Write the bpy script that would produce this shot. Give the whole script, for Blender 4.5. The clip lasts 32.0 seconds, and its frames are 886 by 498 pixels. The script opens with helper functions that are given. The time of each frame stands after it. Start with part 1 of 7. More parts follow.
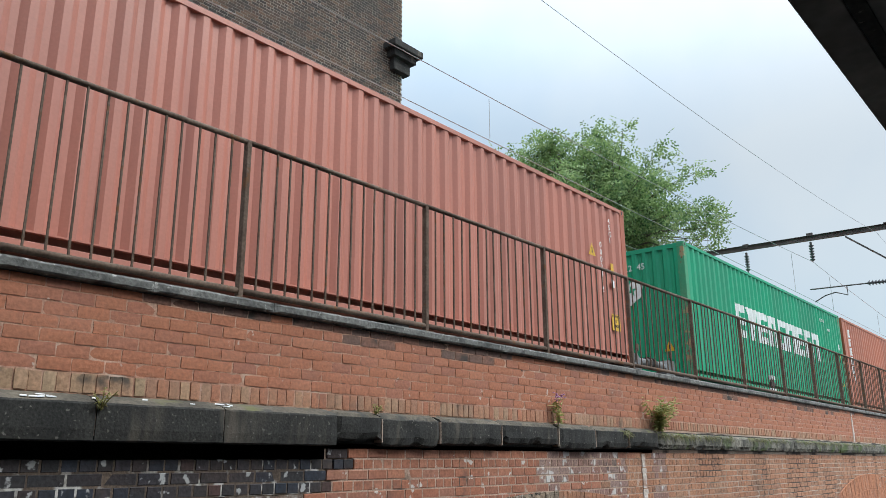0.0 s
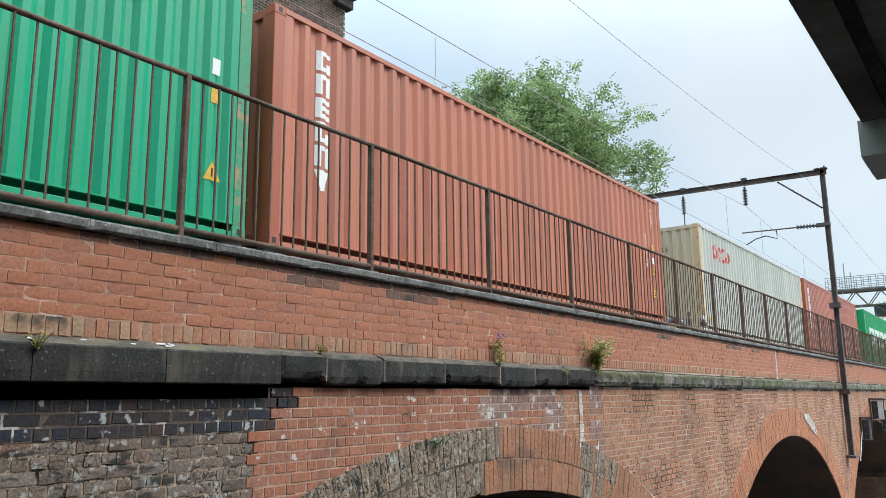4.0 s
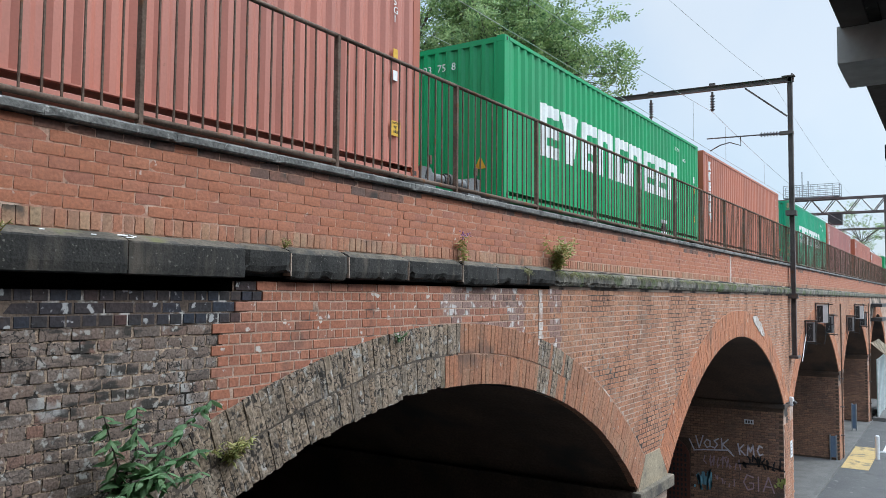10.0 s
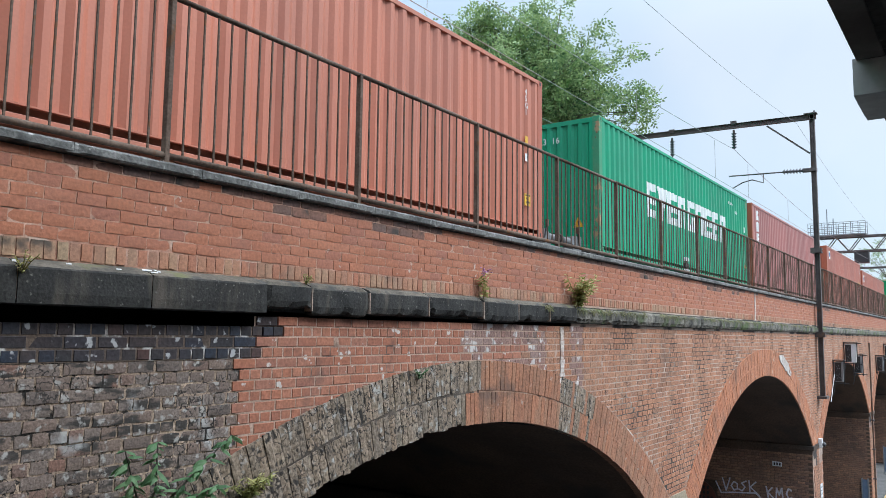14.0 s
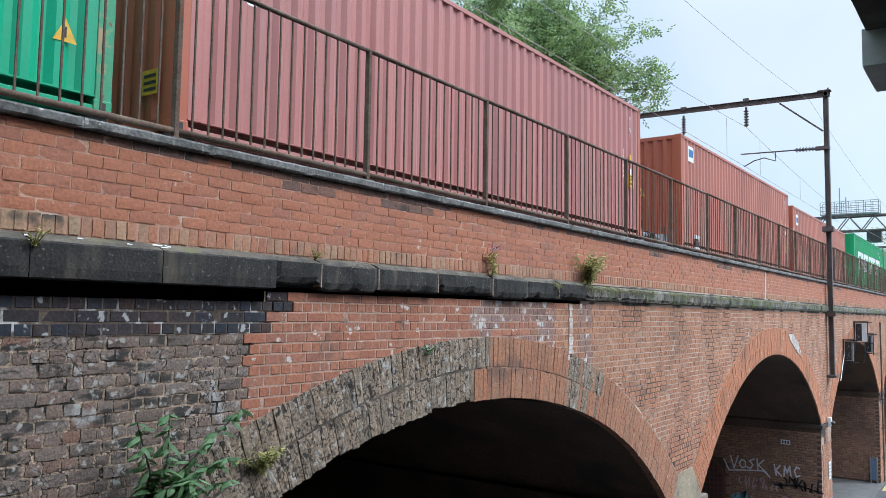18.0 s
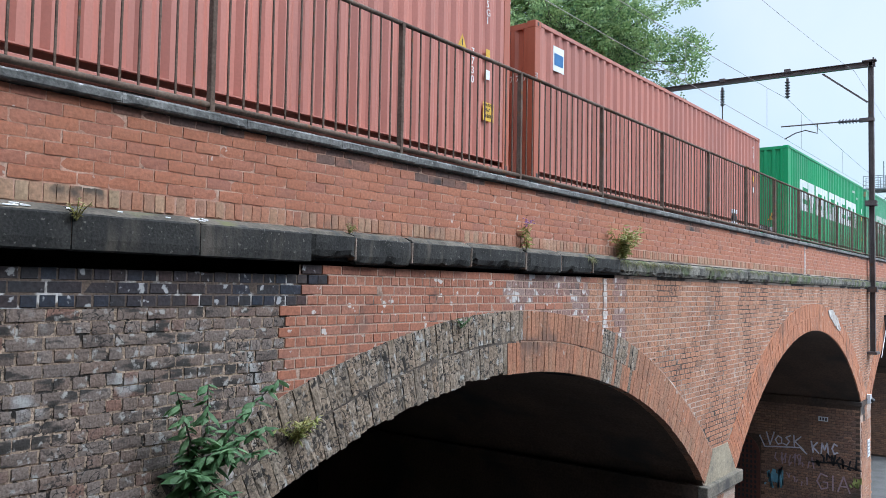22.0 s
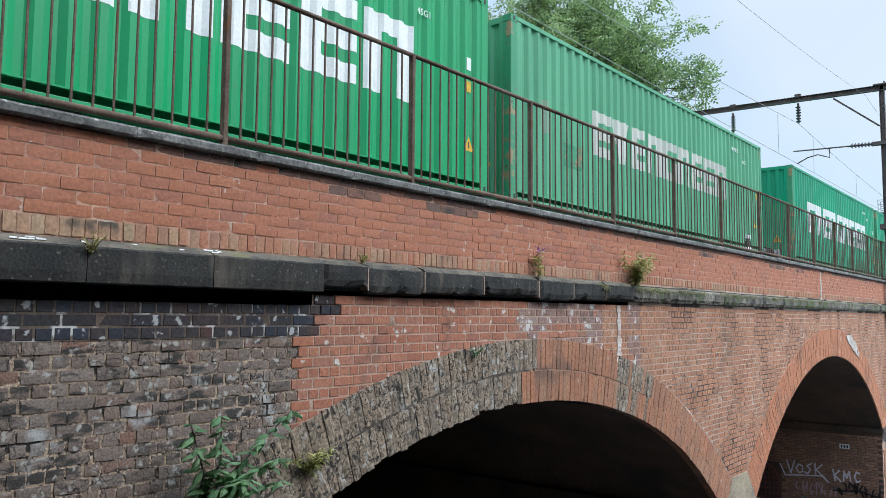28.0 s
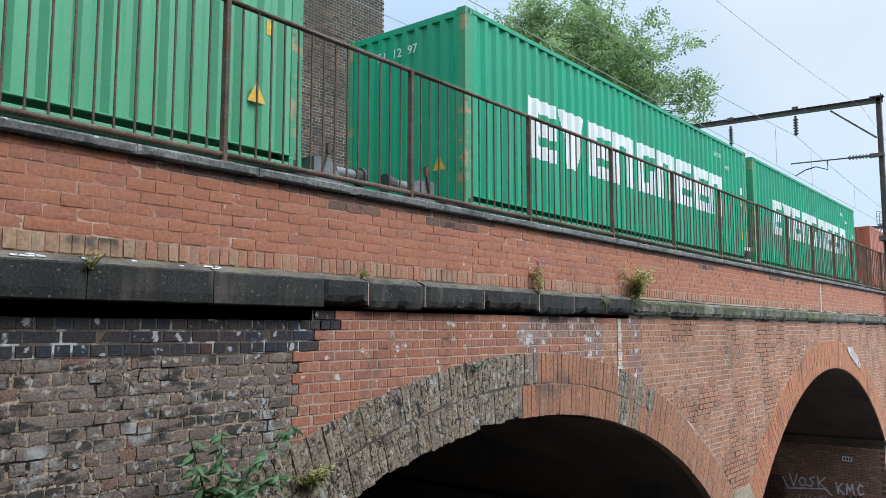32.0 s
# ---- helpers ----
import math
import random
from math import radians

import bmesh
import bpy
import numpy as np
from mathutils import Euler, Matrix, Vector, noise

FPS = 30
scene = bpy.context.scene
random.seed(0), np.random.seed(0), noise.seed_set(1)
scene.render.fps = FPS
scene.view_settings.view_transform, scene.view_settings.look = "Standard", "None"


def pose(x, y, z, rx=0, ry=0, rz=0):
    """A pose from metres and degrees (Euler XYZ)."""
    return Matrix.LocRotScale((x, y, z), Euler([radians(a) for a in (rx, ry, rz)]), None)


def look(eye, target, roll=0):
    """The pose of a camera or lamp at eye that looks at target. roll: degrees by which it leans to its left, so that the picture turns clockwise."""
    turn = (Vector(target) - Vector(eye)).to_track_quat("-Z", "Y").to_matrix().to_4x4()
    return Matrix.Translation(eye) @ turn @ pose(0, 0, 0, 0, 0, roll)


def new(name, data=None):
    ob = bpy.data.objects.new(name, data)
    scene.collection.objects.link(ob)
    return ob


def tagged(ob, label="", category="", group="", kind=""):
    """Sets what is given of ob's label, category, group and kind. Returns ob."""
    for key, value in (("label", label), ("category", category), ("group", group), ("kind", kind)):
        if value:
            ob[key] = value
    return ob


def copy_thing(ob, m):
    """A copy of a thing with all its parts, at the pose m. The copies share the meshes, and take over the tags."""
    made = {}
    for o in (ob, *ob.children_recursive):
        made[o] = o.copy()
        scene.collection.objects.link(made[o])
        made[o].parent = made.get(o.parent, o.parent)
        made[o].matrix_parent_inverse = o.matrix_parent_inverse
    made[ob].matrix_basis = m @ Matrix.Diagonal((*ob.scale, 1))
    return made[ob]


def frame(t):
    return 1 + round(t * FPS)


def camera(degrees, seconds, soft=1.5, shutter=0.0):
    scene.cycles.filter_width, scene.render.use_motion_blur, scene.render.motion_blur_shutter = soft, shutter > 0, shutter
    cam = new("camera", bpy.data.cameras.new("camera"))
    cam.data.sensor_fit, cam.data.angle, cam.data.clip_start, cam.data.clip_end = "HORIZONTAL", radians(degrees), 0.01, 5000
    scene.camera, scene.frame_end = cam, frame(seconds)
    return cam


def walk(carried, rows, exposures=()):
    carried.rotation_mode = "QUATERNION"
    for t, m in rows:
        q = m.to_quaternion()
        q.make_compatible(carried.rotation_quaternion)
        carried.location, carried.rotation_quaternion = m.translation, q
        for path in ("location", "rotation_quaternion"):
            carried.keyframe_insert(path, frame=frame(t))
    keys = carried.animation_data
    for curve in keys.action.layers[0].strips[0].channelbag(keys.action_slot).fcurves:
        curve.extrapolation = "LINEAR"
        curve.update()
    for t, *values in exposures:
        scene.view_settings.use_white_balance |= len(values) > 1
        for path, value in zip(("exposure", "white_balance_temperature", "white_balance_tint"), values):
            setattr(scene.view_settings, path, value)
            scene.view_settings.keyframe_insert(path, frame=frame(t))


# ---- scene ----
PATH = [
    (0.0, 0.016, -4.424, 0.018, 105.23, 0.30, -49.71),
    (0.5, 0.014, -4.422, 0.018, 105.16, 0.60, -49.93),
    (1.0, 0.012, -4.417, 0.017, 104.58, 0.36, -50.70),
    (1.5, 0.011, -4.412, 0.017, 103.67, 0.36, -51.74),
    (2.0, 0.008, -4.405, 0.020, 102.49, 0.35, -52.21),
    (2.5, 0.005, -4.400, 0.021, 101.65, 0.37, -52.67),
    (3.0, 0.004, -4.396, 0.022, 101.32, 0.27, -53.27),
    (3.5, 0.003, -4.396, 0.024, 101.04, 0.40, -53.73),
    (5.5, 0.015, -4.383, 0.028, 99.14, 0.89, -54.94),
    (6.0, 0.013, -4.381, 0.028, 97.24, 0.69, -55.19),
    (6.5, 0.013, -4.380, 0.026, 95.60, 0.10, -55.48),
    (7.0, 0.013, -4.377, 0.025, 94.93, -0.40, -56.02),
    (7.5, 0.013, -4.374, 0.024, 94.61, -0.63, -56.75),
    (8.0, 0.012, -4.374, 0.022, 94.36, -0.64, -57.33),
    (8.5, 0.013, -4.372, 0.021, 93.99, -0.50, -57.49),
    (9.0, 0.011, -4.373, 0.023, 93.64, -0.52, -57.41),
    (9.5, 0.010, -4.374, 0.024, 93.48, -0.47, -57.14),
    (10.0, 0.008, -4.376, 0.026, 93.42, -0.49, -56.75),
    (10.5, 0.007, -4.378, 0.027, 93.39, -0.40, -56.38),
    (11.0, 0.004, -4.384, 0.028, 93.43, -0.38, -56.14),
    (11.5, 0.002, -4.384, 0.026, 93.54, -0.20, -55.81),
    (12.0, 0.001, -4.385, 0.024, 94.04, -0.24, -55.37),
    (12.5, -0.001, -4.386, 0.019, 94.78, -0.39, -55.20),
    (13.0, -0.002, -4.389, 0.014, 95.42, -0.55, -55.03),
    (13.5, -0.000, -4.389, 0.010, 95.92, -0.62, -55.02),
    (14.0, 0.000, -4.390, 0.008, 96.18, -0.66, -55.20),
    (14.5, 0.002, -4.393, 0.005, 96.12, -0.80, -55.38),
    (16.5, -0.000, -4.402, -0.009, 95.53, -0.61, -55.56),
    (17.0, -0.001, -4.403, -0.009, 95.24, -0.63, -55.31),
    (17.5, -0.003, -4.403, -0.010, 94.98, -0.71, -55.02),
    (18.0, -0.003, -4.403, -0.011, 94.61, -0.84, -54.50),
    (18.5, -0.006, -4.403, -0.013, 94.33, -0.88, -54.11),
    (19.0, -0.005, -4.403, -0.014, 94.03, -0.92, -53.83),
    (19.5, -0.006, -4.404, -0.017, 93.84, -1.04, -53.55),
    (20.0, -0.006, -4.404, -0.018, 93.51, -0.97, -53.11),
    (20.5, -0.005, -4.404, -0.020, 93.29, -0.94, -52.74),
    (21.0, -0.006, -4.404, -0.020, 93.10, -0.99, -52.43),
    (21.5, -0.007, -4.406, -0.021, 92.92, -1.09, -52.23),
    (22.0, -0.006, -4.406, -0.022, 92.74, -1.03, -52.06),
    (22.5, -0.007, -4.407, -0.022, 92.63, -1.01, -51.85),
    (23.0, -0.008, -4.410, -0.023, 92.60, -1.04, -51.67),
    (23.5, -0.008, -4.410, -0.023, 92.61, -1.02, -51.53),
    (24.0, -0.008, -4.409, -0.023, 92.76, -0.87, -51.43),
    (24.5, -0.009, -4.410, -0.022, 92.72, -0.91, -51.37),
    (25.0, -0.009, -4.409, -0.023, 92.74, -0.89, -51.25),
    (25.5, -0.008, -4.409, -0.021, 92.90, -0.80, -51.15),
    (27.5, -0.009, -4.416, -0.024, 94.44, -0.58, -51.12),
    (28.0, -0.008, -4.416, -0.023, 94.84, -0.42, -51.08),
    (28.5, -0.008, -4.416, -0.023, 95.05, -0.37, -51.05),
    (29.0, -0.008, -4.417, -0.022, 95.27, -0.31, -51.08),
    (29.5, -0.008, -4.417, -0.020, 95.40, -0.22, -51.11),
    (30.0, -0.008, -4.416, -0.021, 95.47, -0.17, -51.18),
    (30.5, -0.010, -4.416, -0.022, 95.61, -0.15, -51.14),
    (31.0, -0.011, -4.416, -0.023, 95.76, -0.10, -51.12),
    (31.5, -0.011, -4.416, -0.023, 95.96, 0.10, -51.11),
    (32.0, -0.012, -4.417, -0.025, 95.90, -0.02, -51.08),
]
RUN = [(0, 0.03), (2, 11.23), (4, 22.61), (6, 34.41), (8, 46.70), (10, 59.07), (12, 71.28), (14, 83.41), (16, 95.27), (18, 106.74), (20, 117.85), (22, 128.46), (24, 138.61), (26, 148.32), (28, 157.44), (30, 165.91), (32, 173.74)]
RUN_END = 32.0


def camera_path():
    cam = camera(58.83, RUN_END, soft=0.3)
    walk(cam, [(t, pose(x, y, z, rx, ry, rz)) for t, x, y, z, rx, ry, rz in PATH],
         [(0.0, -0.22, 6350, 3), (3.0, -0.12, 6350, 3), (6.0, 0.07, 6350, 3), (8.5, 0.0, 6120, 4), (10.0, -0.07, 6030, 4.5), (11.5, -0.07, 5950, 5.5), (13.0, -0.11, 5970, 5), (14.0, -0.02, 5970, 5), (17.0, 0.02, 5950, 5), (19.5, 0.08, 5730, 6), (23.0, 0.08, 5730, 6), (26.0, 0.03, 5850, 5.5), (29.0, -0.04, 5980, 4), (32.0, -0.04, 6000, 4)])


camera_path()

# ---- world and light ----
SUN_ELEV, SUN_TURN = radians(47), radians(143)


def make_world():
    w = bpy.data.worlds.new("overcast_sky")
    scene.world = w
    w.use_nodes = True
    nt = w.node_tree
    nt.nodes.clear()
    n, l = nt.nodes.new, nt.links.new
    sky = n("ShaderNodeTexSky")
    sky.sky_type, sky.sun_disc = "NISHITA", False
    sky.sun_elevation, sky.sun_rotation = SUN_ELEV, SUN_TURN
    sky.air_density, sky.dust_density = 1.0, 2.0
    co = n("ShaderNodeTexCoord")
    sep = n("ShaderNodeSeparateXYZ")
    l(co.outputs["Generated"], sep.inputs[0])
    # an overcast dome: brighter towards the zenith, soft uneven cloud
    up = n("ShaderNodeMapRange")
    up.interpolation_type = "SMOOTHSTEP"
    up.inputs["From Min"].default_value, up.inputs["From Max"].default_value = 0.32, 1.0
    up.inputs["To Min"].default_value, up.inputs["To Max"].default_value = 0.95, 5.2
    l(sep.outputs["Z"], up.inputs["Value"])
    cl = n("ShaderNodeTexNoise")
    cl.inputs["Scale"].default_value, cl.inputs["Detail"].default_value = 2.2, 5.0
    l(co.outputs["Generated"], cl.inputs["Vector"])
    ramp = n("ShaderNodeValToRGB")
    ramp.color_ramp.elements[0].position, ramp.color_ramp.elements[1].position = 0.35, 0.66
    ramp.color_ramp.elements[0].color = (0.72, 0.84, 1.0, 1)
    ramp.color_ramp.elements[1].color = (0.98, 1.0, 1.04, 1)
    l(cl.outputs["Fac"], ramp.inputs["Fac"])
    mul = n("ShaderNodeVectorMath")
    mul.operation = "SCALE"
    l(ramp.outputs["Color"], mul.inputs[0])
    l(up.outputs["Result"], mul.inputs["Scale"])
    b1, b2, add, out = n("ShaderNodeBackground"), n("ShaderNodeBackground"), n("ShaderNodeAddShader"), n("ShaderNodeOutputWorld")
    l(sky.outputs["Color"], b1.inputs["Color"])
    b1.inputs["Strength"].default_value = 0.05
    l(mul.outputs["Vector"], b2.inputs["Color"])
    b2.inputs["Strength"].default_value = 0.72
    l(b1.outputs[0], add.inputs[0])
    l(b2.outputs[0], add.inputs[1])
    l(add.outputs[0], out.inputs["Surface"])


make_world()
sun_data = bpy.data.lights.new("sun", "SUN")
sun_data.energy, sun_data.angle, sun_data.color = 2.3, radians(20), (1.0, 0.975, 0.94)
sun = new("sun", sun_data)
sun.matrix_basis = look((0, 0, 0), (-0.75, 1.0, -1.35))

# ---- materials ----


def nodes_of(name):
    m = bpy.data.materials.new(name)
    m.use_nodes = True
    nt = m.node_tree
    return m, nt, nt.nodes["Principled BSDF"]


def surface(name, c1, c2, rough=0.75, metal=0.0, scale=2.0, fine=40.0, grain=0.25, bump=0.25, dist=0.004,
            stain=None, stain_scale=1.0, stain_at=(0.55, 0.75), flecks=None, fleck_scale=6.0, fleck_at=(0.66, 0.72),
            ramp=None, rand="", stretch=(1, 1, 1), local=False, moss=None, moss_at=(0.5, 0.6), moss_scale=4.0, veins=None, vein_scale=9.0, vein_width=0.03, vein_at=(0.42, 0.56)):
    """Two colours by broad noise, or a ramp by a piece's own random number; grain, stains, flecks and relief on top."""
    m, nt, bsdf = nodes_of(name)
    n, l = nt.nodes.new, nt.links.new

    def tex(sc, detail=4.0, off=0.0, st=(1, 1, 1)):
        mp = n("ShaderNodeMapping")
        mp.inputs["Scale"].default_value = st
        mp.inputs["Location"].default_value = (off, off * 0.7, off * 1.3)
        l(vec, mp.inputs["Vector"])
        t = n("ShaderNodeTexNoise")
        t.inputs["Scale"].default_value, t.inputs["Detail"].default_value = sc, detail
        l(mp.outputs[0], t.inputs["Vector"])
        return t.outputs["Fac"]

    def mix(a, b, f, kind="MIX"):
        x = n("ShaderNodeMix")
        x.data_type, x.blend_type = "RGBA", kind
        for sock, v in ((x.inputs[6], a), (x.inputs[7], b), (x.inputs[0], f)):
            if isinstance(v, (int, float)):
                sock.default_value = v
            elif isinstance(v, tuple):
                sock.default_value = (*v[:3], 1)
            else:
                l(v, sock)
        return x.outputs[2]

    def band(f, lo, hi):
        r = n("ShaderNodeMapRange")
        r.interpolation_type = "SMOOTHSTEP"
        r.inputs["From Min"].default_value, r.inputs["From Max"].default_value = lo, hi
        l(f, r.inputs["Value"])
        return r.outputs["Result"]

    if local == "random":
        va, off = n("ShaderNodeVectorMath"), n("ShaderNodeVectorMath")
        off.operation = "SCALE"
        off.inputs[0].default_value = (31.0, 17.0, 53.0)
        l(n("ShaderNodeObjectInfo").outputs["Random"], off.inputs["Scale"])
        l(n("ShaderNodeTexCoord").outputs["Object"], va.inputs[0])
        l(off.outputs["Vector"], va.inputs[1])
        vec = va.outputs["Vector"]
    elif local:
        vec = n("ShaderNodeTexCoord").outputs["Object"]
    else:
        vec = n("ShaderNodeNewGeometry").outputs["Position"]
    broad = tex(scale, 5.0, 0.0, stretch)
    if ramp:
        cr = n("ShaderNodeValToRGB")
        els = cr.color_ramp.elements
        while len(els) < len(ramp):
            els.new(0.5)
        for i, c in enumerate(ramp):
            els[i].position = i / max(1, len(ramp) - 1)
            els[i].color = (*c, 1)
        rnd = n("ShaderNodeObjectInfo").outputs["Random"] if rand == "object" else n("ShaderNodeNewGeometry").outputs["Random Per Island"]
        l(rnd, cr.inputs["Fac"])
        col = cr.outputs["Color"]
        col = mix(col, mix(c1, c2, band(broad, 0.3, 0.7)), 0.35)
    else:
        col = mix(c1, c2, band(broad, 0.3, 0.7))
    fn = tex(fine, 3.0, 3.1)
    g = n("ShaderNodeMapRange")
    g.inputs["To Min"].default_value, g.inputs["To Max"].default_value = 1 - grain, 1 + grain * 0.8
    g.inputs["From Min"].default_value, g.inputs["From Max"].default_value = 0.25, 0.75
    l(fn, g.inputs["Value"])
    sc = n("ShaderNodeVectorMath")
    sc.operation = "SCALE"
    l(col, sc.inputs[0])
    l(g.outputs["Result"], sc.inputs["Scale"])
    col = sc.outputs["Vector"]
    if stain:
        col = mix(col, stain, band(tex(stain_scale, 6.0, 7.7, stretch), *stain_at))
    if moss:
        col = mix(col, moss, band(tex(moss_scale, 6.0, 21.0), *moss_at))
    if flecks:
        col = mix(col, flecks, band(tex(fleck_scale, 5.0, 13.0), *fleck_at))
    if veins:
        # thin wandering cracks and crust edges: where a noise crosses its middle, in patches
        off, size = n("ShaderNodeMath"), n("ShaderNodeMath")
        off.operation, size.operation = "SUBTRACT", "ABSOLUTE"
        off.inputs[1].default_value = 0.5
        l(tex(vein_scale, 3.0, 31.0), off.inputs[0])
        l(off.outputs[0], size.inputs[0])
        line = n("ShaderNodeMapRange")
        line.interpolation_type = "SMOOTHSTEP"
        line.inputs["From Min"].default_value, line.inputs["From Max"].default_value = vein_width * 0.3, vein_width
        line.inputs["To Min"].default_value, line.inputs["To Max"].default_value = 1.0, 0.0
        l(size.outputs[0], line.inputs["Value"])
        both = n("ShaderNodeMath")
        both.operation = "MULTIPLY"
        l(line.outputs["Result"], both.inputs[0])
        l(band(tex(2.3, 4.0, 43.0), *vein_at), both.inputs[1])
        col = mix(col, veins, both.outputs[0])
    l(col, bsdf.inputs["Base Color"])
    bsdf.inputs["Metallic"].default_value = metal
    rr = n("ShaderNodeMapRange")
    rr.inputs["To Min"].default_value = rough - 0.12
    rr.inputs["To Max"].default_value = min(1.0, rough + 0.12)
    l(tex(scale * 3, 4.0, 5.0), rr.inputs["Value"])
    l(rr.outputs["Result"], bsdf.inputs["Roughness"])
    if bump:
        bp = n("ShaderNodeBump")
        bp.inputs["Strength"].default_value, bp.inputs["Distance"].default_value = bump, dist
        l(fn, bp.inputs["Height"])
        l(bp.outputs[0], bsdf.inputs["Normal"])
    return m


def plain(name, c, rough=0.5, metal=0.0, var=0.12, scale=8.0):
    return surface(name, c, tuple(v * (1 - var * 2) for v in c), rough, metal, scale=scale, fine=60, grain=var, bump=0.1, dist=0.001, local=True)


def brick_set(name, ramp, **kw):
    """The same brick for pieces that are objects and for pieces joined in one mesh."""
    a, b = ramp[0], ramp[-1]
    return (surface(name, a, b, ramp=ramp, rand="object", **kw), surface(name + "_joined", a, b, ramp=ramp, rand="island", **kw))


RED = brick_set("red_brick", [(0.420, 0.166, 0.098), (0.455, 0.188, 0.114), (0.415, 0.160, 0.090), (0.470, 0.200, 0.122), (0.385, 0.165, 0.112), (0.450, 0.176, 0.096), (0.345, 0.150, 0.110), (0.445, 0.182, 0.104), (0.425, 0.164, 0.092), (0.475, 0.196, 0.112), (0.375, 0.145, 0.084)],
                rough=0.9, scale=1.2, fine=42, grain=0.26, bump=0.5, stain=(0.20, 0.115, 0.09), stain_scale=2.2, stain_at=(0.60, 0.78), flecks=(0.58, 0.46, 0.40), fleck_scale=14, fleck_at=(0.70, 0.74))
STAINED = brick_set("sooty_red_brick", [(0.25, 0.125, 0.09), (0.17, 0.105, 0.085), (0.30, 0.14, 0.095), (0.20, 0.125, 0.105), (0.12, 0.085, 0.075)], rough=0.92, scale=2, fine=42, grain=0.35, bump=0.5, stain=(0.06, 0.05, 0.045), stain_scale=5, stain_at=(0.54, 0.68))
MILL = brick_set("mill_brick", [(0.026, 0.021, 0.019), (0.095, 0.062, 0.046), (0.034, 0.027, 0.024), (0.190, 0.118, 0.080), (0.048, 0.036, 0.032), (0.260, 0.155, 0.100), (0.120, 0.060, 0.042), (0.062, 0.047, 0.040), (0.030, 0.025, 0.023)],
                 rough=0.95, scale=0.6, fine=30, grain=0.4, bump=0.6, stain=(0.045, 0.04, 0.038), stain_scale=0.5, stain_at=(0.56, 0.74))
MORTAR_RED = surface("worn_mortar", (0.56, 0.37, 0.28), (0.42, 0.22, 0.155), 0.97, scale=3.5, fine=60, grain=0.3, bump=0.5, stain=(0.62, 0.49, 0.40), stain_scale=5, stain_at=(0.58, 0.70), flecks=(0.12, 0.07, 0.055), fleck_scale=7, fleck_at=(0.66, 0.72))
MORTAR_RING = surface("ruddy_ring_mortar", (0.46, 0.29, 0.21), (0.33, 0.19, 0.13), 0.97, scale=3, fine=60, grain=0.4, bump=0.6, stain=(0.62, 0.56, 0.50), stain_scale=2.0, stain_at=(0.56, 0.66), flecks=(0.07, 0.05, 0.04), fleck_scale=8, fleck_at=(0.60, 0.68))
PATCH = brick_set("patch_brick", [(0.365, 0.142, 0.085), (0.425, 0.168, 0.100), (0.320, 0.132, 0.086), (0.440, 0.192, 0.120), (0.390, 0.190, 0.135), (0.275, 0.128, 0.094), (0.400, 0.155, 0.092)],
                  rough=0.88, scale=1.5, fine=44, grain=0.30, bump=0.5, stain=(0.13, 0.085, 0.07), stain_scale=2.4, stain_at=(0.57, 0.74), flecks=(0.62, 0.56, 0.52), fleck_scale=9, fleck_at=(0.64, 0.68))
OLD = brick_set("old_orange_brick", [(0.400, 0.182, 0.104), (0.454, 0.205, 0.114), (0.335, 0.155, 0.095), (0.497, 0.243, 0.140), (0.400, 0.199, 0.124), (0.259, 0.133, 0.089), (0.454, 0.254, 0.159)],
                rough=0.95, scale=1.0, fine=50, grain=0.48, bump=0.8, stain=(0.12, 0.075, 0.055), stain_scale=0.9, stain_at=(0.56, 0.8), flecks=(0.50, 0.36, 0.28), fleck_scale=10, fleck_at=(0.66, 0.74), veins=(0.07, 0.045, 0.035), vein_scale=8.0, vein_width=0.022, vein_at=(0.5, 0.62))
GREY = brick_set("weathered_grey_brick", [(0.202, 0.151, 0.126), (0.249, 0.193, 0.164), (0.146, 0.113, 0.099), (0.224, 0.164, 0.134), (0.267, 0.220, 0.195), (0.185, 0.141, 0.119), (0.237, 0.164, 0.130), (0.120, 0.097, 0.087), (0.215, 0.175, 0.155), (0.284, 0.231, 0.203), (0.172, 0.139, 0.122), (0.258, 0.122, 0.084), (0.206, 0.160, 0.136)],
                 rough=0.97, scale=1.6, fine=70, grain=0.5, bump=0.7, dist=0.004, stain=(0.05, 0.044, 0.04), stain_scale=9.0, stain_at=(0.53, 0.63), stretch=(0.5, 1, 1.5), flecks=(0.42, 0.40, 0.375), fleck_scale=17.0, fleck_at=(0.58, 0.68),
                 moss=(0.42, 0.41, 0.40), moss_at=(0.58, 0.69), moss_scale=3.2, veins=(0.035, 0.03, 0.028), vein_scale=13.0, vein_width=0.026, vein_at=(0.44, 0.58))
BLUE = brick_set("blue_engineering_brick", [(0.013, 0.018, 0.028), (0.040, 0.036, 0.038), (0.014, 0.026, 0.048), (0.052, 0.041, 0.040), (0.020, 0.036, 0.064), (0.011, 0.013, 0.018), (0.034, 0.034, 0.038), (0.090, 0.042, 0.035)],
                 rough=0.6, scale=2.0, fine=40, grain=0.5, bump=0.6, flecks=(0.46, 0.46, 0.47), fleck_scale=13, stretch=(0.6, 1, 1.5), fleck_at=(0.63, 0.69), stain=(0.10, 0.07, 0.055), stain_scale=5.0, stain_at=(0.60, 0.74))
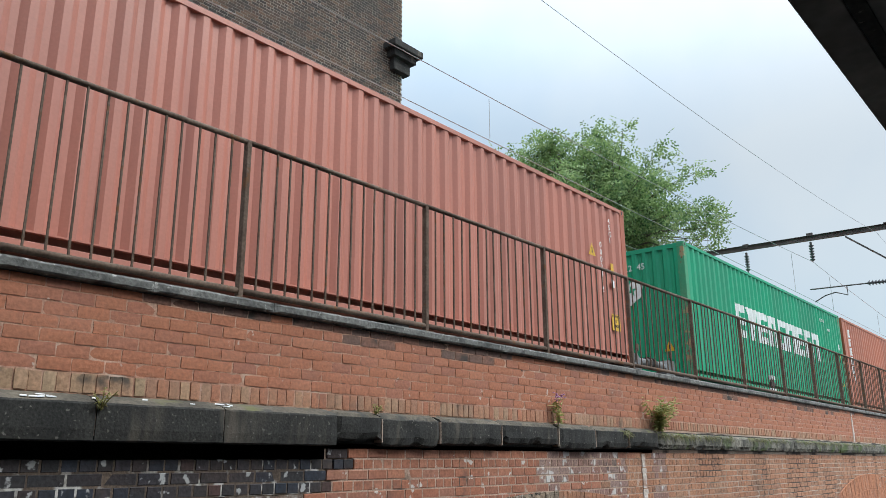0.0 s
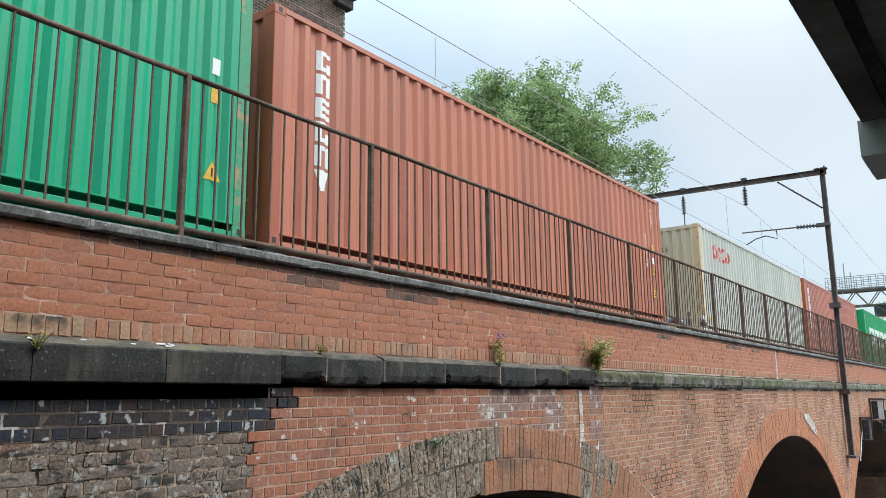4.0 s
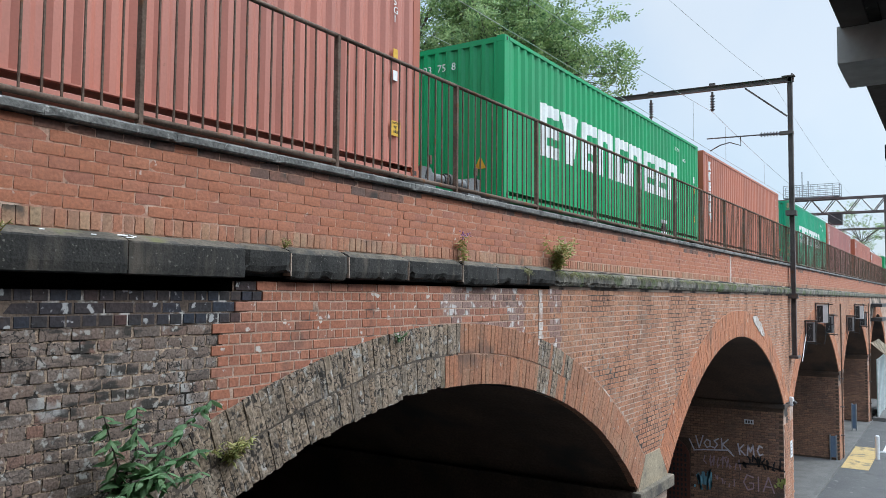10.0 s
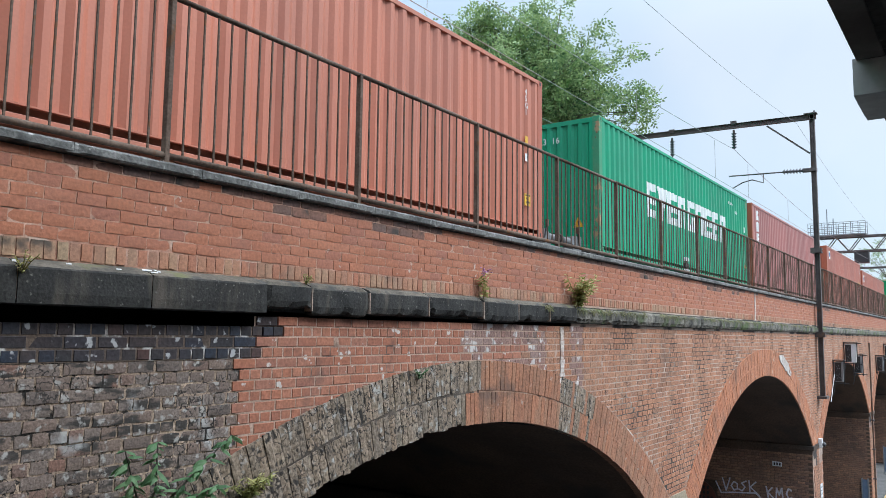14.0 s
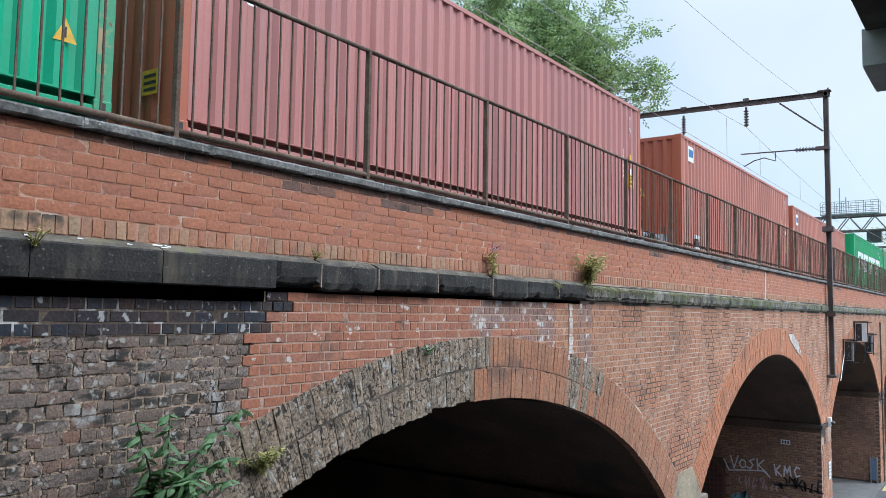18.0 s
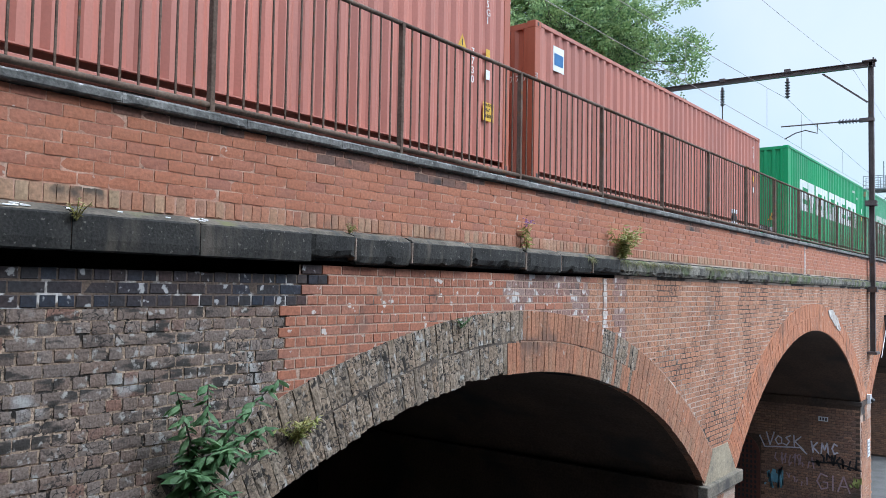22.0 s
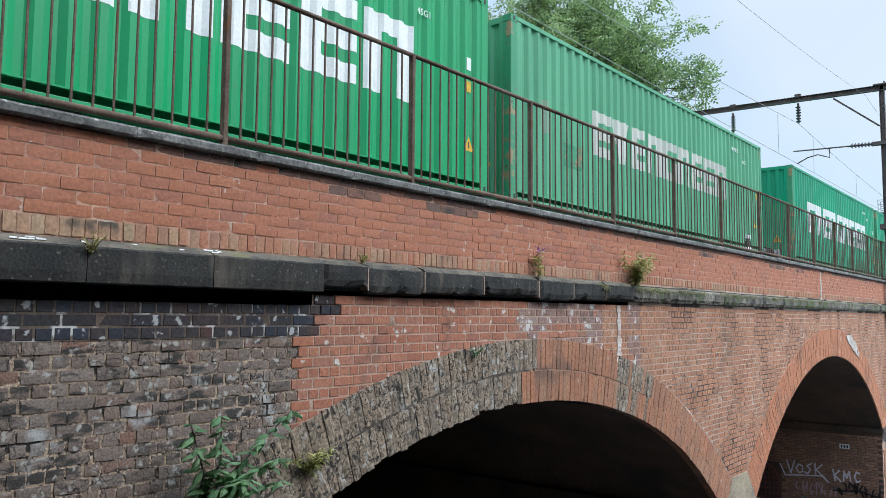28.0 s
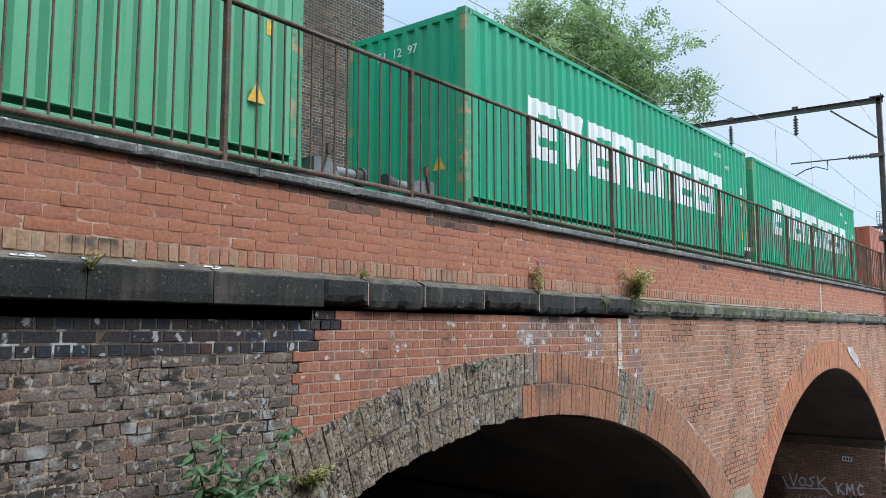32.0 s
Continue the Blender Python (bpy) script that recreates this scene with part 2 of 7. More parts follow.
SOLDIER = brick_set("soldier_brick", [(0.43, 0.17, 0.10), (0.46, 0.25, 0.155), (0.38, 0.15, 0.09), (0.47, 0.33, 0.21), (0.44, 0.20, 0.12), (0.40, 0.29, 0.19), (0.34, 0.19, 0.13)],
                    rough=0.9, scale=1.5, fine=50, grain=0.3, bump=0.5, stain=(0.11, 0.08, 0.065), stain_scale=2.5, stain_at=(0.56, 0.78))
CREAM = brick_set("cream_soldier_brick", [(0.42, 0.32, 0.20), (0.46, 0.36, 0.24), (0.40, 0.22, 0.14), (0.36, 0.27, 0.17), (0.44, 0.25, 0.16)],
                  rough=0.92, scale=1.5, fine=45, grain=0.35, bump=0.5, stain=(0.09, 0.07, 0.055), stain_scale=5, stain_at=(0.55, 0.70))
RING_L = brick_set("weathered_arch_brick", [(0.285, 0.215, 0.155), (0.335, 0.262, 0.195), (0.225, 0.172, 0.128), (0.300, 0.215, 0.148), (0.350, 0.290, 0.230), (0.180, 0.145, 0.115), (0.255, 0.200, 0.150)],
                   rough=0.97, scale=2.0, fine=38, grain=0.6, bump=0.9, dist=0.008, stain=(0.04, 0.034, 0.03), stain_scale=16, stain_at=(0.58, 0.65), stretch=(1, 1, 0.8), local="random", flecks=(0.44, 0.42, 0.39), fleck_scale=9, fleck_at=(0.57, 0.69),
                   moss=(0.15, 0.115, 0.075), moss_at=(0.60, 0.74), veins=(0.035, 0.03, 0.026), vein_scale=13.0, vein_width=0.03, vein_at=(0.38, 0.52))
LIMED = brick_set("lime_washed_brick", [(0.33, 0.20, 0.165), (0.27, 0.15, 0.125), (0.38, 0.27, 0.235), (0.30, 0.13, 0.09), (0.25, 0.165, 0.15)],
                  rough=0.95, scale=2, fine=50, grain=0.4, bump=0.6, flecks=(0.60, 0.56, 0.54), fleck_scale=7, fleck_at=(0.56, 0.63), stain=(0.10, 0.075, 0.07), stain_scale=4, stain_at=(0.58, 0.72))
RING_R = brick_set("red_arch_brick", [(0.345, 0.151, 0.087), (0.409, 0.186, 0.108), (0.295, 0.138, 0.082), (0.384, 0.198, 0.123), (0.461, 0.193, 0.103), (0.332, 0.193, 0.123)],
                   rough=0.95, scale=2.0, fine=40, grain=0.4, bump=0.8, stain=(0.14, 0.09, 0.07), stain_scale=2.4, stain_at=(0.55, 0.76), flecks=(0.44, 0.36, 0.30), fleck_scale=9, fleck_at=(0.64, 0.74))
RING_2 = brick_set("orange_arch_brick", [(0.480, 0.190, 0.092), (0.440, 0.165, 0.080), (0.500, 0.215, 0.112), (0.400, 0.160, 0.086), (0.460, 0.215, 0.125), (0.370, 0.155, 0.090)],
                   rough=0.95, scale=1.3, fine=30, grain=0.4, bump=0.7, stain=(0.16, 0.085, 0.055), stain_scale=1.8, stain_at=(0.54, 0.74), stretch=(1.4, 1, 0.6), flecks=(0.55, 0.40, 0.30), fleck_scale=6, fleck_at=(0.64, 0.74))
SOOT = brick_set("soot_brick", [(0.196, 0.110, 0.079), (0.265, 0.143, 0.094), (0.138, 0.090, 0.072), (0.333, 0.187, 0.116), (0.207, 0.132, 0.099), (0.380, 0.198, 0.121)],
                 rough=0.95, scale=0.7, fine=30, grain=0.4, bump=0.6, stain=(0.045, 0.04, 0.038), stain_scale=0.5, stain_at=(0.52, 0.74))
MORTAR = surface("lime_mortar", (0.54, 0.385, 0.305), (0.40, 0.27, 0.205), 0.97, scale=1.5, fine=60, grain=0.35, bump=0.6, stain=(0.09, 0.065, 0.055), stain_scale=3, stain_at=(0.58, 0.70))
MORTAR_SOOT = surface("part_sooted_mortar", (0.56, 0.45, 0.37), (0.40, 0.30, 0.24), 0.97, scale=1.5, fine=60, grain=0.35, bump=0.6, stain=(0.05, 0.04, 0.035), stain_scale=1.1, stain_at=(0.46, 0.58))
MORTAR_DARK = surface("sooty_mortar", (0.46, 0.345, 0.255), (0.30, 0.22, 0.165), 0.97, scale=4.0, fine=60, grain=0.5, bump=1.0, dist=0.010, stain=(0.03, 0.026, 0.023), stain_scale=6.0, stain_at=(0.56, 0.64), flecks=(0.45, 0.42, 0.39), fleck_scale=9, fleck_at=(0.62, 0.69), veins=(0.03, 0.026, 0.024), vein_scale=11.0, vein_width=0.03, vein_at=(0.36, 0.5))
RING_JOINT = surface("sooty_ring_joint", (0.15, 0.12, 0.095), (0.055, 0.045, 0.038), 0.97, scale=5, fine=60, grain=0.4, bump=0.8, flecks=(0.36, 0.33, 0.30), fleck_scale=6, fleck_at=(0.60, 0.70))
LIME_JOINT = surface("brown_lime_joint", (0.17, 0.125, 0.095), (0.09, 0.068, 0.055), 0.97, scale=4.0, fine=60, grain=0.4, bump=0.6, flecks=(0.62, 0.60, 0.58), fleck_scale=7, fleck_at=(0.54, 0.66))
MORTAR_LIGHT = surface("pale_mortar", (0.48, 0.37, 0.30), (0.36, 0.26, 0.21), 0.97, scale=1.5, fine=60, grain=0.3, bump=0.5)
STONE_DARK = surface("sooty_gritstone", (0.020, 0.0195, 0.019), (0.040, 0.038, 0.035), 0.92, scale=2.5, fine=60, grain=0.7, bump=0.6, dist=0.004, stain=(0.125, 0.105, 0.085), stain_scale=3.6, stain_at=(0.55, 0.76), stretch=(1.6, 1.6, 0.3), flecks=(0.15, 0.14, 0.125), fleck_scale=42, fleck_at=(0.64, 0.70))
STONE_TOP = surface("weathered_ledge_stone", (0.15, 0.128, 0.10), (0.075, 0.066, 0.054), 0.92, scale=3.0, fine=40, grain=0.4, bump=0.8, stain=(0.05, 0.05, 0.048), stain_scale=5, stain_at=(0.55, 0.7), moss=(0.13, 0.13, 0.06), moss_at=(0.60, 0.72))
STONE_MOSS = surface("mossy_gritstone", (0.09, 0.085, 0.072), (0.25, 0.23, 0.19), 0.95, scale=5.0, fine=36, grain=0.7, bump=1.0, dist=0.008, stain=(0.045, 0.042, 0.038), stain_scale=2.8, stain_at=(0.5, 0.7), moss=(0.095, 0.125, 0.045), moss_at=(0.50, 0.64), moss_scale=2.6)
COPING = surface("coping_stone", (0.215, 0.210, 0.20), (0.105, 0.104, 0.10), 0.92, scale=5.0, fine=40, grain=0.5, bump=0.9, dist=0.006, stain=(0.06, 0.06, 0.058), stain_scale=7.0, stain_at=(0.55, 0.68), flecks=(0.38, 0.37, 0.355), fleck_scale=22, fleck_at=(0.62, 0.70))
IMPOST_SOOT = surface("sooty_impost_stone", (0.20, 0.17, 0.13), (0.12, 0.105, 0.085), 0.92, scale=2.5, fine=35, grain=0.45, bump=0.8, stain=(0.06, 0.055, 0.05), stain_scale=3.0, stain_at=(0.50, 0.68))
IMPOST = surface("impost_stone", (0.40, 0.33, 0.23), (0.27, 0.23, 0.17), 0.92, scale=2.0, fine=35, grain=0.35, bump=0.7, stain=(0.13, 0.12, 0.10), stain_scale=2.2, stain_at=(0.52, 0.72))
FENCE_PAINT = surface("rusty_brown_paint", (0.105, 0.070, 0.053), (0.16, 0.115, 0.088), 0.78, scale=6, fine=50, grain=0.35, bump=0.4, dist=0.002, stain=(0.16, 0.075, 0.035), stain_scale=9, stain_at=(0.58, 0.7))
FENCE_PAINT.node_tree.nodes["Principled BSDF"].inputs["Specular IOR Level"].default_value = 0.2
STEEL_DARK = surface("weathered_mast_steel", (0.075, 0.062, 0.06), (0.12, 0.10, 0.095), 0.6, 0.3, scale=3, fine=40, grain=0.35, bump=0.4, stain=(0.12, 0.065, 0.04), stain_scale=4, stain_at=(0.6, 0.75))
GALV = surface("galvanised_steel", (0.34, 0.36, 0.38), (0.25, 0.27, 0.29), 0.5, 0.6, scale=4, fine=50, grain=0.2, bump=0.2)
CERAMIC = surface("dark_ceramic", (0.06, 0.06, 0.07), (0.10, 0.09, 0.10), 0.3, scale=6, fine=40, grain=0.2, bump=0.1)
WIRE = surface("wire_copper_grey", (0.34, 0.34, 0.34), (0.40, 0.39, 0.38), 0.5, 0.5, scale=6, fine=50, grain=0.2, bump=0)
ASPHALT = surface("asphalt", (0.075, 0.075, 0.078), (0.10, 0.10, 0.10), 0.92, scale=0.6, fine=70, grain=0.35, bump=0.5, stain=(0.045, 0.045, 0.045), stain_scale=0.5, stain_at=(0.55, 0.7), flecks=(0.16, 0.155, 0.15), fleck_scale=3, fleck_at=(0.64, 0.7))
PAVING = surface("concrete_paving", (0.15, 0.147, 0.143), (0.11, 0.108, 0.105), 0.93, scale=1.2, fine=50, grain=0.3, bump=0.4, stain=(0.10, 0.095, 0.09), stain_scale=1.0, stain_at=(0.52, 0.7))
BALLAST = surface("ballast_bed", (0.16, 0.14, 0.125), (0.09, 0.08, 0.075), 0.97, scale=8, fine=25, grain=0.6, bump=1.0, dist=0.03)
CONCRETE = surface("painted_concrete", (0.84, 0.87, 0.85), (0.76, 0.80, 0.78), 0.85, scale=1.2, fine=30, grain=0.15, bump=0.35, stain=(0.26, 0.25, 0.23), stain_scale=2.2, stain_at=(0.60, 0.82), stretch=(1, 1, 0.35), flecks=(0.10, 0.10, 0.10), fleck_scale=7, fleck_at=(0.74, 0.77))
SOFFIT = surface("dirty_soffit", (0.26, 0.25, 0.23), (0.17, 0.16, 0.15), 0.9, scale=1.0, fine=30, grain=0.25, bump=0.4, stain=(0.07, 0.06, 0.055), stain_scale=1.4, stain_at=(0.52, 0.7))
DARK_BLOCK = surface("sooty_block", (0.05, 0.05, 0.052), (0.085, 0.082, 0.08), 0.92, scale=2.5, fine=30, grain=0.5, bump=1.0, dist=0.01, stain=(0.12, 0.10, 0.085), stain_scale=3, stain_at=(0.6, 0.75))
# Near-black stands for the unlit depth of the arches, beyond any soot.
DEEP_SHADE = surface("soot_and_deep_shade", (0.008, 0.007, 0.0065), (0.012, 0.010, 0.009), 0.97, scale=0.8, fine=25, grain=0.4, bump=0.6, stain=(0.018, 0.016, 0.015), stain_scale=0.7, stain_at=(0.5, 0.7))
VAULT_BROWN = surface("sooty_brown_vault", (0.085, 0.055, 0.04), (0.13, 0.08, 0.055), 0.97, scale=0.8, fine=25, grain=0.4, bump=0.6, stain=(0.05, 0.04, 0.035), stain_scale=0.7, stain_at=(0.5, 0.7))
YELLOW_PAINT = surface("worn_yellow_road_paint", (0.50, 0.36, 0.15), (0.42, 0.31, 0.14), 0.85, scale=1.0, fine=40, grain=0.25, bump=0.2, stain=(0.20, 0.17, 0.11), stain_scale=2.6, stain_at=(0.52, 0.66))
WHITE_PAINT = surface("white_paint", (0.78, 0.79, 0.80), (0.68, 0.69, 0.70), 0.6, scale=3, fine=40, grain=0.12, bump=0.1, stain=(0.45, 0.44, 0.42), stain_scale=2, stain_at=(0.62, 0.78))
BLACK = surface("black_plastic", (0.018, 0.018, 0.02), (0.03, 0.03, 0.032), 0.5, scale=5, fine=40, grain=0.2, bump=0.1)
BLUE_BOARD = surface("blue_board", (0.15, 0.21, 0.31), (0.11, 0.16, 0.25), 0.6, scale=3, fine=40, grain=0.15, bump=0.1)
GLASS = None


def make_glass():
    m, nt, b = nodes_of("window_glass")
    b.inputs["Base Color"].default_value = (0.42, 0.50, 0.58, 1)
    b.inputs["Metallic"].default_value = 0.65
    b.inputs["Roughness"].default_value = 0.05
    b.inputs["Specular IOR Level"].default_value = 1.0
    b.inputs["Coat Weight"].default_value = 0.6
    return m


GLASS = make_glass()


def paint(name, c, dirt=(0.14, 0.09, 0.07), at=(0.62, 0.86), fade=0.8, rough=0.46):
    """Weathered container paint: faded patches, streaks that run down, rust flecks."""
    m = surface(name, c, tuple(min(1, v * fade + 0.015) for v in c), rough, scale=0.9, fine=35, grain=0.07, bump=0.12, dist=0.002,
                   stain=dirt, stain_scale=1.6, stain_at=at, stretch=(1.6, 1.6, 0.25), flecks=(0.16, 0.075, 0.045), fleck_scale=5, fleck_at=(0.75, 0.80), local=True)
    m.node_tree.nodes["Principled BSDF"].inputs["Specular IOR Level"].default_value = 0.5
    return m


PAINTS = {
    "rust_red": paint("rust_red_paint", (0.475, 0.172, 0.122), (0.38, 0.135, 0.10), at=(0.56, 0.8)),
    "brown": paint("brown_red_paint", (0.51, 0.172, 0.102), (0.40, 0.125, 0.075), at=(0.56, 0.8)),
    "wine": paint("wine_red_paint", (0.44, 0.175, 0.155), (0.36, 0.125, 0.11), at=(0.56, 0.8)),
    # End walls of the cream container: lighter and yellower than its sides.
    "cream_end": paint("light_yellow_cream_paint", (0.66, 0.62, 0.44), (0.52, 0.40, 0.22), at=(0.66, 0.9)),
    "rust_end": paint("sheltered_rust_red_paint", (0.40, 0.105, 0.052), (0.27, 0.075, 0.04)),
    "orange_red": paint("orange_red_paint", (0.48, 0.170, 0.122), (0.40, 0.13, 0.09)),
    "green": paint("bright_green_paint", (0.004, 0.34, 0.17), (0.005, 0.26, 0.135)),
    "deep_green": paint("deep_green_paint", (0.005, 0.32, 0.105), (0.006, 0.25, 0.085)),
    "faded_green": paint("faded_green_paint", (0.078, 0.305, 0.16), (0.06, 0.24, 0.13), fade=1.15),
    "ochre": surface("rust_mottled_sand_paint", (0.62, 0.50, 0.33), (0.58, 0.44, 0.24), 0.6, scale=2.0, fine=35, grain=0.15, bump=0.2, dist=0.002, stain=(0.30, 0.15, 0.07), stain_scale=7, stain_at=(0.62, 0.68), flecks=(0.10, 0.06, 0.04), fleck_scale=14, fleck_at=(0.66, 0.70), local=True),
    "olive": surface("rust_mottled_green_paint", (0.035, 0.28, 0.14), (0.07, 0.27, 0.14), 0.6, scale=2.0, fine=35, grain=0.15, bump=0.2, dist=0.002, stain=(0.33, 0.24, 0.13), stain_scale=4, stain_at=(0.56, 0.66), flecks=(0.17, 0.075, 0.04), fleck_scale=9, fleck_at=(0.62, 0.67), local=True),
    "pale_green": paint("bleached_green_paint", (0.24, 0.40, 0.27), (0.20, 0.28, 0.18), at=(0.5, 0.7)),
    "cream": paint("cream_paint", (0.565, 0.57, 0.51), (0.50, 0.42, 0.28), at=(0.70, 0.92)),
}
MARK_WHITE = surface("marking_white", (0.80, 0.81, 0.80), (0.70, 0.72, 0.70), 0.6, scale=2, fine=30, grain=0.1, bump=0.05, local=True)
MARK_RED = plain("marking_red", (0.62, 0.06, 0.045), 0.55)
MARK_BLACK = plain("marking_black", (0.03, 0.03, 0.03), 0.6)
MARK_YELLOW = plain("marking_yellow", (0.72, 0.42, 0.03), 0.55)
MARK_BLUE = plain("marking_blue", (0.03, 0.16, 0.38), 0.55)
RUSTY = surface("rusted_steel", (0.15, 0.085, 0.055), (0.09, 0.06, 0.045), 0.9, scale=4, fine=40, grain=0.4, bump=0.6, local=True)
BUFFER_GREY = surface("grey_buffer_paint", (0.16, 0.165, 0.17), (0.11, 0.112, 0.115), 0.6, scale=3, fine=40, grain=0.3, bump=0.3, stain=(0.05, 0.045, 0.04), stain_scale=3, stain_at=(0.56, 0.72), local=True)
UNDERFRAME = surface("underframe_grime", (0.035, 0.034, 0.034), (0.065, 0.06, 0.055), 0.85, scale=3, fine=40, grain=0.4, bump=0.4, local=True)

# ---- mesh helpers ----


def mesh_ob(name, bm, material, parent=None, smooth=False):
    me = bpy.data.meshes.new(name)
    bm.normal_update()
    bm.to_mesh(me)
    bm.free()
    for mt in (material if isinstance(material, (list, tuple)) else [material]):
        me.materials.append(mt)
    if smooth:
        me.polygons.foreach_set("use_smooth", [True] * len(me.polygons))
    ob = new(name, me)
    if parent is not None:
        ob.parent = parent
    return ob


def part(name, bm, material, parent, label="", smooth=False):
    ob = mesh_ob(name, bm, material, parent, smooth)
    return tagged(ob, label) if label else ob


def share(name, me, parent, m):
    ob = new(name, me)
    ob.parent = parent
    ob.matrix_basis = m
    return ob


def box(bm, x0, x1, y0, y1, z0, z1, bev=0.0):
    geo = bmesh.ops.create_cube(bm, size=1.0)
    for v in geo["verts"]:
        v.co = ((x0 + x1) / 2 + v.co.x * (x1 - x0), (y0 + y1) / 2 + v.co.y * (y1 - y0), (z0 + z1) / 2 + v.co.z * (z1 - z0))
    if bev:
        es = {e for v in geo["verts"] for e in v.link_edges}
        bmesh.ops.bevel(bm, geom=list(es), offset=bev, segments=2, affect="EDGES", profile=0.5)
    return bm


def boxm(x0, x1, y0, y1, z0, z1, bev=0.0):
    return box(bmesh.new(), x0, x1, y0, y1, z0, z1, bev)


def tube(bm, a, b, r, seg=8, r2=None, caps=True):
    a, b = Vector(a), Vector(b)
    d = b - a
    q = d.to_track_quat("Z", "Y").to_matrix().to_4x4()
    bmesh.ops.create_cone(bm, cap_ends=caps, segments=seg, radius1=r, radius2=r if r2 is None else r2, depth=d.length,
                          matrix=Matrix.Translation((a + b) / 2) @ q)
    return bm


def polytube(bm, pts, r, seg=6):
    """One connected tube through the points."""
    pts = [Vector(p) for p in pts]
    rows = []
    for i, p in enumerate(pts):
        d = (pts[min(i + 1, len(pts) - 1)] - pts[max(i - 1, 0)]).normalized()
        side = d.cross(Vector((0.31, 0.17, 0.94))).normalized()
        up = side.cross(d)
        rows.append([bm.verts.new(p + (side * math.cos(a) + up * math.sin(a)) * r) for a in [2 * math.pi * k / seg for k in range(seg)]])
    for a, b in zip(rows, rows[1:]):
        for k in range(seg):
            bm.faces.new((a[k], a[(k + 1) % seg], b[(k + 1) % seg], b[k]))
    bm.faces.new(rows[0][::-1])
    bm.faces.new(rows[-1])
    return bm


def beam(bm, a, b, w, h):
    """A square bar from a to b."""
    a, b = Vector(a), Vector(b)
    d = b - a
    q = d.to_track_quat("Z", "Y").to_matrix().to_4x4()
    geo = bmesh.ops.create_cube(bm, size=1.0)
    mm = Matrix.Translation((a + b) / 2) @ q @ Matrix.Diagonal((w, h, d.length, 1))
    bmesh.ops.transform(bm, matrix=mm, verts=geo["verts"])
    return bm


def text_bm(s, size, depth=0.002):
    cu = bpy.data.curves.new("letters", "FONT")
    cu.body, cu.size, cu.extrude, cu.align_x, cu.align_y = s, size, depth, "LEFT", "BOTTOM"
    cu.resolution_u = 2
    ob = bpy.data.objects.new("letters", cu)
    me = bpy.data.meshes.new_from_object(ob)
    bm = bmesh.new()
    bm.from_mesh(me)
    bpy.data.objects.remove(ob)
    bpy.data.curves.remove(cu)
    bpy.data.meshes.remove(me)
    return bm


def brick_mesh(name, w, h, d, material, cham=0.005):
    """One brick, front towards -y at y=0, origin at the middle of its face."""
    v, f = brick_geo(w, h, d, cham)
    me = bpy.data.meshes.new(name)
    me.from_pydata(v, [], f)
    me.materials.append(material)
    me.update()
    return me


def brick_geo(w, h, d, cham):
    a, b = w / 2, h / 2
    v = [(-a + cham, 0, -b + cham), (a - cham, 0, -b + cham), (a - cham, 0, b - cham), (-a + cham, 0, b - cham),
         (-a, cham, -b), (a, cham, -b), (a, cham, b), (-a, cham, b), (-a, d, -b), (a, d, -b), (a, d, b), (-a, d, b)]
    f = [(0, 1, 2, 3), (4, 5, 1, 0), (5, 6, 2, 1), (6, 7, 3, 2), (7, 4, 0, 3), (8, 9, 5, 4), (9, 10, 6, 5), (10, 11, 7, 6), (11, 8, 4, 7)]
    return v, f


def rag_brick(w, h, d, r, dent=0.003, jit=0.0025, rim_back=0.0015):
    """A spalled brick: an uneven face with worn, wandering edges."""
    nx, nz = (4 if w > 0.15 else 3), 3
    v, f = [], []
    for k in range(nz + 1):
        for i in range(nx + 1):
            edge = (i in (0, nx)) + (k in (0, nz))
            y = r.uniform(-0.3, 1.0) * dent + edge * (1 + 2 * r.random()) * rim_back
            v.append((-w / 2 + w * i / nx + r.uniform(-jit, jit), y, -h / 2 + h * k / nz + r.uniform(-jit, jit)))
    for k in range(nz):
        for i in range(nx):
            a = k * (nx + 1) + i
            f.append((a, a + 1, a + nx + 2, a + nx + 1))
    o = len(v)
    rim = [i for i in range(nx + 1)] + [(k + 1) * (nx + 1) - 1 for k in range(1, nz + 1)] + [nz * (nx + 1) + i for i in range(nx - 1, -1, -1)] + [k * (nx + 1) for k in range(nz - 1, 0, -1)]
    v += [(v[i][0], d, v[i][2]) for i in rim]
    n = len(rim)
    f += [(rim[(i + 1) % n], rim[i], o + i, o + (i + 1) % n) for i in range(n)]
    return v, f


class Pile:
    """Many pieces joined in one mesh, with several materials."""

    def __init__(self):
        self.v, self.f, self.m = [], [], []

    def add(self, v, f, m, mat=0):
        o = len(self.v)
        self.v.extend((m @ Vector(c))[:] for c in v)
        self.f.extend(tuple(i + o for i in q) for q in f)
        self.m.extend([mat] * len(f))

    def done(self, name, materials, parent, label=""):
        me = bpy.data.meshes.new(name)
        me.from_pydata(self.v, [], self.f)
        for mt in materials:
            me.materials.append(mt)
        me.polygons.foreach_set("material_index", self.m)
        me.update()
        ob = new(name, me)
        ob.parent = parent
        ob["kind"] = "stuff"
        return tagged(ob, label) if label else ob


rng = random.Random(4)


def jig(x, y, z, s=1.0):
    """A place with the small unevenness of laid bricks."""
    return pose(x + rng.uniform(-.002, .002) * s, y + rng.uniform(-.003, .002) * s * (s if s > 2 else 1), z + rng.uniform(-.0015, .0015) * s,
                rng.uniform(-.8, .8) * s, rng.uniform(-.5, .5) * s, rng.uniform(-.8, .8) * s)

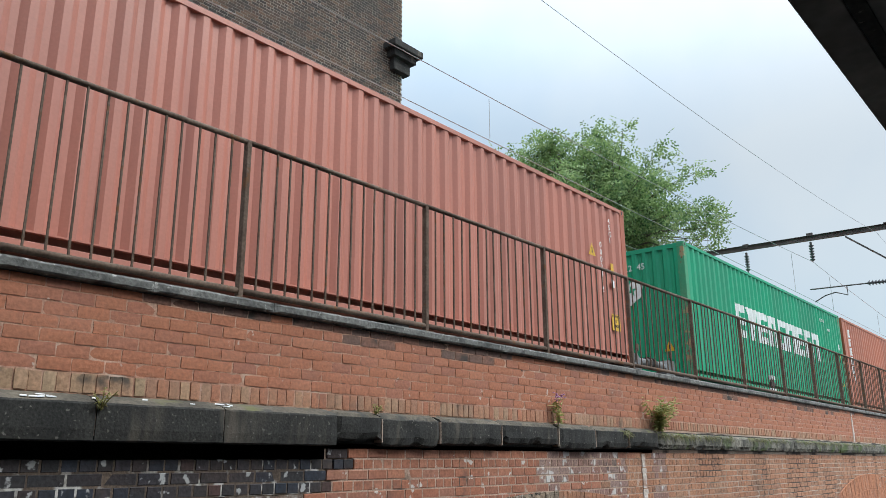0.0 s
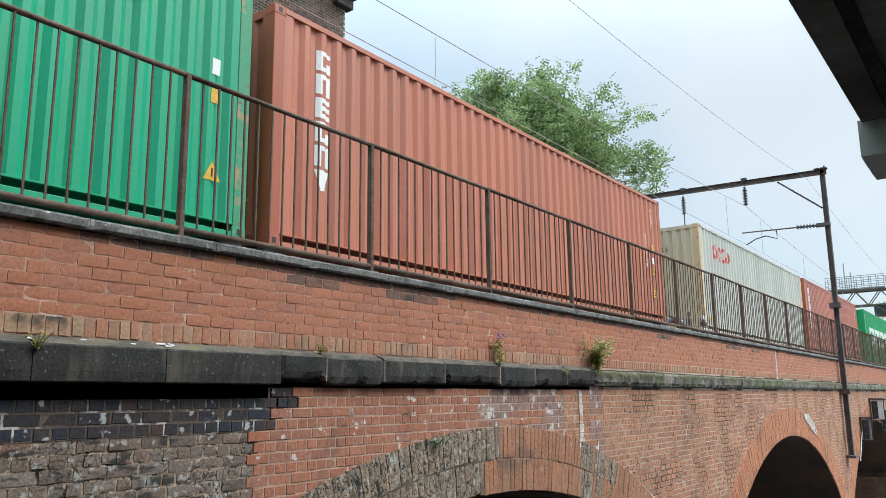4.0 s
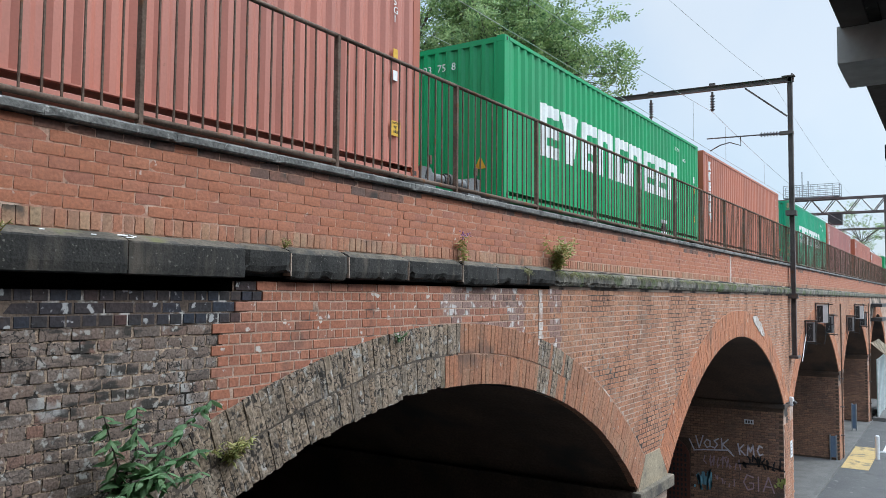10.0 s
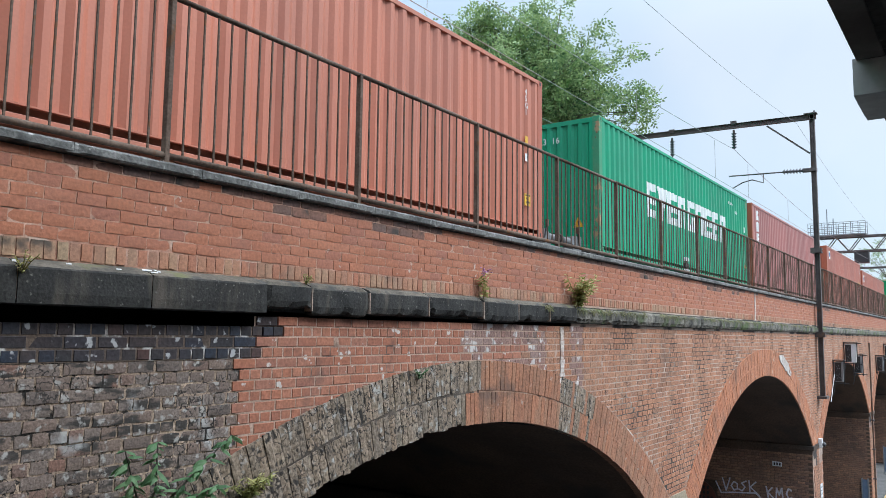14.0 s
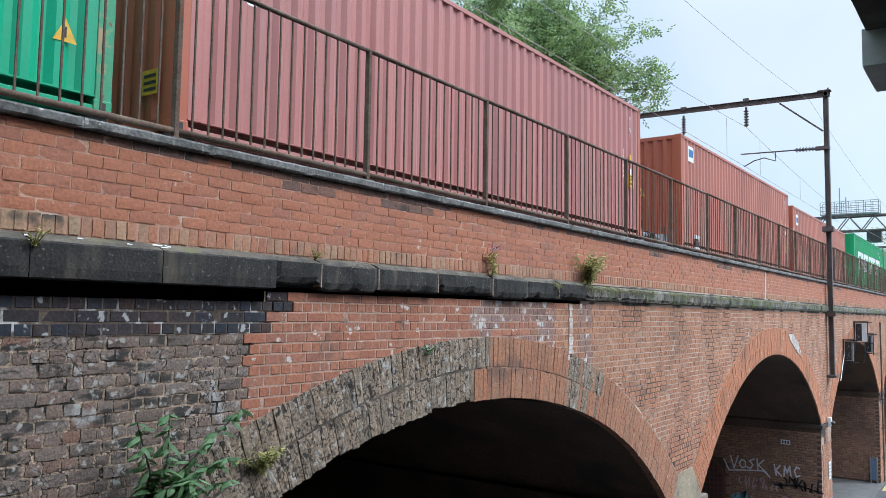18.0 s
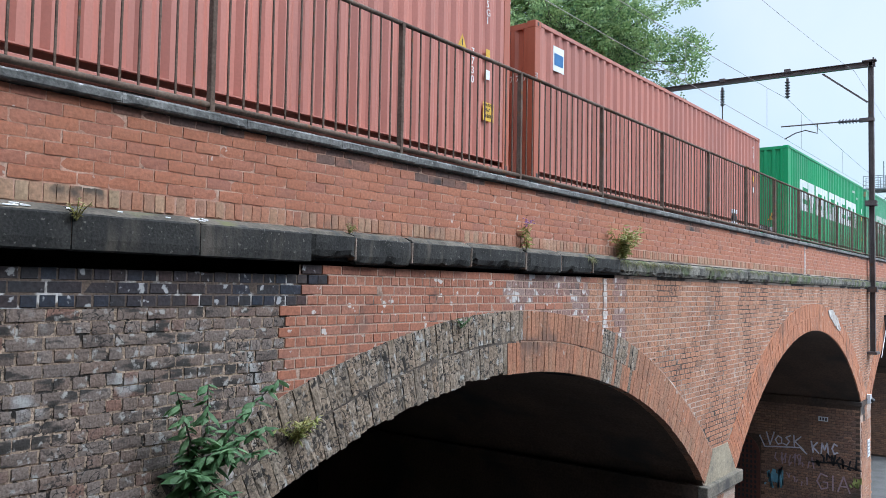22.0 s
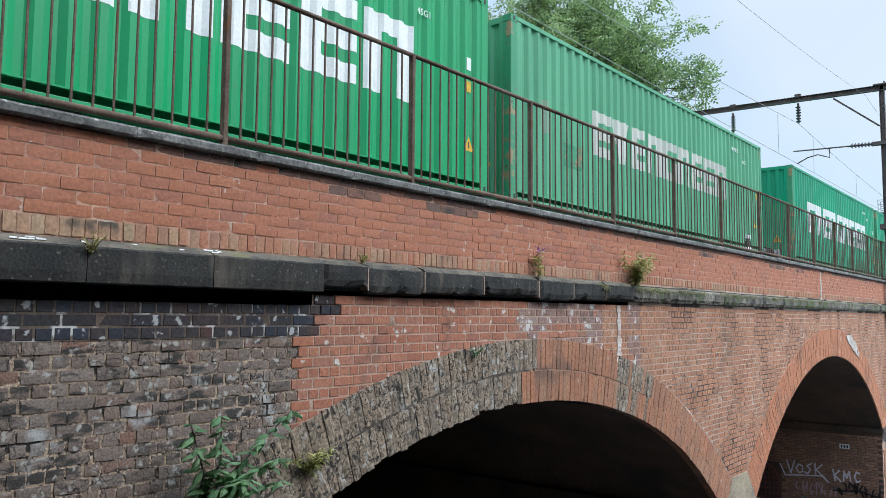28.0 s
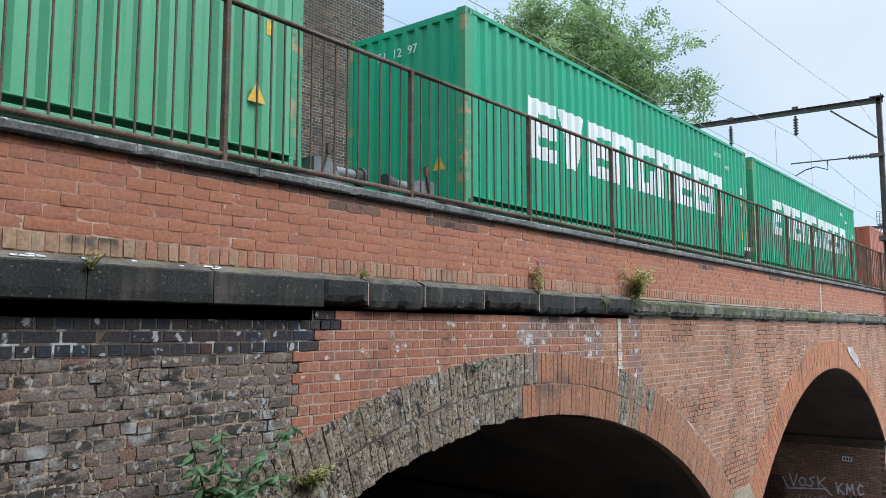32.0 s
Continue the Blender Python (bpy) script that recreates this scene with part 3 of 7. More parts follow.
# ---- the viaduct ----
X0, X1, GROUND = -200.0, 240.0, -6.85
SPRING, RISE, HALF, PITCH, ARCH_X = -3.05, 2.17, 5.5, 12.55, 6.88
ARCHES = [ARCH_X + PITCH * i for i in range(5)]
RAD = (HALF ** 2 + RISE ** 2) / (2 * RISE)
ARC_Z = SPRING + RISE - RAD
DEEP = 8.7
STR_B, STR_T, COP_B, COP_T = 0.141, 0.38, 1.027, 1.107
COURSE, COURSE_TOP = 0.0773, 0.1286


def arc_points(cx, r, steps=40, lo=None):
    z0 = SPRING if lo is None else lo
    a = math.acos(min(1, max(-1, (z0 - ARC_Z) / r)))
    return [(cx + r * math.sin(t), ARC_Z + r * math.cos(t)) for t in [a - 2 * a * i / steps for i in range(steps + 1)]]


# Slots cut under the ledge stones to draw the dark shadow band there.
NOTCH_X, NOTCH_Z = 3.93, 0.045
NOTCH_2, GAP_X = 0.122, 9.19


def viaduct_body():
    pts = [(X0, NOTCH_Z), (NOTCH_X, NOTCH_Z), (NOTCH_X, NOTCH_2), (GAP_X, NOTCH_2), (GAP_X, 0.45), (X1, 0.45), (X1, GROUND - 0.3)]
    for cx in reversed(ARCHES):
        pts += [(cx + HALF, GROUND - 0.3), (cx + HALF, SPRING)]
        pts += arc_points(cx, RAD + (0.08 if cx == ARCH_X else 0.0))[1:-1]
        pts += [(cx - HALF, SPRING), (cx - HALF, GROUND - 0.3)]
    pts += [(X0, GROUND - 0.3)]
    bm = bmesh.new()
    vs = [bm.verts.new((x, 0.016, z)) for x, z in pts]
    f = bm.faces.new(vs)
    r = bmesh.ops.extrude_face_region(bm, geom=[f])
    for v in r["geom"]:
        if isinstance(v, bmesh.types.BMVert):
            v.co.y = DEEP
    bm.normal_update()
    # The vault's unlit left part gets the shade colour, its lit part brown.
    for q in bm.faces:
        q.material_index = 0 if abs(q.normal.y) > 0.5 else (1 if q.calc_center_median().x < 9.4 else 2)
    return tagged(mesh_ob("viaduct", bm, [MORTAR, DEEP_SHADE, VAULT_BROWN]), "sooty red brick railway viaduct with segmental arches", "viaduct", kind="structure")


viaduct = viaduct_body()
# Back wall coloured near-black so the arches end in darkness.
tagged(mesh_ob("wall_back", boxm(X0, X1, DEEP + 0.01, DEEP + 0.4, GROUND - 0.3, 0.4), DEEP_SHADE), "sooty brick wall closing the back of the arches, coloured deep shade", "wall", kind="structure")
parapet = tagged(mesh_ob("wall_parapet", boxm(X0, X1, 0.0020, 0.34, 0.39, COP_B - 0.002), MORTAR_RED), "red brick parapet wall above the dark stone string course", "wall", kind="structure")
tagged(mesh_ob("track_bed", boxm(X0, X1, 0.345, DEEP, 0.455, 0.765), BALLAST), "grey stone ballast on the viaduct deck", "track bed", kind="structure")

STRETCH, HEAD = 0.1965, 0.093
JOINT = 0.0105


# near-black backs paint shade under overhanging stones; the darker joints of the old brickwork
part("recess", boxm(X0, NOTCH_X - 0.002, 0.5, DEEP - 0.01, NOTCH_Z + 0.002, 0.44), DEEP_SHADE, viaduct)
part("recess", boxm(NOTCH_X, GAP_X - 0.002, 0.4, DEEP - 0.01, NOTCH_2 + 0.002, 0.44), DEEP_SHADE, viaduct)


def edge_red(z):
    """Where the rebuilt red patch begins, course by course."""
    return 3.775 + 0.40 * max(0.0, min(1.0, (z + 0.24) / 0.25)) + 0.03 * math.sin(z * 37)


def old_joints():
    for name, x0, x1, y, top, mat, label in (("old_joints", -3.2, NOTCH_X - 0.001, 0.0054, NOTCH_Z - 0.002, MORTAR_DARK, "dark sooty lime joints"),
                                             ("pale_joints", 4.22, GAP_X, 0.0005, NOTCH_2 - 0.002, MORTAR, "pale lime joints"),
                                             ("pale_joints", GAP_X, 10.5, 0.0005, 0.40, MORTAR, "pale lime joints"),
                                             ("sooted_joints", 10.5, 60.0, 0.0005, 0.40, MORTAR_SOOT, "lime joints blackened in patches")):
        bm = bmesh.new()
        n = max(2, int((x1 - x0) / 0.05))
        rows = []
        for x in [x0 + (x1 - x0) * k / n for k in range(n + 1)]:
            lo = GROUND
            for cx in ARCHES:
                d, r = abs(x - cx), RAD + 0.5
                if d < HALF + 0.45:
                    lo = max(lo, min(ARC_Z + math.sqrt(r * r - d * d), 0.0) if d < HALF else SPRING - 0.4)
            rows.append((bm.verts.new((x, y, lo)), bm.verts.new((x, y, top))))
        for (a, b), (c, d) in zip(rows, rows[1:]):
            bm.faces.new((a, c, d, b))
        part(name, bm, mat, viaduct, label)
    bm = bmesh.new()
    z = COURSE_TOP
    while z > -0.8:
        x = edge_red(z - COURSE / 2) + 0.03
        for a, b, top in ((x, min(4.22, NOTCH_X), NOTCH_Z - 0.002), (max(x, NOTCH_X), 4.22, NOTCH_2 - 0.002)):
            if b > a and min(z, top) > z - COURSE:
                bm.faces.new([bm.verts.new(c) for c in ((a, 0.0005, z - COURSE), (b, 0.0005, z - COURSE), (b, 0.0005, min(z, top)), (a, 0.0005, min(z, top)))])
        z -= COURSE
    part("pale_joints", bm, MORTAR, viaduct, "pale lime joints")
    part("lime_joints", boxm(-3.2, 3.90, 0.0005, 0.008, -0.182, NOTCH_Z - 0.003), LIME_JOINT, viaduct, "brown joints splashed with white lime")


old_joints()


def in_ring(x, z, w, pad):
    """True where a brick of that width would come into an arch or its ring."""
    for i, cx in enumerate(ARCHES):
        t = RING_T[i]
        if z < SPRING - 0.02 and abs(x - cx) < HALF + w / 2 - 0.005:
            return True
        for sx in (-w / 2, w / 2):
            for sz in (-0.03, 0.03):
                if math.hypot(x + sx - cx, z + sz - ARC_Z) < RAD + t - pad and z > SPRING - 0.6 and abs(x - cx) < HALF + t:
                    return True
    return False


RING_T = [0.61, 0.62, 0.6, 0.6, 0.6]


def zone(x, z):
    if x < edge_red(z):
        return BLUE if z > -0.185 else GREY
    if 6.7 < x < 8.4 and z > -0.42 and noise.noise(Vector((x * 2.2, 1.7, z * 5))) > 0.02 or 9.2 < x < 9.5 and z > -0.9 and noise.noise(Vector((x * 4, 5.7, z * 6))) > -0.1:
        return LIMED
    if x < 8.4 + 0.5 * math.sin(z * 5):
        return PATCH
    return OLD


def lay_spandrel():
    far, n = Pile(), 0
    sets = [BLUE, GREY, PATCH, OLD, LIMED]
    slots = [s[1] for s in sets]
    meshes = {}
    z, row = COURSE_TOP - COURSE / 2, 0
    cand = []
    while z > GROUND + 0.02:
        x, k = -3.3 + (0.06 if row % 2 else 0.0), 0
        while x < 52:
            head = row % 2 == 1 if x < 11 else row % 4 == 1
            w = HEAD if head else STRETCH
            cx = x + w / 2
            if cx > -3.1 and not (cx < NOTCH_X and z > NOTCH_Z - 0.03) and not (cx < GAP_X and z > NOTCH_2 - 0.03) and not in_ring(cx, z, w, 0.10):
                cand.append((cx, z, w))
            x += w + JOINT
        z -= COURSE
        row += 1
    for cx, z, w in cand:
        s = zone(cx, z)
        rough = 1.2 if s is GREY else 1.0
        ww = w + (rng.uniform(-.012, .007) if s is GREY else rng.uniform(-.004, .003))
        y = 0.0 if s is GREY else -0.002
        near = 3.3 < cx < 6.9 and z > -0.75 and s is not GREY
        if near and n < 300:
            key = (w, sets.index(s))
            if key not in meshes:
                meshes[key] = brick_mesh("brick", w - 0.001, 0.0665, 0.03, s[0], 0.003)
            share("brick", meshes[key], viaduct, jig(cx, y, z, rough))
            n += 1
        else:
            v, f = brick_geo(ww - 0.001, 0.067 + rng.uniform(-.003, .001), 0.03, 0.003)
            if s is GREY:
                v, f = rag_brick(ww - 0.002, 0.066 + rng.uniform(-.007, .004), 0.03, rng, 0.0012, 0.0034, 0.0007)
            far.add(v, f, jig(cx, y, z, rough), sets.index(s))
    far.done("bricks", slots, viaduct, "weathered facing bricks of grey, blue, red and orange")


def lay_parapet():
    far = Pile()
    pitch, course, foot = 0.193, 0.0755, 0.519
    wide, tall = pitch - 0.0085, course - 0.0075
    shapes = random.Random(12)

    def rag_mesh(w, h, mat):
        v, f = rag_brick(w, h, 0.03, shapes, 0.0009, 0.0024, 0.0006)
        me = bpy.data.meshes.new("brick")
        me.from_pydata(v, [], f)
        me.materials.append(mat)
        return me

    near = [rag_mesh(wide + shapes.uniform(-.003, .002), tall + shapes.uniform(-.003, .002), RED[0]) for _ in range(14)]
    low = [rag_mesh(wide, COP_B - 0.978, RED[0]) for _ in range(4)]
    pale = [rag_mesh(0.066 + shapes.uniform(-.004, .002), 0.104, CREAM[0]) for _ in range(6)]
    ruddy = [rag_mesh(0.066 + shapes.uniform(-.004, .002), 0.104, SOLDIER[0]) for _ in range(8)]
    for row in range(7):
        z = foot + course * (row + 0.5)
        h = tall
        if row == 6:
            z, h = (0.975 + COP_B) / 2, COP_B - 0.978
        x = 1.839 + (pitch / 2 if row % 2 else 0.0) - pitch * 26
        while x < 64:
            cx = x + pitch / 2
            if cx > -3.1:
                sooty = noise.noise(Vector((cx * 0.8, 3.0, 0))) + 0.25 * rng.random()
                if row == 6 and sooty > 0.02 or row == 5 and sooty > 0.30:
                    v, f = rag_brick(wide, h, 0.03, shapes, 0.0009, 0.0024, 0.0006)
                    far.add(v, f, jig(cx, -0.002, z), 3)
                elif 1.2 < cx < 8.6:
                    share("brick", shapes.choice(low if row == 6 else near), parapet, jig(cx, -0.002, z))
                elif cx < 24:
                    v, f = rag_brick(wide + rng.uniform(-.003, .003), h, 0.03, shapes, 0.0009, 0.0024, 0.0006)
                    far.add(v, f, jig(cx, -0.002, z), 0)
                else:
                    v, f = brick_geo(wide + rng.uniform(-.003, .003), h, 0.03, 0.003)
                    far.add(v, f, jig(cx, -0.002, z), 0)
            x += pitch
    x = 0.6 - 0.0755 * 49
    while x < 64:
        cx = x + 0.037
        if 1.3 < cx < 9.0:
            share("brick", shapes.choice(pale if cx < 2.3 + 0.5 * rng.random() else ruddy), parapet, jig(cx, -0.004, 0.460, 1.5))
        else:
            v, f = brick_geo(0.064 + rng.uniform(-.003, .003), 0.104, 0.03, 0.005)
            far.add(v, f, jig(cx, -0.004, 0.460, 1.5), 1 if cx > 2.4 else 2)
        x += 0.0755
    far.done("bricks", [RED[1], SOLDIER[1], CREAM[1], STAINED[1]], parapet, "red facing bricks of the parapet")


def voussoir(w0, w1, t, d=0.12, cham=0.008):
    """A ring brick: its middle at the origin, wider at the top (away from the arch's centre)."""
    v = []
    for y, c in ((0.0, cham), (cham, 0.0), (d, 0.0)):
        v += [(-w0 / 2 + c, y, -t / 2 + c), (w0 / 2 - c, y, -t / 2 + c), (w1 / 2 - c, y, t / 2 - c), (-w1 / 2 + c, y, t / 2 - c)]
    f = [(0, 1, 2, 3)]
    for o in (0, 4):
        f += [(o + 4 + i, o + 4 + (i + 1) % 4, o + (i + 1) % 4, o + i) for i in range(4)]
    return v, f


def arch_ring(i):
    cx, t = ARCHES[i], RING_T[i]
    bm = bmesh.new()
    steps = 60
    inner, outer = arc_points(cx, RAD + (0.085 if i == 0 else 0.004), steps), arc_points(cx, RAD + t, steps)
    rows = []
    for (xa, za), (xb, zb) in zip(inner, outer):
        yf = -0.006 if i == 0 else -0.0108
        rows.append([bm.verts.new(c) for c in ((xa, yf, za), (xb, yf, zb), (xb, 0.02, zb), (xa, 0.02, za))])
    for a, b in zip(rows, rows[1:]):
        for k in range(4):
            bm.faces.new((a[k], a[(k + 1) % 4], b[(k + 1) % 4], b[k]))
    bmesh.ops.recalc_face_normals(bm, faces=bm.faces)
    mort = [MORTAR_RING, RING_JOINT] if i == 0 else RING_2[1]
    if i == 0:
        for q in bm.faces:
            q.material_index = 1 if q.calc_center_median().x < cx + 0.1 else 0
    lab = ["weathered brick arch ring, grey on one half and red on the other", "orange brick arch ring"][min(i, 1)]
    ring = tagged(mesh_ob("arch_ring_%d" % (i + 1), bm, mort), lab, "arch", kind="structure")
    pile, n = Pile(), 0
    amax = math.asin(HALF / RAD)
    rings = ((-0.03, 0.294), (0.304, 0.62)) if i == 0 else ((0.0, 0.306), (0.31, t))
    step = 0.079 if i == 0 else 0.082
    shared = {}
    for lo, hi in rings:
        r0, r1 = RAD + lo + 0.005, RAD + hi
        cnt = int(2 * amax * r0 / step)
        for k in range(cnt):
            a = -amax + 2 * amax * (k + 0.5) / cnt
            left = a < (0.012 if lo > 0 else -0.02)
            sink = 0.05 * max(0.0, min(1.0, (a - 0.25) / 0.27)) if i == 0 else 0.0
            gap = (0.0035 if left else 0.0055) if i == 0 else 0.0022
            w0, w1 = 2 * amax * r0 / cnt - gap, 2 * amax * r1 / cnt - gap
            tt = r1 - r0
            wear = 0.0
            if i == 0 and left:
                run = max(0.0, noise.noise(Vector((a * 17, 2.0, 0)))) * 0.10
                wear = round(run + rng.choice((0, 0, 0.005, 0.012)), 2) if lo <= 0 else rng.choice((0, 0, 0.01))
            rm = (r0 + r1) / 2 + wear / 2 + (sink if lo <= 0 else -sink * 0.8)
            m = pose(cx + rm * math.sin(a), -0.013 + rng.uniform(-.005, .003), ARC_Z + rm * math.cos(a), rng.uniform(-1, 1), math.degrees(a) + rng.uniform(-.6, .6), rng.uniform(-1, 1))
            mat = 0 if i == 0 and (left or 0.23 < a < 0.36 and rng.random() < 0.45) else 1
            if i == 0 and n < 296 and a > -0.66:
                full = tt - wear
                cut = rng.choice((0.36, 0.5, 0.64)) if rng.random() < (0.5 if mat == 0 else 0.3) else 0.0
                for u0, u1 in (((0.0, cut), (cut, 1.0)) if cut else ((0.0, 1.0),)):
                    key = (lo, mat, round(wear, 3), u0, u1, k % 5 if mat == 0 else k % 9)
                    length = full * (u1 - u0) - (0.004 if cut else 0.0)
                    if key not in shared:
                        v, f = rag_brick(length, (w0 + w1) / 2, 0.12, random.Random(int(wear * 1000) + 7 * len(shared)), *((0.004, 0.0034, 0.0012) if mat == 0 else (0.002, 0.0028, 0.0008)))
                        v = [(c, b, a) for a, b, c in v]
                        f = [q[::-1] for q in f]
                        me = bpy.data.meshes.new("arch_brick")
                        me.from_pydata(v, [], f)
                        me.materials.append((RING_L, RING_R)[mat][0])
                        shared[key] = me
                    share("arch_brick", shared[key], ring, m @ Matrix.Translation((0, 0, full * ((u0 + u1) / 2 - 0.5))))
                    n += 1
            else:
                v, f = voussoir(w0, w1, tt - wear, cham=0.003)
                pile.add(v, f, m, mat)
    if pile.v:
        pile.done("arch_bricks", [RING_L[1], (RING_R if i == 0 else RING_2)[1]], ring)
    return ring


def stone(bm, x0, x1, y0, y1, z0, z1, rag, seed=0, slope=0.0, chip=0.0):
    """A worn stone block: a cut-up box with rounded, broken edges."""
    nx = max(2, int((x1 - x0) / 0.05))
    r = random.Random(seed)
    nz = 4
    side = 0.12 if rag < 0.005 else 0.5
    grid = {}
    ny = 3

    def vert(i, j, k):
        key = (i, j, k)
        if key not in grid:
            x, y, z = x0 + (x1 - x0) * i / nx, y0 + (y1 - y0) * j / ny, z0 + (z1 - z0) * k / nz
            e = (i in (0, nx)) + (j == 0) + (k in (0, nz))
            if e >= 2:
                pull = min(0.012, rag * 2) + rag * r.random() ** 2
                x += (pull * side if i == 0 else -pull * side if i == nx else 0)
                if j == 0:
                    y += pull
                z += (pull if k == 0 else -pull * 0.7 if k == nz else 0)
            elif j == 0:
                y += r.uniform(-0.3, 0.6) * rag * 0.3
            if chip and j < ny:
                rough = noise.noise(Vector((x * 5.5, seed * 1.7, 0.3))) + 0.5 * noise.noise(Vector((x * 17, seed, 2.0)))
                z += chip * max(0.0, rough - 0.28) * (1 - k / nz) ** 2 * (1 - 0.5 * j / ny)
                if j == 0:
                    y += chip * 0.18 * max(0.0, noise.noise(Vector((x * 7, z * 9, seed * 2.1))))
            if k == nz:
                z -= slope * (1 - j / ny)
            grid[key] = bm.verts.new((x, y, z))
        return grid[key]

    for i in range(nx):
        for k in range(nz):
            bm.faces.new((vert(i, 0, k), vert(i + 1, 0, k), vert(i + 1, 0, k + 1), vert(i, 0, k + 1)))
        for j in range(ny):
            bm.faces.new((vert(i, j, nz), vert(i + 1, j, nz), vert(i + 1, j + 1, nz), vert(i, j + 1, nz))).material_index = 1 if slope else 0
            bm.faces.new((vert(i, j + 1, 0), vert(i + 1, j + 1, 0), vert(i + 1, j, 0), vert(i, j, 0)))
    for j in range(ny):
        for k in range(nz):
            bm.faces.new((vert(0, j + 1, k), vert(0, j, k), vert(0, j, k + 1), vert(0, j + 1, k + 1)))
            bm.faces.new((vert(nx, j, k), vert(nx, j + 1, k), vert(nx, j + 1, k + 1), vert(nx, j, k + 1)))
    return bm


def string_course():
    core = tagged(mesh_ob("string_course", boxm(X0, X1, 0.0, 0.3, STR_B + 0.02, STR_T), STONE_DARK), "soot-blackened projecting stone string course, mossy further along", "string course", kind="structure")
    joints = [-3.1, -1.0, 0.55, 2.15, 2.98, 3.93, 4.42, 5.11, 5.97, 6.94, 7.67, 8.43, 9.16]
    for i, (a, b) in enumerate(zip(joints, joints[1:])):
        big = b <= 3.95
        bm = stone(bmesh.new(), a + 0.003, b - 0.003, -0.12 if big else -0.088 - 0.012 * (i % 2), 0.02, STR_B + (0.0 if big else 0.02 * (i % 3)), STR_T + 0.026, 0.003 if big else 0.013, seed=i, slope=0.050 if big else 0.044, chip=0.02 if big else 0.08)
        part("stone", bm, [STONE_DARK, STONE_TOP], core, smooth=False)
        if 0 < a < 9:
            part("joint", boxm(a - 0.004, a + 0.004, -0.086 if a > 3.9 else -0.104, 0.01, STR_B + 0.03, STR_T - 0.035), MORTAR_LIGHT, core, "pale lime joint")
    x, i = 9.16, 0
    rest = bmesh.new()
    while x < 64:
        ln = rng.uniform(0.9, 1.7)
        if x < 26:
            part("stone", stone(bmesh.new(), x + 0.003, x + ln - 0.003, -0.082, 0.02, STR_B + 0.03, STR_T - 0.005, 0.03, seed=40 + i, slope=0.04, chip=0.07), [STONE_MOSS, STONE_MOSS], core)
        else:
            stone(rest, x + 0.003, x + ln - 0.003, -0.08, 0.02, STR_B + 0.03, STR_T - 0.02, 0.02, seed=40 + i)
        x += ln
        i += 1
    part("stones", rest, STONE_MOSS, core)["kind"] = "stuff"


def coping():
    core = tagged(mesh_ob("coping", boxm(X0, X1, 0.02, 0.35, COP_B + 0.004, COP_T - 0.012), COPING), "weathered grey stone coping under the railings", "coping", kind="structure")
    x, i = -3.03, 0
    while x < 64:
        ln = 0.915
        bm = stone(bmesh.new(), x + 0.0005, x + ln - 0.0005, -0.05, 0.372, COP_B, COP_T, 0.004, seed=200 + i)
        part("coping_stone", bm, COPING, core)
        x += ln
        i += 1


def imposts():
    """Stone springers where the arches meet the piers."""
    for i in range(1, 5):
        xa, xb = ARCHES[i - 1] + HALF, ARCHES[i] - HALF
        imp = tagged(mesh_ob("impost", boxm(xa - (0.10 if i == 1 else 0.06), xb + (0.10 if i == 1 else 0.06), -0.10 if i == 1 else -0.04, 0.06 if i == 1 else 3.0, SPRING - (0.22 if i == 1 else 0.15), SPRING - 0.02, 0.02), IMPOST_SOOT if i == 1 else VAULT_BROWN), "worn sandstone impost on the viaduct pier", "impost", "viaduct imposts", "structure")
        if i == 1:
            # The return is coloured darker than the impost front.
            part("impost_return", boxm(xa - 0.09, xb + 0.09, 0.061, 8.0, SPRING - 0.215, SPRING - 0.022, 0.01), VAULT_BROWN, imp, "dark brown return of the impost under the arch")
            # pale springer stone wedge above the impost
            bm = bmesh.new()
            v = [bm.verts.new(c) for c in ((xa + 0.02, -0.016, SPRING - 0.02), (xb - 0.02, -0.016, SPRING - 0.02), (xb - 0.44, -0.016, SPRING + 0.50), (xa + 0.40, -0.016, SPRING + 0.50))]
            f = bm.faces.new(v)
            r = bmesh.ops.extrude_face_region(bm, geom=[f])
            for q in r["geom"]:
                if isinstance(q, bmesh.types.BMVert):
                    q.co.y = 0.05
            bmesh.ops.recalc_face_normals(bm, faces=bm.faces)
            part("springer", bm, IMPOST, imp, "pale sandstone springer")


LIME_WASH = surface("lime_wash", (0.70, 0.64, 0.60), (0.54, 0.44, 0.39), 0.95, scale=9, fine=40, grain=0.3, bump=0.3, stain=(0.42, 0.27, 0.21), stain_scale=7, stain_at=(0.58, 0.68))


def white_streak(x, top, low, half, y):
    """Lime that has run down the bricks in a narrow broken line."""
    bm = bmesh.new()
    z = top
    while z > low:
        h = rng.uniform(0.04, 0.09)
        w = half * rng.uniform(0.7, 1.3)
        box(bm, x - w, x + w * rng.uniform(.6, 1), y, y + 0.0125, z - h, z)
        z -= h + rng.uniform(0.0, 0.014)
    tagged(mesh_ob("lime_streak", bm, LIME_WASH), "pale lime streak running down the brickwork", "stain", kind="structure")


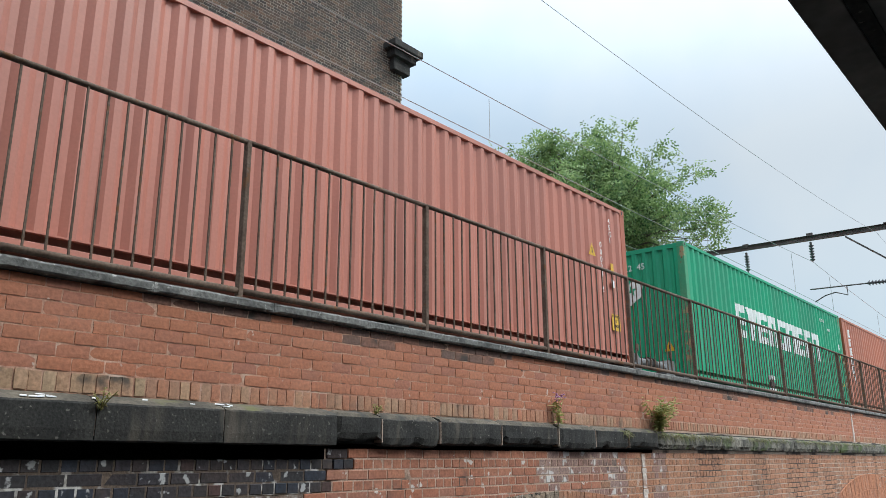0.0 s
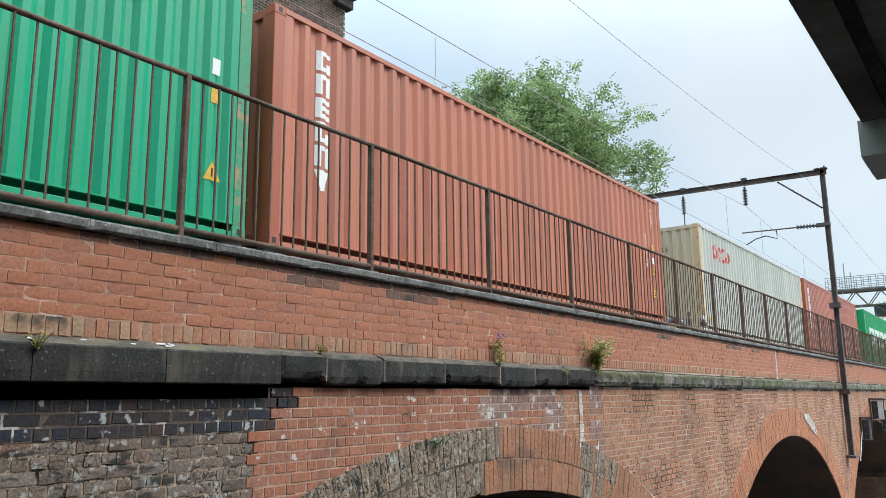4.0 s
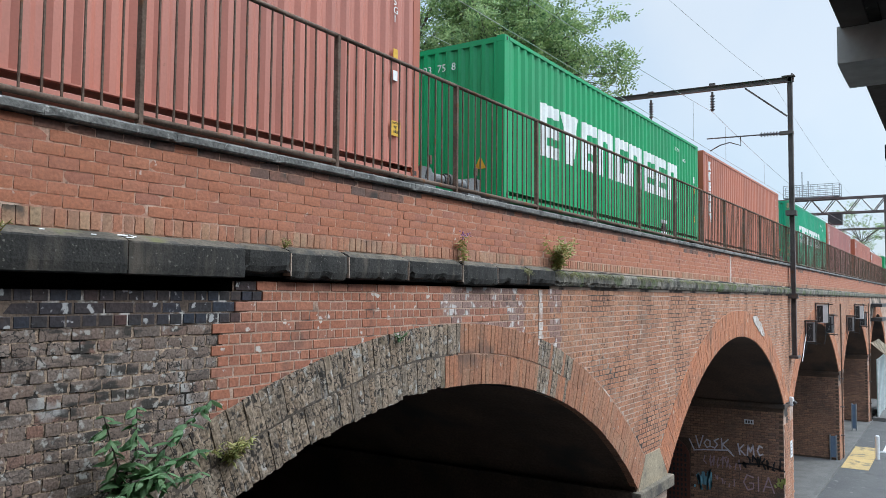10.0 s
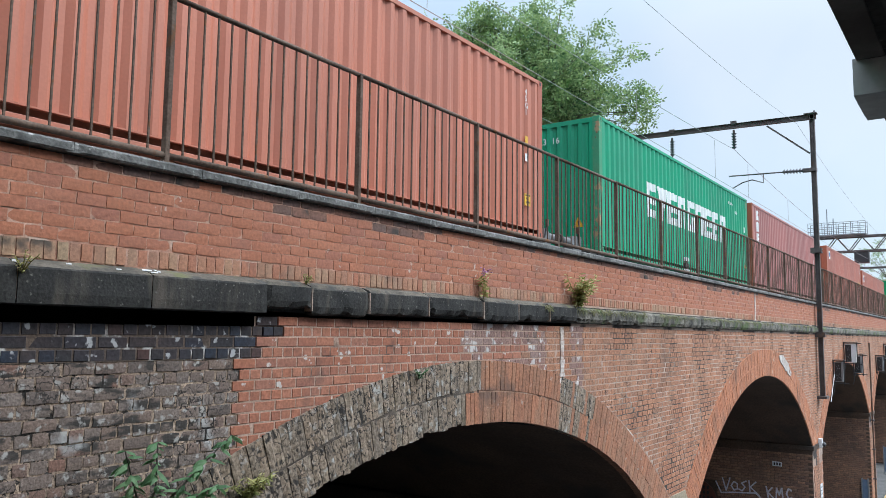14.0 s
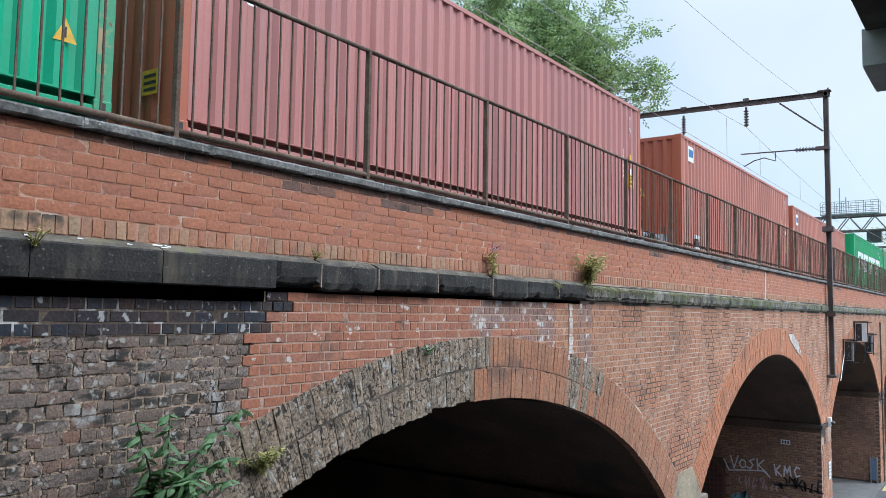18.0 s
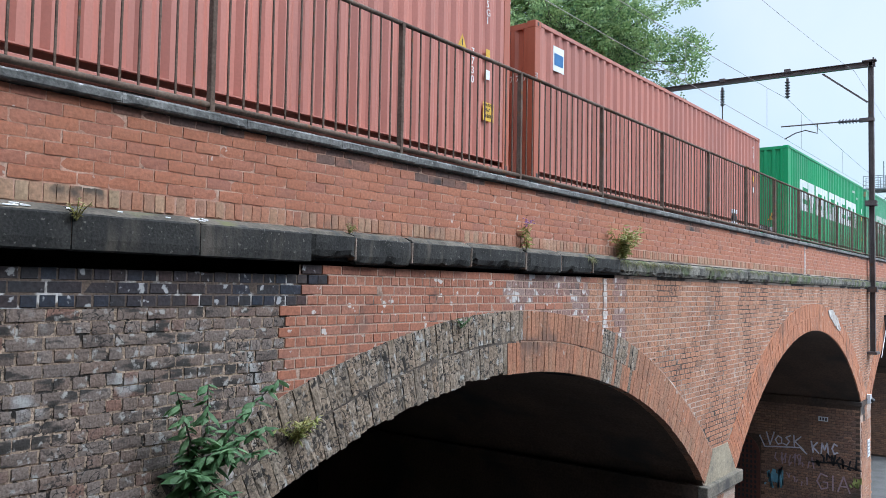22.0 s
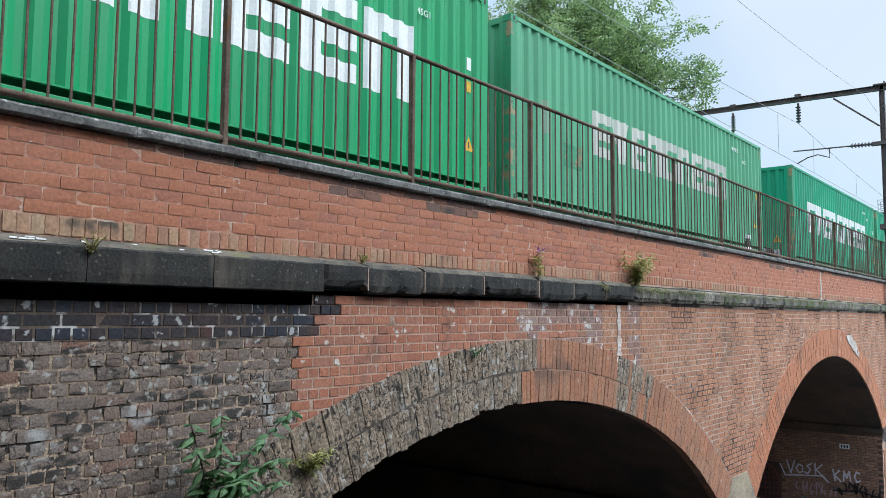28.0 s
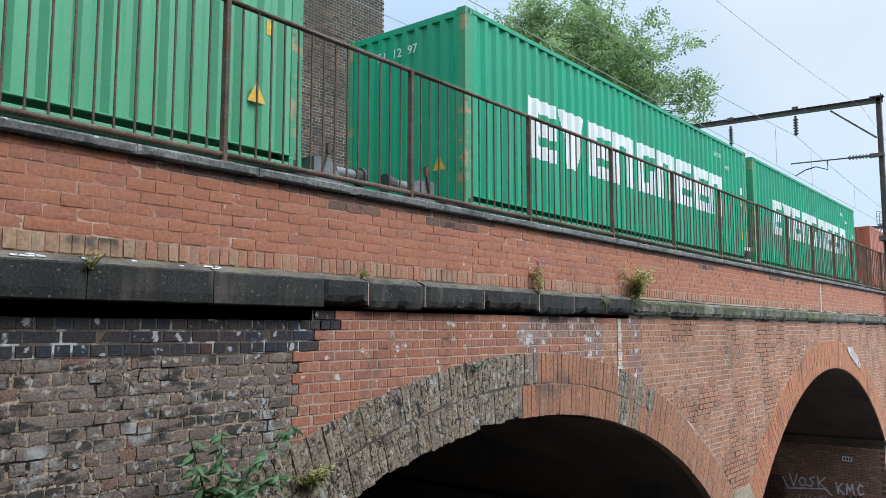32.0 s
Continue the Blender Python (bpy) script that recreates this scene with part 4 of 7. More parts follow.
def lime_patch(cx, a0, a1):
    """A crust of lime with a ragged edge on the crown of an arch ring."""
    bm = bmesh.new()
    rows = []
    for k in range(25):
        u = k / 24
        a = a0 + (a1 - a0) * u
        wide = 0.15 * math.sin(math.pi * u) ** 0.6 + 0.02
        mid = RAD + 0.56 - 0.14 * u + 0.03 * noise.noise(Vector((a * 30, 4.0, 1.0)))
        lo, hi = mid - wide * (0.8 + 0.5 * noise.noise(Vector((a * 60, 1.0, 7.0)))), mid + wide * (0.8 + 0.5 * noise.noise(Vector((a * 60, 8.0, 3.0))))
        rows.append([bm.verts.new((cx + r * math.sin(a), y, ARC_Z + r * math.cos(a))) for r, y in ((lo, -0.012), (lo, -0.029), (hi, -0.029), (hi, -0.012))])
    for p, q in zip(rows, rows[1:]):
        for k in range(4):
            bm.faces.new((p[k], p[(k + 1) % 4], q[(k + 1) % 4], q[k]))
    bm.faces.new(rows[0][::-1])
    bm.faces.new(rows[-1])
    bmesh.ops.recalc_face_normals(bm, faces=bm.faces)
    tagged(mesh_ob("lime_patch", bm, LIME_CRUST), "grey-white lime crust on the orange arch ring", "stain", kind="structure")


LIME_CRUST = surface("lime_crust", (0.60, 0.57, 0.54), (0.44, 0.38, 0.34), 0.95, scale=4, fine=40, grain=0.4, bump=0.5, stain=(0.24, 0.16, 0.12), stain_scale=5, stain_at=(0.55, 0.68))


def railing():
    """Steel railing on the coping: panels of two lengths by the near posts, then one copied along the wall."""
    y, edge = 0.055, 0.136

    def panel(x, dx):
        base = tagged(new("railing_panel"), "rusty brown steel railing panel on the stone coping", "railing", "viaduct railing panels")
        part("post", box(boxm(-0.019, 0.019, y - 0.025, y + 0.025, COP_T - 0.002, 2.27, 0.006), -0.05, 0.05, y - 0.05, y + 0.05, COP_T - 0.002, COP_T + 0.010), FENCE_PAINT, base)
        part("top_rail", tube(bmesh.new(), (-0.01, y, 2.262), (dx + 0.01, y, 2.262), 0.0195, 10), FENCE_PAINT, base, smooth=True)
        part("bottom_rail", tube(bmesh.new(), (-0.01, y, 1.166), (dx + 0.01, y, 1.166), 0.0225, 10), FENCE_PAINT, base, smooth=True)
        bar = part("bar", boxm(-0.006, 0.006, y - 0.006, y + 0.006, 1.16, 2.26), FENCE_PAINT, base)
        bar.matrix_basis = pose(edge, 0, 0)
        for k in range(1, 14):
            share("bar", bar.data, base, pose(edge + (dx - 2 * edge) * k / 13, rng.uniform(-.003, .003), 0, rng.uniform(-.12, .12), rng.uniform(-.15, .15), 0))
        base.matrix_basis = pose(x, 0, 0)
        return base

    panel(-0.78, 1.96)
    panel(1.18, 1.961)
    panel(3.141, 1.933)
    panel(5.074, 1.914)
    base = panel(6.988, 1.9117)
    copy_thing(base, pose(-2.69, 0, 0))
    for k in range(1, 40):
        copy_thing(base, pose(6.988 + 1.9117 * k, rng.uniform(-.004, .004), 0, rng.uniform(-.3, .3), 0, rng.uniform(-.15, .15)))


string_course()
coping()
imposts()
white_streak(8.90, 0.11, -0.72, 0.06, -0.0115)
white_streak(18.71, 1.0, 0.42, 0.055, -0.0105)
lime_patch(ARCHES[1], 0.17, 0.34)
railing()

# ---- ground and street ----
tagged(mesh_ob("ground", boxm(-400, 1500, -600, 900, GROUND - 0.5, GROUND), ASPHALT), "worn grey asphalt street beside the viaduct", "ground", kind="structure")
pave = tagged(mesh_ob("pavement", boxm(24.0, 62, 0.05, DEEP, GROUND - 0.1, GROUND + 0.07, 0.015), PAVING), "grey concrete footway under the arches", "pavement", kind="structure")
for k in range(30):
    part("kerb_stone", boxm(24.0 + k * 0.92, 24.9 + k * 0.92, -0.10, 0.045, GROUND - 0.1, GROUND + 0.08, 0.012), PAVING, pave)


def road_marks():
    bm = boxm(36.3, 41.9, -1.15, -0.14, GROUND + 0.001, GROUND + 0.006)
    tagged(mesh_ob("yellow_road_marking", bm, YELLOW_PAINT), "worn yellow box painted on the asphalt", "road marking", kind="structure")
    bm = boxm(41.4, 44.6, -1.9, -1.3, GROUND + 0.001, GROUND + 0.006)
    tagged(mesh_ob("white_road_marking", bm, WHITE_PAINT), "white patch painted on the asphalt", "road marking", kind="structure")


road_marks()


def bollard():
    b = new("bollard")
    b.matrix_basis = pose(39.0, -1.27, GROUND)
    tagged(b, "round white steel bollard at the roadside", "bollard")
    part("post", tube(bmesh.new(), (0, 0, 0), (0, 0, 0.98), 0.085, 14), WHITE_PAINT, b, smooth=False)
    part("cap", tube(bmesh.new(), (0, 0, 0.98), (0, 0, 1.03), 0.088, 14, 0.05), WHITE_PAINT, b)
    part("barrier_arm", boxm(0.08, 0.13, -1.6, -0.08, 0.30, 0.36), WHITE_PAINT, b)


bollard()


def sign_board(x, y, h, w, label):
    b = new("notice_board")
    b.matrix_basis = pose(x, y, GROUND + 0.07, 0, 0, 84)
    tagged(b, label, "sign board")
    part("panel", boxm(-w / 2, w / 2, -0.02, 0.02, 0.12, h, 0.006), BLUE_BOARD, b, "blue painted panel")
    for s in (-1, 1):
        part("leg", boxm(s * w / 2 - 0.025, s * w / 2 + 0.025, -0.03, 0.03, 0, h + 0.05), GALV, b)


sign_board(37.4, 0.25, 1.0, 0.24, "blue sheet notice board standing by the arch pier")
sign_board(46.3, 0.35, 1.35, 0.2, "tall blue notice board standing under the arch")

# ---- the pier face inside the second arch ----
PIER_X = ARCHES[1] + HALF


def pier_face(ix):
    """Brick courses on the far inner face of an arch."""
    px = ARCHES[ix] + HALF
    pile = Pile()
    z, row = SPRING - 0.30, 0
    while z > GROUND + 0.1:
        y = 0.03 + (0.11 if row % 2 else 0)
        while y < 5.5:
            head = row % 4 == 1
            w = HEAD if head else STRETCH
            door = ix == 1 and y + w > 2.72 and z < -4.35
            if not door:
                v, f = brick_geo(w + rng.uniform(-.003, .003), 0.066, 0.03, 0.005)
                pile.add(v, f, Matrix.Translation((px - 0.008 + rng.uniform(-.003, .003), y + w / 2, z)) @ pose(0, 0, 0, 0, 0, -90), 0)
            y += w + JOINT
        z -= COURSE
        row += 1
    pile.done("pier_bricks", [SOOT[1]], viaduct, "sooty brown bricks lining the arch pier")


for ix in (1, 2, 3):
    pier_face(ix)


def arch_door():
    d = new("arched_door")
    d.matrix_basis = pose(PIER_X - 0.03, 0, 0)
    tagged(d, "perforated rust-brown steel door in an arched opening of the pier", "door")
    mat = surface("rust_brown_door", (0.13, 0.045, 0.03), (0.09, 0.035, 0.025), 0.6, scale=3, fine=40, grain=0.3, bump=0.3)
    bm = bmesh.new()
    cy, half, top = 3.35, 0.62, -4.95
    pts = [(cy - half, GROUND + 0.08)] + [(cy - half * math.cos(t), top + half * math.sin(t)) for t in [math.pi * i / 16 for i in range(17)]] + [(cy + half, GROUND + 0.08)]
    f = bm.faces.new([bm.verts.new((-0.02, y, z)) for y, z in pts])
    r = bmesh.ops.extrude_face_region(bm, geom=[f])
    for q in r["geom"]:
        if isinstance(q, bmesh.types.BMVert):
            q.co.x = 0.02
    bmesh.ops.recalc_face_normals(bm, faces=bm.faces)
    leaf = part("door_leaf", bm, mat, d)
    holes = bmesh.new()
    z = GROUND + 0.3
    while z < top + 0.4:
        for k in range(-4, 5):
            y = cy + k * 0.12
            if z < top or (y - cy) ** 2 + (z - top) ** 2 < (half - 0.1) ** 2:
                box(holes, -0.026, -0.021, y - 0.03, y + 0.03, z, z + 0.09)
        z += 0.15
    part("perforations", holes, BLACK, leaf, "dark square perforations")


arch_door()


def number_plate_bars():
    s = new("arch_plate")
    s.matrix_basis = pose(PIER_X - 0.03, 0.97, -3.65)
    tagged(s, "small white plate with dark characters on the arch pier", "sign")
    part("plate", boxm(-0.012, 0.0, -0.13, 0.13, -0.065, 0.065, 0.003), WHITE_PAINT, s)
    for y in (-0.075, 0.0, 0.075):
        part("bar", boxm(-0.016, -0.012, y - 0.022, y + 0.022, -0.04, 0.04), MARK_BLACK, s)


number_plate_bars()


def graffiti():
    """Sprayed strokes on the pier face; y runs along the wall, each stroke is a bent line."""
    def spray(name, strokes, mat, r, label):
        bm = bmesh.new()
        for st in strokes:
            for (ya, za), (yb, zb) in zip(st, st[1:]):
                a, b = Vector((0, ya, za)), Vector((0, yb, zb))
                d = (b - a)
                if d.length < 1e-4:
                    continue
                nrm = Vector((0, -d.z, d.y)).normalized() * r
                ext = d.normalized() * r * 0.5
                bm.faces.new([bm.verts.new(c) for c in (a - nrm - ext, b - nrm + ext, b + nrm + ext, a + nrm - ext)])
        ob = mesh_ob(name, bm, mat)
        ob.matrix_basis = pose(PIER_X - 0.0165 - 0.001 * spray.n, 0, 0)
        spray.n += 1
        tagged(ob, label, "graffiti", "graffiti on the pier")

    spray.n = 0
    pale = plain("pale_spray", (0.72, 0.67, 0.72), 0.7)
    black = plain("black_spray", (0.015, 0.015, 0.018), 0.6)
    teal = plain("teal_spray", (0.24, 0.50, 0.62), 0.7)
    lime = plain("lime_spray", (0.50, 0.52, 0.16), 0.7)
    pink = plain("dull_pink_spray", (0.46, 0.31, 0.34), 0.8)

    def scrawl(y0, y1, z0, z1, n, seed):
        r = random.Random(seed)
        out = []
        w = (y1 - y0) / n
        for k in range(n):
            a = y0 + w * k
            out.append([(a + r.uniform(0, w * .9), r.uniform(z0, z1)) for _ in range(r.choice((3, 4, 5)))])
        return out

    k, m, c = 0.95, 0.55, 0.12
    caps = [[(k, -4.1), (k - .08, -4.5)], [(k - .25, -4.12), (k - .06, -4.3), (k - .3, -4.5)],
            [(m, -4.5), (m - .03, -4.12), (m - .13, -4.36), (m - .24, -4.1), (m - .28, -4.5)],
            [(c - .2, -4.16), (c - .08, -4.1), (c, -4.28), (c - .08, -4.46), (c - .22, -4.40)]]
    spray("graffiti", [[(1.3 - (0.95 - y) * 0.67, -4.33 + (z + 4.1) * 0.8) for y, z in st] for st in caps], pale, 0.022, "pale sprayed capital letters on sooty brick")
    v, o, q, e = 2.55, 2.22, 2.0, 1.78
    word = [[(v, -4.22), (v - .1, -4.58), (v - .22, -4.2)], [(o, -4.3), (o + .08, -4.42), (o, -4.54), (o - .1, -4.5), (o - .1, -4.34), (o, -4.3)],
            [(q - .14, -4.24), (q, -4.32), (q - .1, -4.42), (q - .02, -4.54), (q + .08, -4.5)], [(e, -4.22), (e - .02, -4.58)], [(e - .2, -4.24), (e - .03, -4.4), (e - .28, -4.62)],
            [(2.75, -4.34), (2.6, -4.66), (2.3, -4.62), (1.6, -4.56), (1.42, -4.72)]]
    spray("graffiti", word, pale, 0.02, "pale sprayed angular lettering on sooty brick")
    spray("graffiti", scrawl(1.2, 2.35, -5.12, -4.75, 9, 5), pink, 0.016, "faint tangled sprayed scrawl on sooty brick")
    spray("graffiti", scrawl(0.1, 1.2, -5.02, -4.62, 8, 8) + [[(0.0, -5.0), (0.6, -4.86), (1.3, -4.92)]], black, 0.024, "black sprayed jagged scrawl on sooty brick")
    spray("graffiti", scrawl(2.05, 2.62, -5.85, -5.2, 9, 11), teal, 0.026, "teal sprayed rounded scrawl on sooty brick")
    spray("graffiti", scrawl(1.35, 2.0, -5.7, -5.3, 5, 14), pink, 0.018, "dull pink sprayed scrawl on sooty brick")
    g = 1.15
    spray("graffiti", [[(g - .28, -5.28), (g - .1, -5.22), (g, -5.45), (g - .12, -5.66), (g - .28, -5.6), (g - .28, -5.45), (g - .16, -5.45)],
                       [(g - .42, -5.24), (g - .42, -5.66)], [(g - .55, -5.66), (g - .7, -5.22), (g - .86, -5.66)], [(g - .6, -5.5), (g - .8, -5.5)]], pink, 0.02, "faded sprayed capital letters on sooty brick")
    spray("graffiti", scrawl(-0.02, 0.3, -5.5, -5.15, 5, 21), lime, 0.024, "yellow-green sprayed star scrawl on sooty brick")


graffiti()


def wall_fittings():
    # camera-like box, brackets and conduit on the pier between the second and third arch
    b = new("wall_lamp")
    b.matrix_basis = pose(25.75, -0.02, -3.05) @ Matrix.Diagonal((0.65, 0.65, 0.65, 1))
    tagged(b, "white box lamp with a black head on the viaduct pier", "lamp")
    part("box", boxm(-0.13, 0.13, -0.16, 0.0, -0.2, 0.2, 0.02), WHITE_PAINT, b)
    part("head", tube(bmesh.new(), (0.02, -0.16, -0.02), (0.02, -0.28, -0.1), 0.09, 10), BLACK, b, "black round head")
    part("arm", boxm(-0.75, -0.1, -0.05, 0.0, -0.03, 0.0), STEEL_DARK, b)
    n = tagged(new("wall_notice"), "small white notice fixed to the pier", "sign")
    n.matrix_basis = pose(25.95, -0.012, -4.5)
    part("plate", boxm(-0.16, 0.16, -0.012, 0.0, -0.25, 0.25, 0.003), WHITE_PAINT, n)
    for k in range(4):
        part("bar", boxm(-0.12, 0.10 - 0.03 * (k % 2), -0.015, -0.012, 0.14 - k * 0.1, 0.17 - k * 0.1), GALV, n)
    for x in (37.9, 50.4):
        p = tagged(new("downpipe"), "grey cast-iron downpipe running down the viaduct pier", "pipe", "viaduct downpipes")
        p.matrix_basis = pose(x, 0, 0)
        part("pipe", tube(bmesh.new(), (0, -0.075, GROUND + 0.1), (0, -0.075, STR_B - 0.3), 0.032, 10), FENCE_PAINT, p)
        for z in (-3.4, -4.6, -5.8):
            part("bracket", boxm(-0.08, 0.08, -0.14, 0.0, z, z + 0.05), STEEL_DARK, p)
    c = tagged(new("cable"), "white cable hanging down beside the arch", "cable")
    pts = [(29.2 - 0.35 * math.sin(k / 14 * 2.2) - 0.9 * (k / 14) ** 2, -0.05, -0.85 - 1.15 * (k / 14) ** 1.2) for k in range(15)]
    part("cord", polytube(bmesh.new(), pts, 0.014), WHITE_PAINT, c)


wall_fittings()


def air_unit(x, z, white):
    """A tall condenser set square to the wall, its fan grille towards the street corner, in a black iron frame."""
    u = new("condenser_unit")
    u.matrix_basis = pose(x, -0.012, z) @ Matrix.Diagonal((0.72, 0.72, 0.78, 1))
    tagged(u, "white wall condenser in a black iron frame with a fan grille" if white else "grey wall condenser in a black iron frame with a fan grille", "air conditioner", "condenser units")
    wide = 0.50 if white else 0.36
    part("casing", boxm(-0.17, 0.17, -0.06 - wide, -0.06, -0.42, 0.42, 0.015), WHITE_PAINT if white else GALV, u)
    part("fan_grille", boxm(-0.19, -0.172, -0.34, -0.08, -0.38, 0.38, 0.004), BLACK, u, "black fan grille")
    for zc in (-0.19, 0.19):
        for k in range(4):
            ang = k * 1.57 + 0.5
            part("fan_blade", beam(bmesh.new(), (-0.195, -0.21, zc), (-0.195, -0.21 + 0.11 * math.cos(ang), zc + 0.15 * math.sin(ang)), 0.03, 0.006), GALV, u)
    for y in (-0.03, -0.10 - wide):
        part("upright", boxm(-0.23, -0.20, y - 0.022, y + 0.022, -0.55, 0.50), BLACK, u)
    for zc in (-0.46, 0.46):
        part("bracket", beam(bmesh.new(), (-0.21, 0.02, zc), (-0.21, -0.30 - wide, zc - 0.02), 0.035, 0.035), BLACK, u)
    part("hood", boxm(-0.24, 0.24, -0.12 - wide, 0.0, 0.48, 0.51), BLACK, u)
    part("pipe", tube(bmesh.new(), (-0.2, -0.10, -0.40), (-0.3, 0.005, -0.95), 0.016, 8), BLACK, u)


for x, z, w in ((29.0, -1.08, False), (31.4, -0.50, True), (33.6, -0.95, False), (40.6, -1.10, False), (43.9, -0.60, True), (46.2, -1.0, False)):
    air_unit(x, z, w)


def shop_front():
    s = new("shop_canopy")
    s.matrix_basis = pose(ARCHES[4] - HALF, 0, 0)
    tagged(s, "pale green shop front with a slatted canopy in an arch", "shop front")
    green = plain("pale_green_paint", (0.36, 0.46, 0.44), 0.6)
    part("screen", boxm(0.05, 6, -0.35, -0.30, GROUND + 0.2, -3.4), green, s)
    for k in range(7):
        part("mullion", boxm(0.05 + k * 0.9, 0.13 + k * 0.9, -0.40, -0.35, GROUND + 0.2, -3.4), WHITE_PAINT, s)
    for k in range(9):
        part("slat", beam(bmesh.new(), (0.0 + k * 0.62, -0.05, -2.45), (0.0 + k * 0.62, -1.0, -3.3), 0.3, 0.04), IMPOST, s)
    part("base", boxm(-0.4, 6, -1.0, -0.1, GROUND, GROUND + 0.2), PAVING, s)
    for z in (-0.30, -1.15):
        part("awning_box", boxm(1.0, 4.5, -0.6, -0.02, z - 0.1, z + 0.1, 0.02), BLACK, s, "black awning box")


shop_front()
# ---- overhead line ----
MX, MY = 26.11, -0.13


def i_beam(bm, a, b, w, h, t=0.016):
    """A steel I-section from a to b; w along the flange."""
    a, b = Vector(a), Vector(b)
    d = b - a
    q = d.to_track_quat("Z", "Y").to_matrix().to_4x4()
    base = Matrix.Translation((a + b) / 2) @ q
    for sx, sy, ox, oy in ((w, t, 0, h / 2 - t / 2), (w, t, 0, -h / 2 + t / 2), (t, h - 2 * t, 0, 0)):
        geo = bmesh.ops.create_cube(bm, size=1.0)
        bmesh.ops.transform(bm, matrix=base @ Matrix.Translation((ox, oy, 0)) @ Matrix.Diagonal((sx, sy, d.length, 1)), verts=geo["verts"])
    return bm


def insulator(bm, a, b, n, r):
    a, b = Vector(a), Vector(b)
    tube(bm, a, b, r * 0.4, 10)
    for k in range(n):
        c = a.lerp(b, (k + 0.5) / n)
        d = (b - a).normalized() * ((b - a).length / n * 0.22)
        tube(bm, c - d, c + d, r, 12, r * 0.55)
    return bm


def mast():
    m = new("overhead_line_mast")
    tagged(m, "dark weathered steel portal mast fixed to the viaduct face", "mast")
    part("post", i_beam(bmesh.new(), (MX, MY, -1.72), (MX, MY, 6.95), 0.14, 0.14), STEEL_DARK, m)
    part("foot", boxm(MX - 0.24, MX + 0.24, MY - 0.14, 0.0, -1.78, -1.70, 0.01), STEEL_DARK, m)
    for z in (0.06, 2.62):
        part("clamp", box(box(boxm(MX - 0.17, MX + 0.17, MY - 0.13, MY + 0.16, z - 0.02, z + 0.03), MX - 0.17, MX + 0.17, MY - 0.13, MY + 0.16, z + 0.08, z + 0.12), MX - 0.19, MX - 0.13, MY - 0.15, MY + 0.16, z - 0.02, z + 0.13), STEEL_DARK, m)
    part("crossbeam", i_beam(bmesh.new(), (MX, MY - 0.12, 6.86), (MX, 9.4, 7.04), 0.13, 0.16), STEEL_DARK, m)
    part("cap_plate", boxm(MX - 0.12, MX + 0.12, MY - 0.15, MY + 0.22, 6.94, 6.98, 0.008), STEEL_DARK, m)
    part("cap_bolts", box(boxm(MX - 0.1, MX - 0.06, MY - 0.1, MY - 0.06, 6.98, 7.03), MX + 0.06, MX + 0.1, MY + 0.12, MY + 0.16, 6.98, 7.03), STEEL_DARK, m)
    part("brace", beam(bmesh.new(), (MX, MY + 0.1, 5.72), (MX, 1.2, 6.76), 0.05, 0.05), STEEL_DARK, m)
    for y in (2.23, 4.28):
        part("hanger", boxm(MX - 0.05, MX + 0.05, y - 0.09, y + 0.09, 6.95, 7.07), STEEL_DARK, m)
        part("hook", boxm(MX - 0.03, MX + 0.03, y - 0.03, y + 0.03, 6.66, 6.78), STEEL_DARK, m)
        part("insulator", insulator(bmesh.new(), (MX, y, 6.68), (MX, y, 6.14), 6, 0.085), CERAMIC, m, "dark ribbed ceramic insulator", smooth=False)
    part("drop_rod", tube(bmesh.new(), (MX, 4.28, 6.14), (MX, 4.28, 5.3), 0.02), STEEL_DARK, m)
    part("registration_arm", tube(bmesh.new(), (MX, 0.78, 5.21), (MX, 2.42, 5.25), 0.022), STEEL_DARK, m)
    part("arm_insulator", insulator(bmesh.new(), (MX, 0.14, 5.19), (MX, 0.78, 5.21), 7, 0.085), CERAMIC, m, "ribbed ceramic insulator on the arm")
    part("bracket", boxm(MX - 0.1, MX + 0.1, MY - 0.08, 0.16, 5.14, 5.24), STEEL_DARK, m)
    part("steady_arm", polytube(bmesh.new(), [(MX, 1.36, 5.22), (MX, 1.36, 4.93), (MX, 1.7, 5.06), (MX, 2.0, 5.0), (MX, 2.32, 4.84)], 0.018), STEEL_DARK, m)
    part("far_post", i_beam(bmesh.new(), (MX, 9.3, 0.4), (MX, 9.3, 7.0), 0.2, 0.2), STEEL_DARK, m)


mast()


def catenary(name, spans, r, label):
    w = new(name)
    tagged(w, label, "overhead wire")
    for (a, b, sag) in spans:
        pts = []
        for k in range(25):
            t = k / 24
            p = Vector(a).lerp(Vector(b), t)
            p.z -= sag * 4 * t * (1 - t)
            pts.append(p)
        part("strand", polytube(bmesh.new(), pts, r, 5), WIRE, w)
    return w


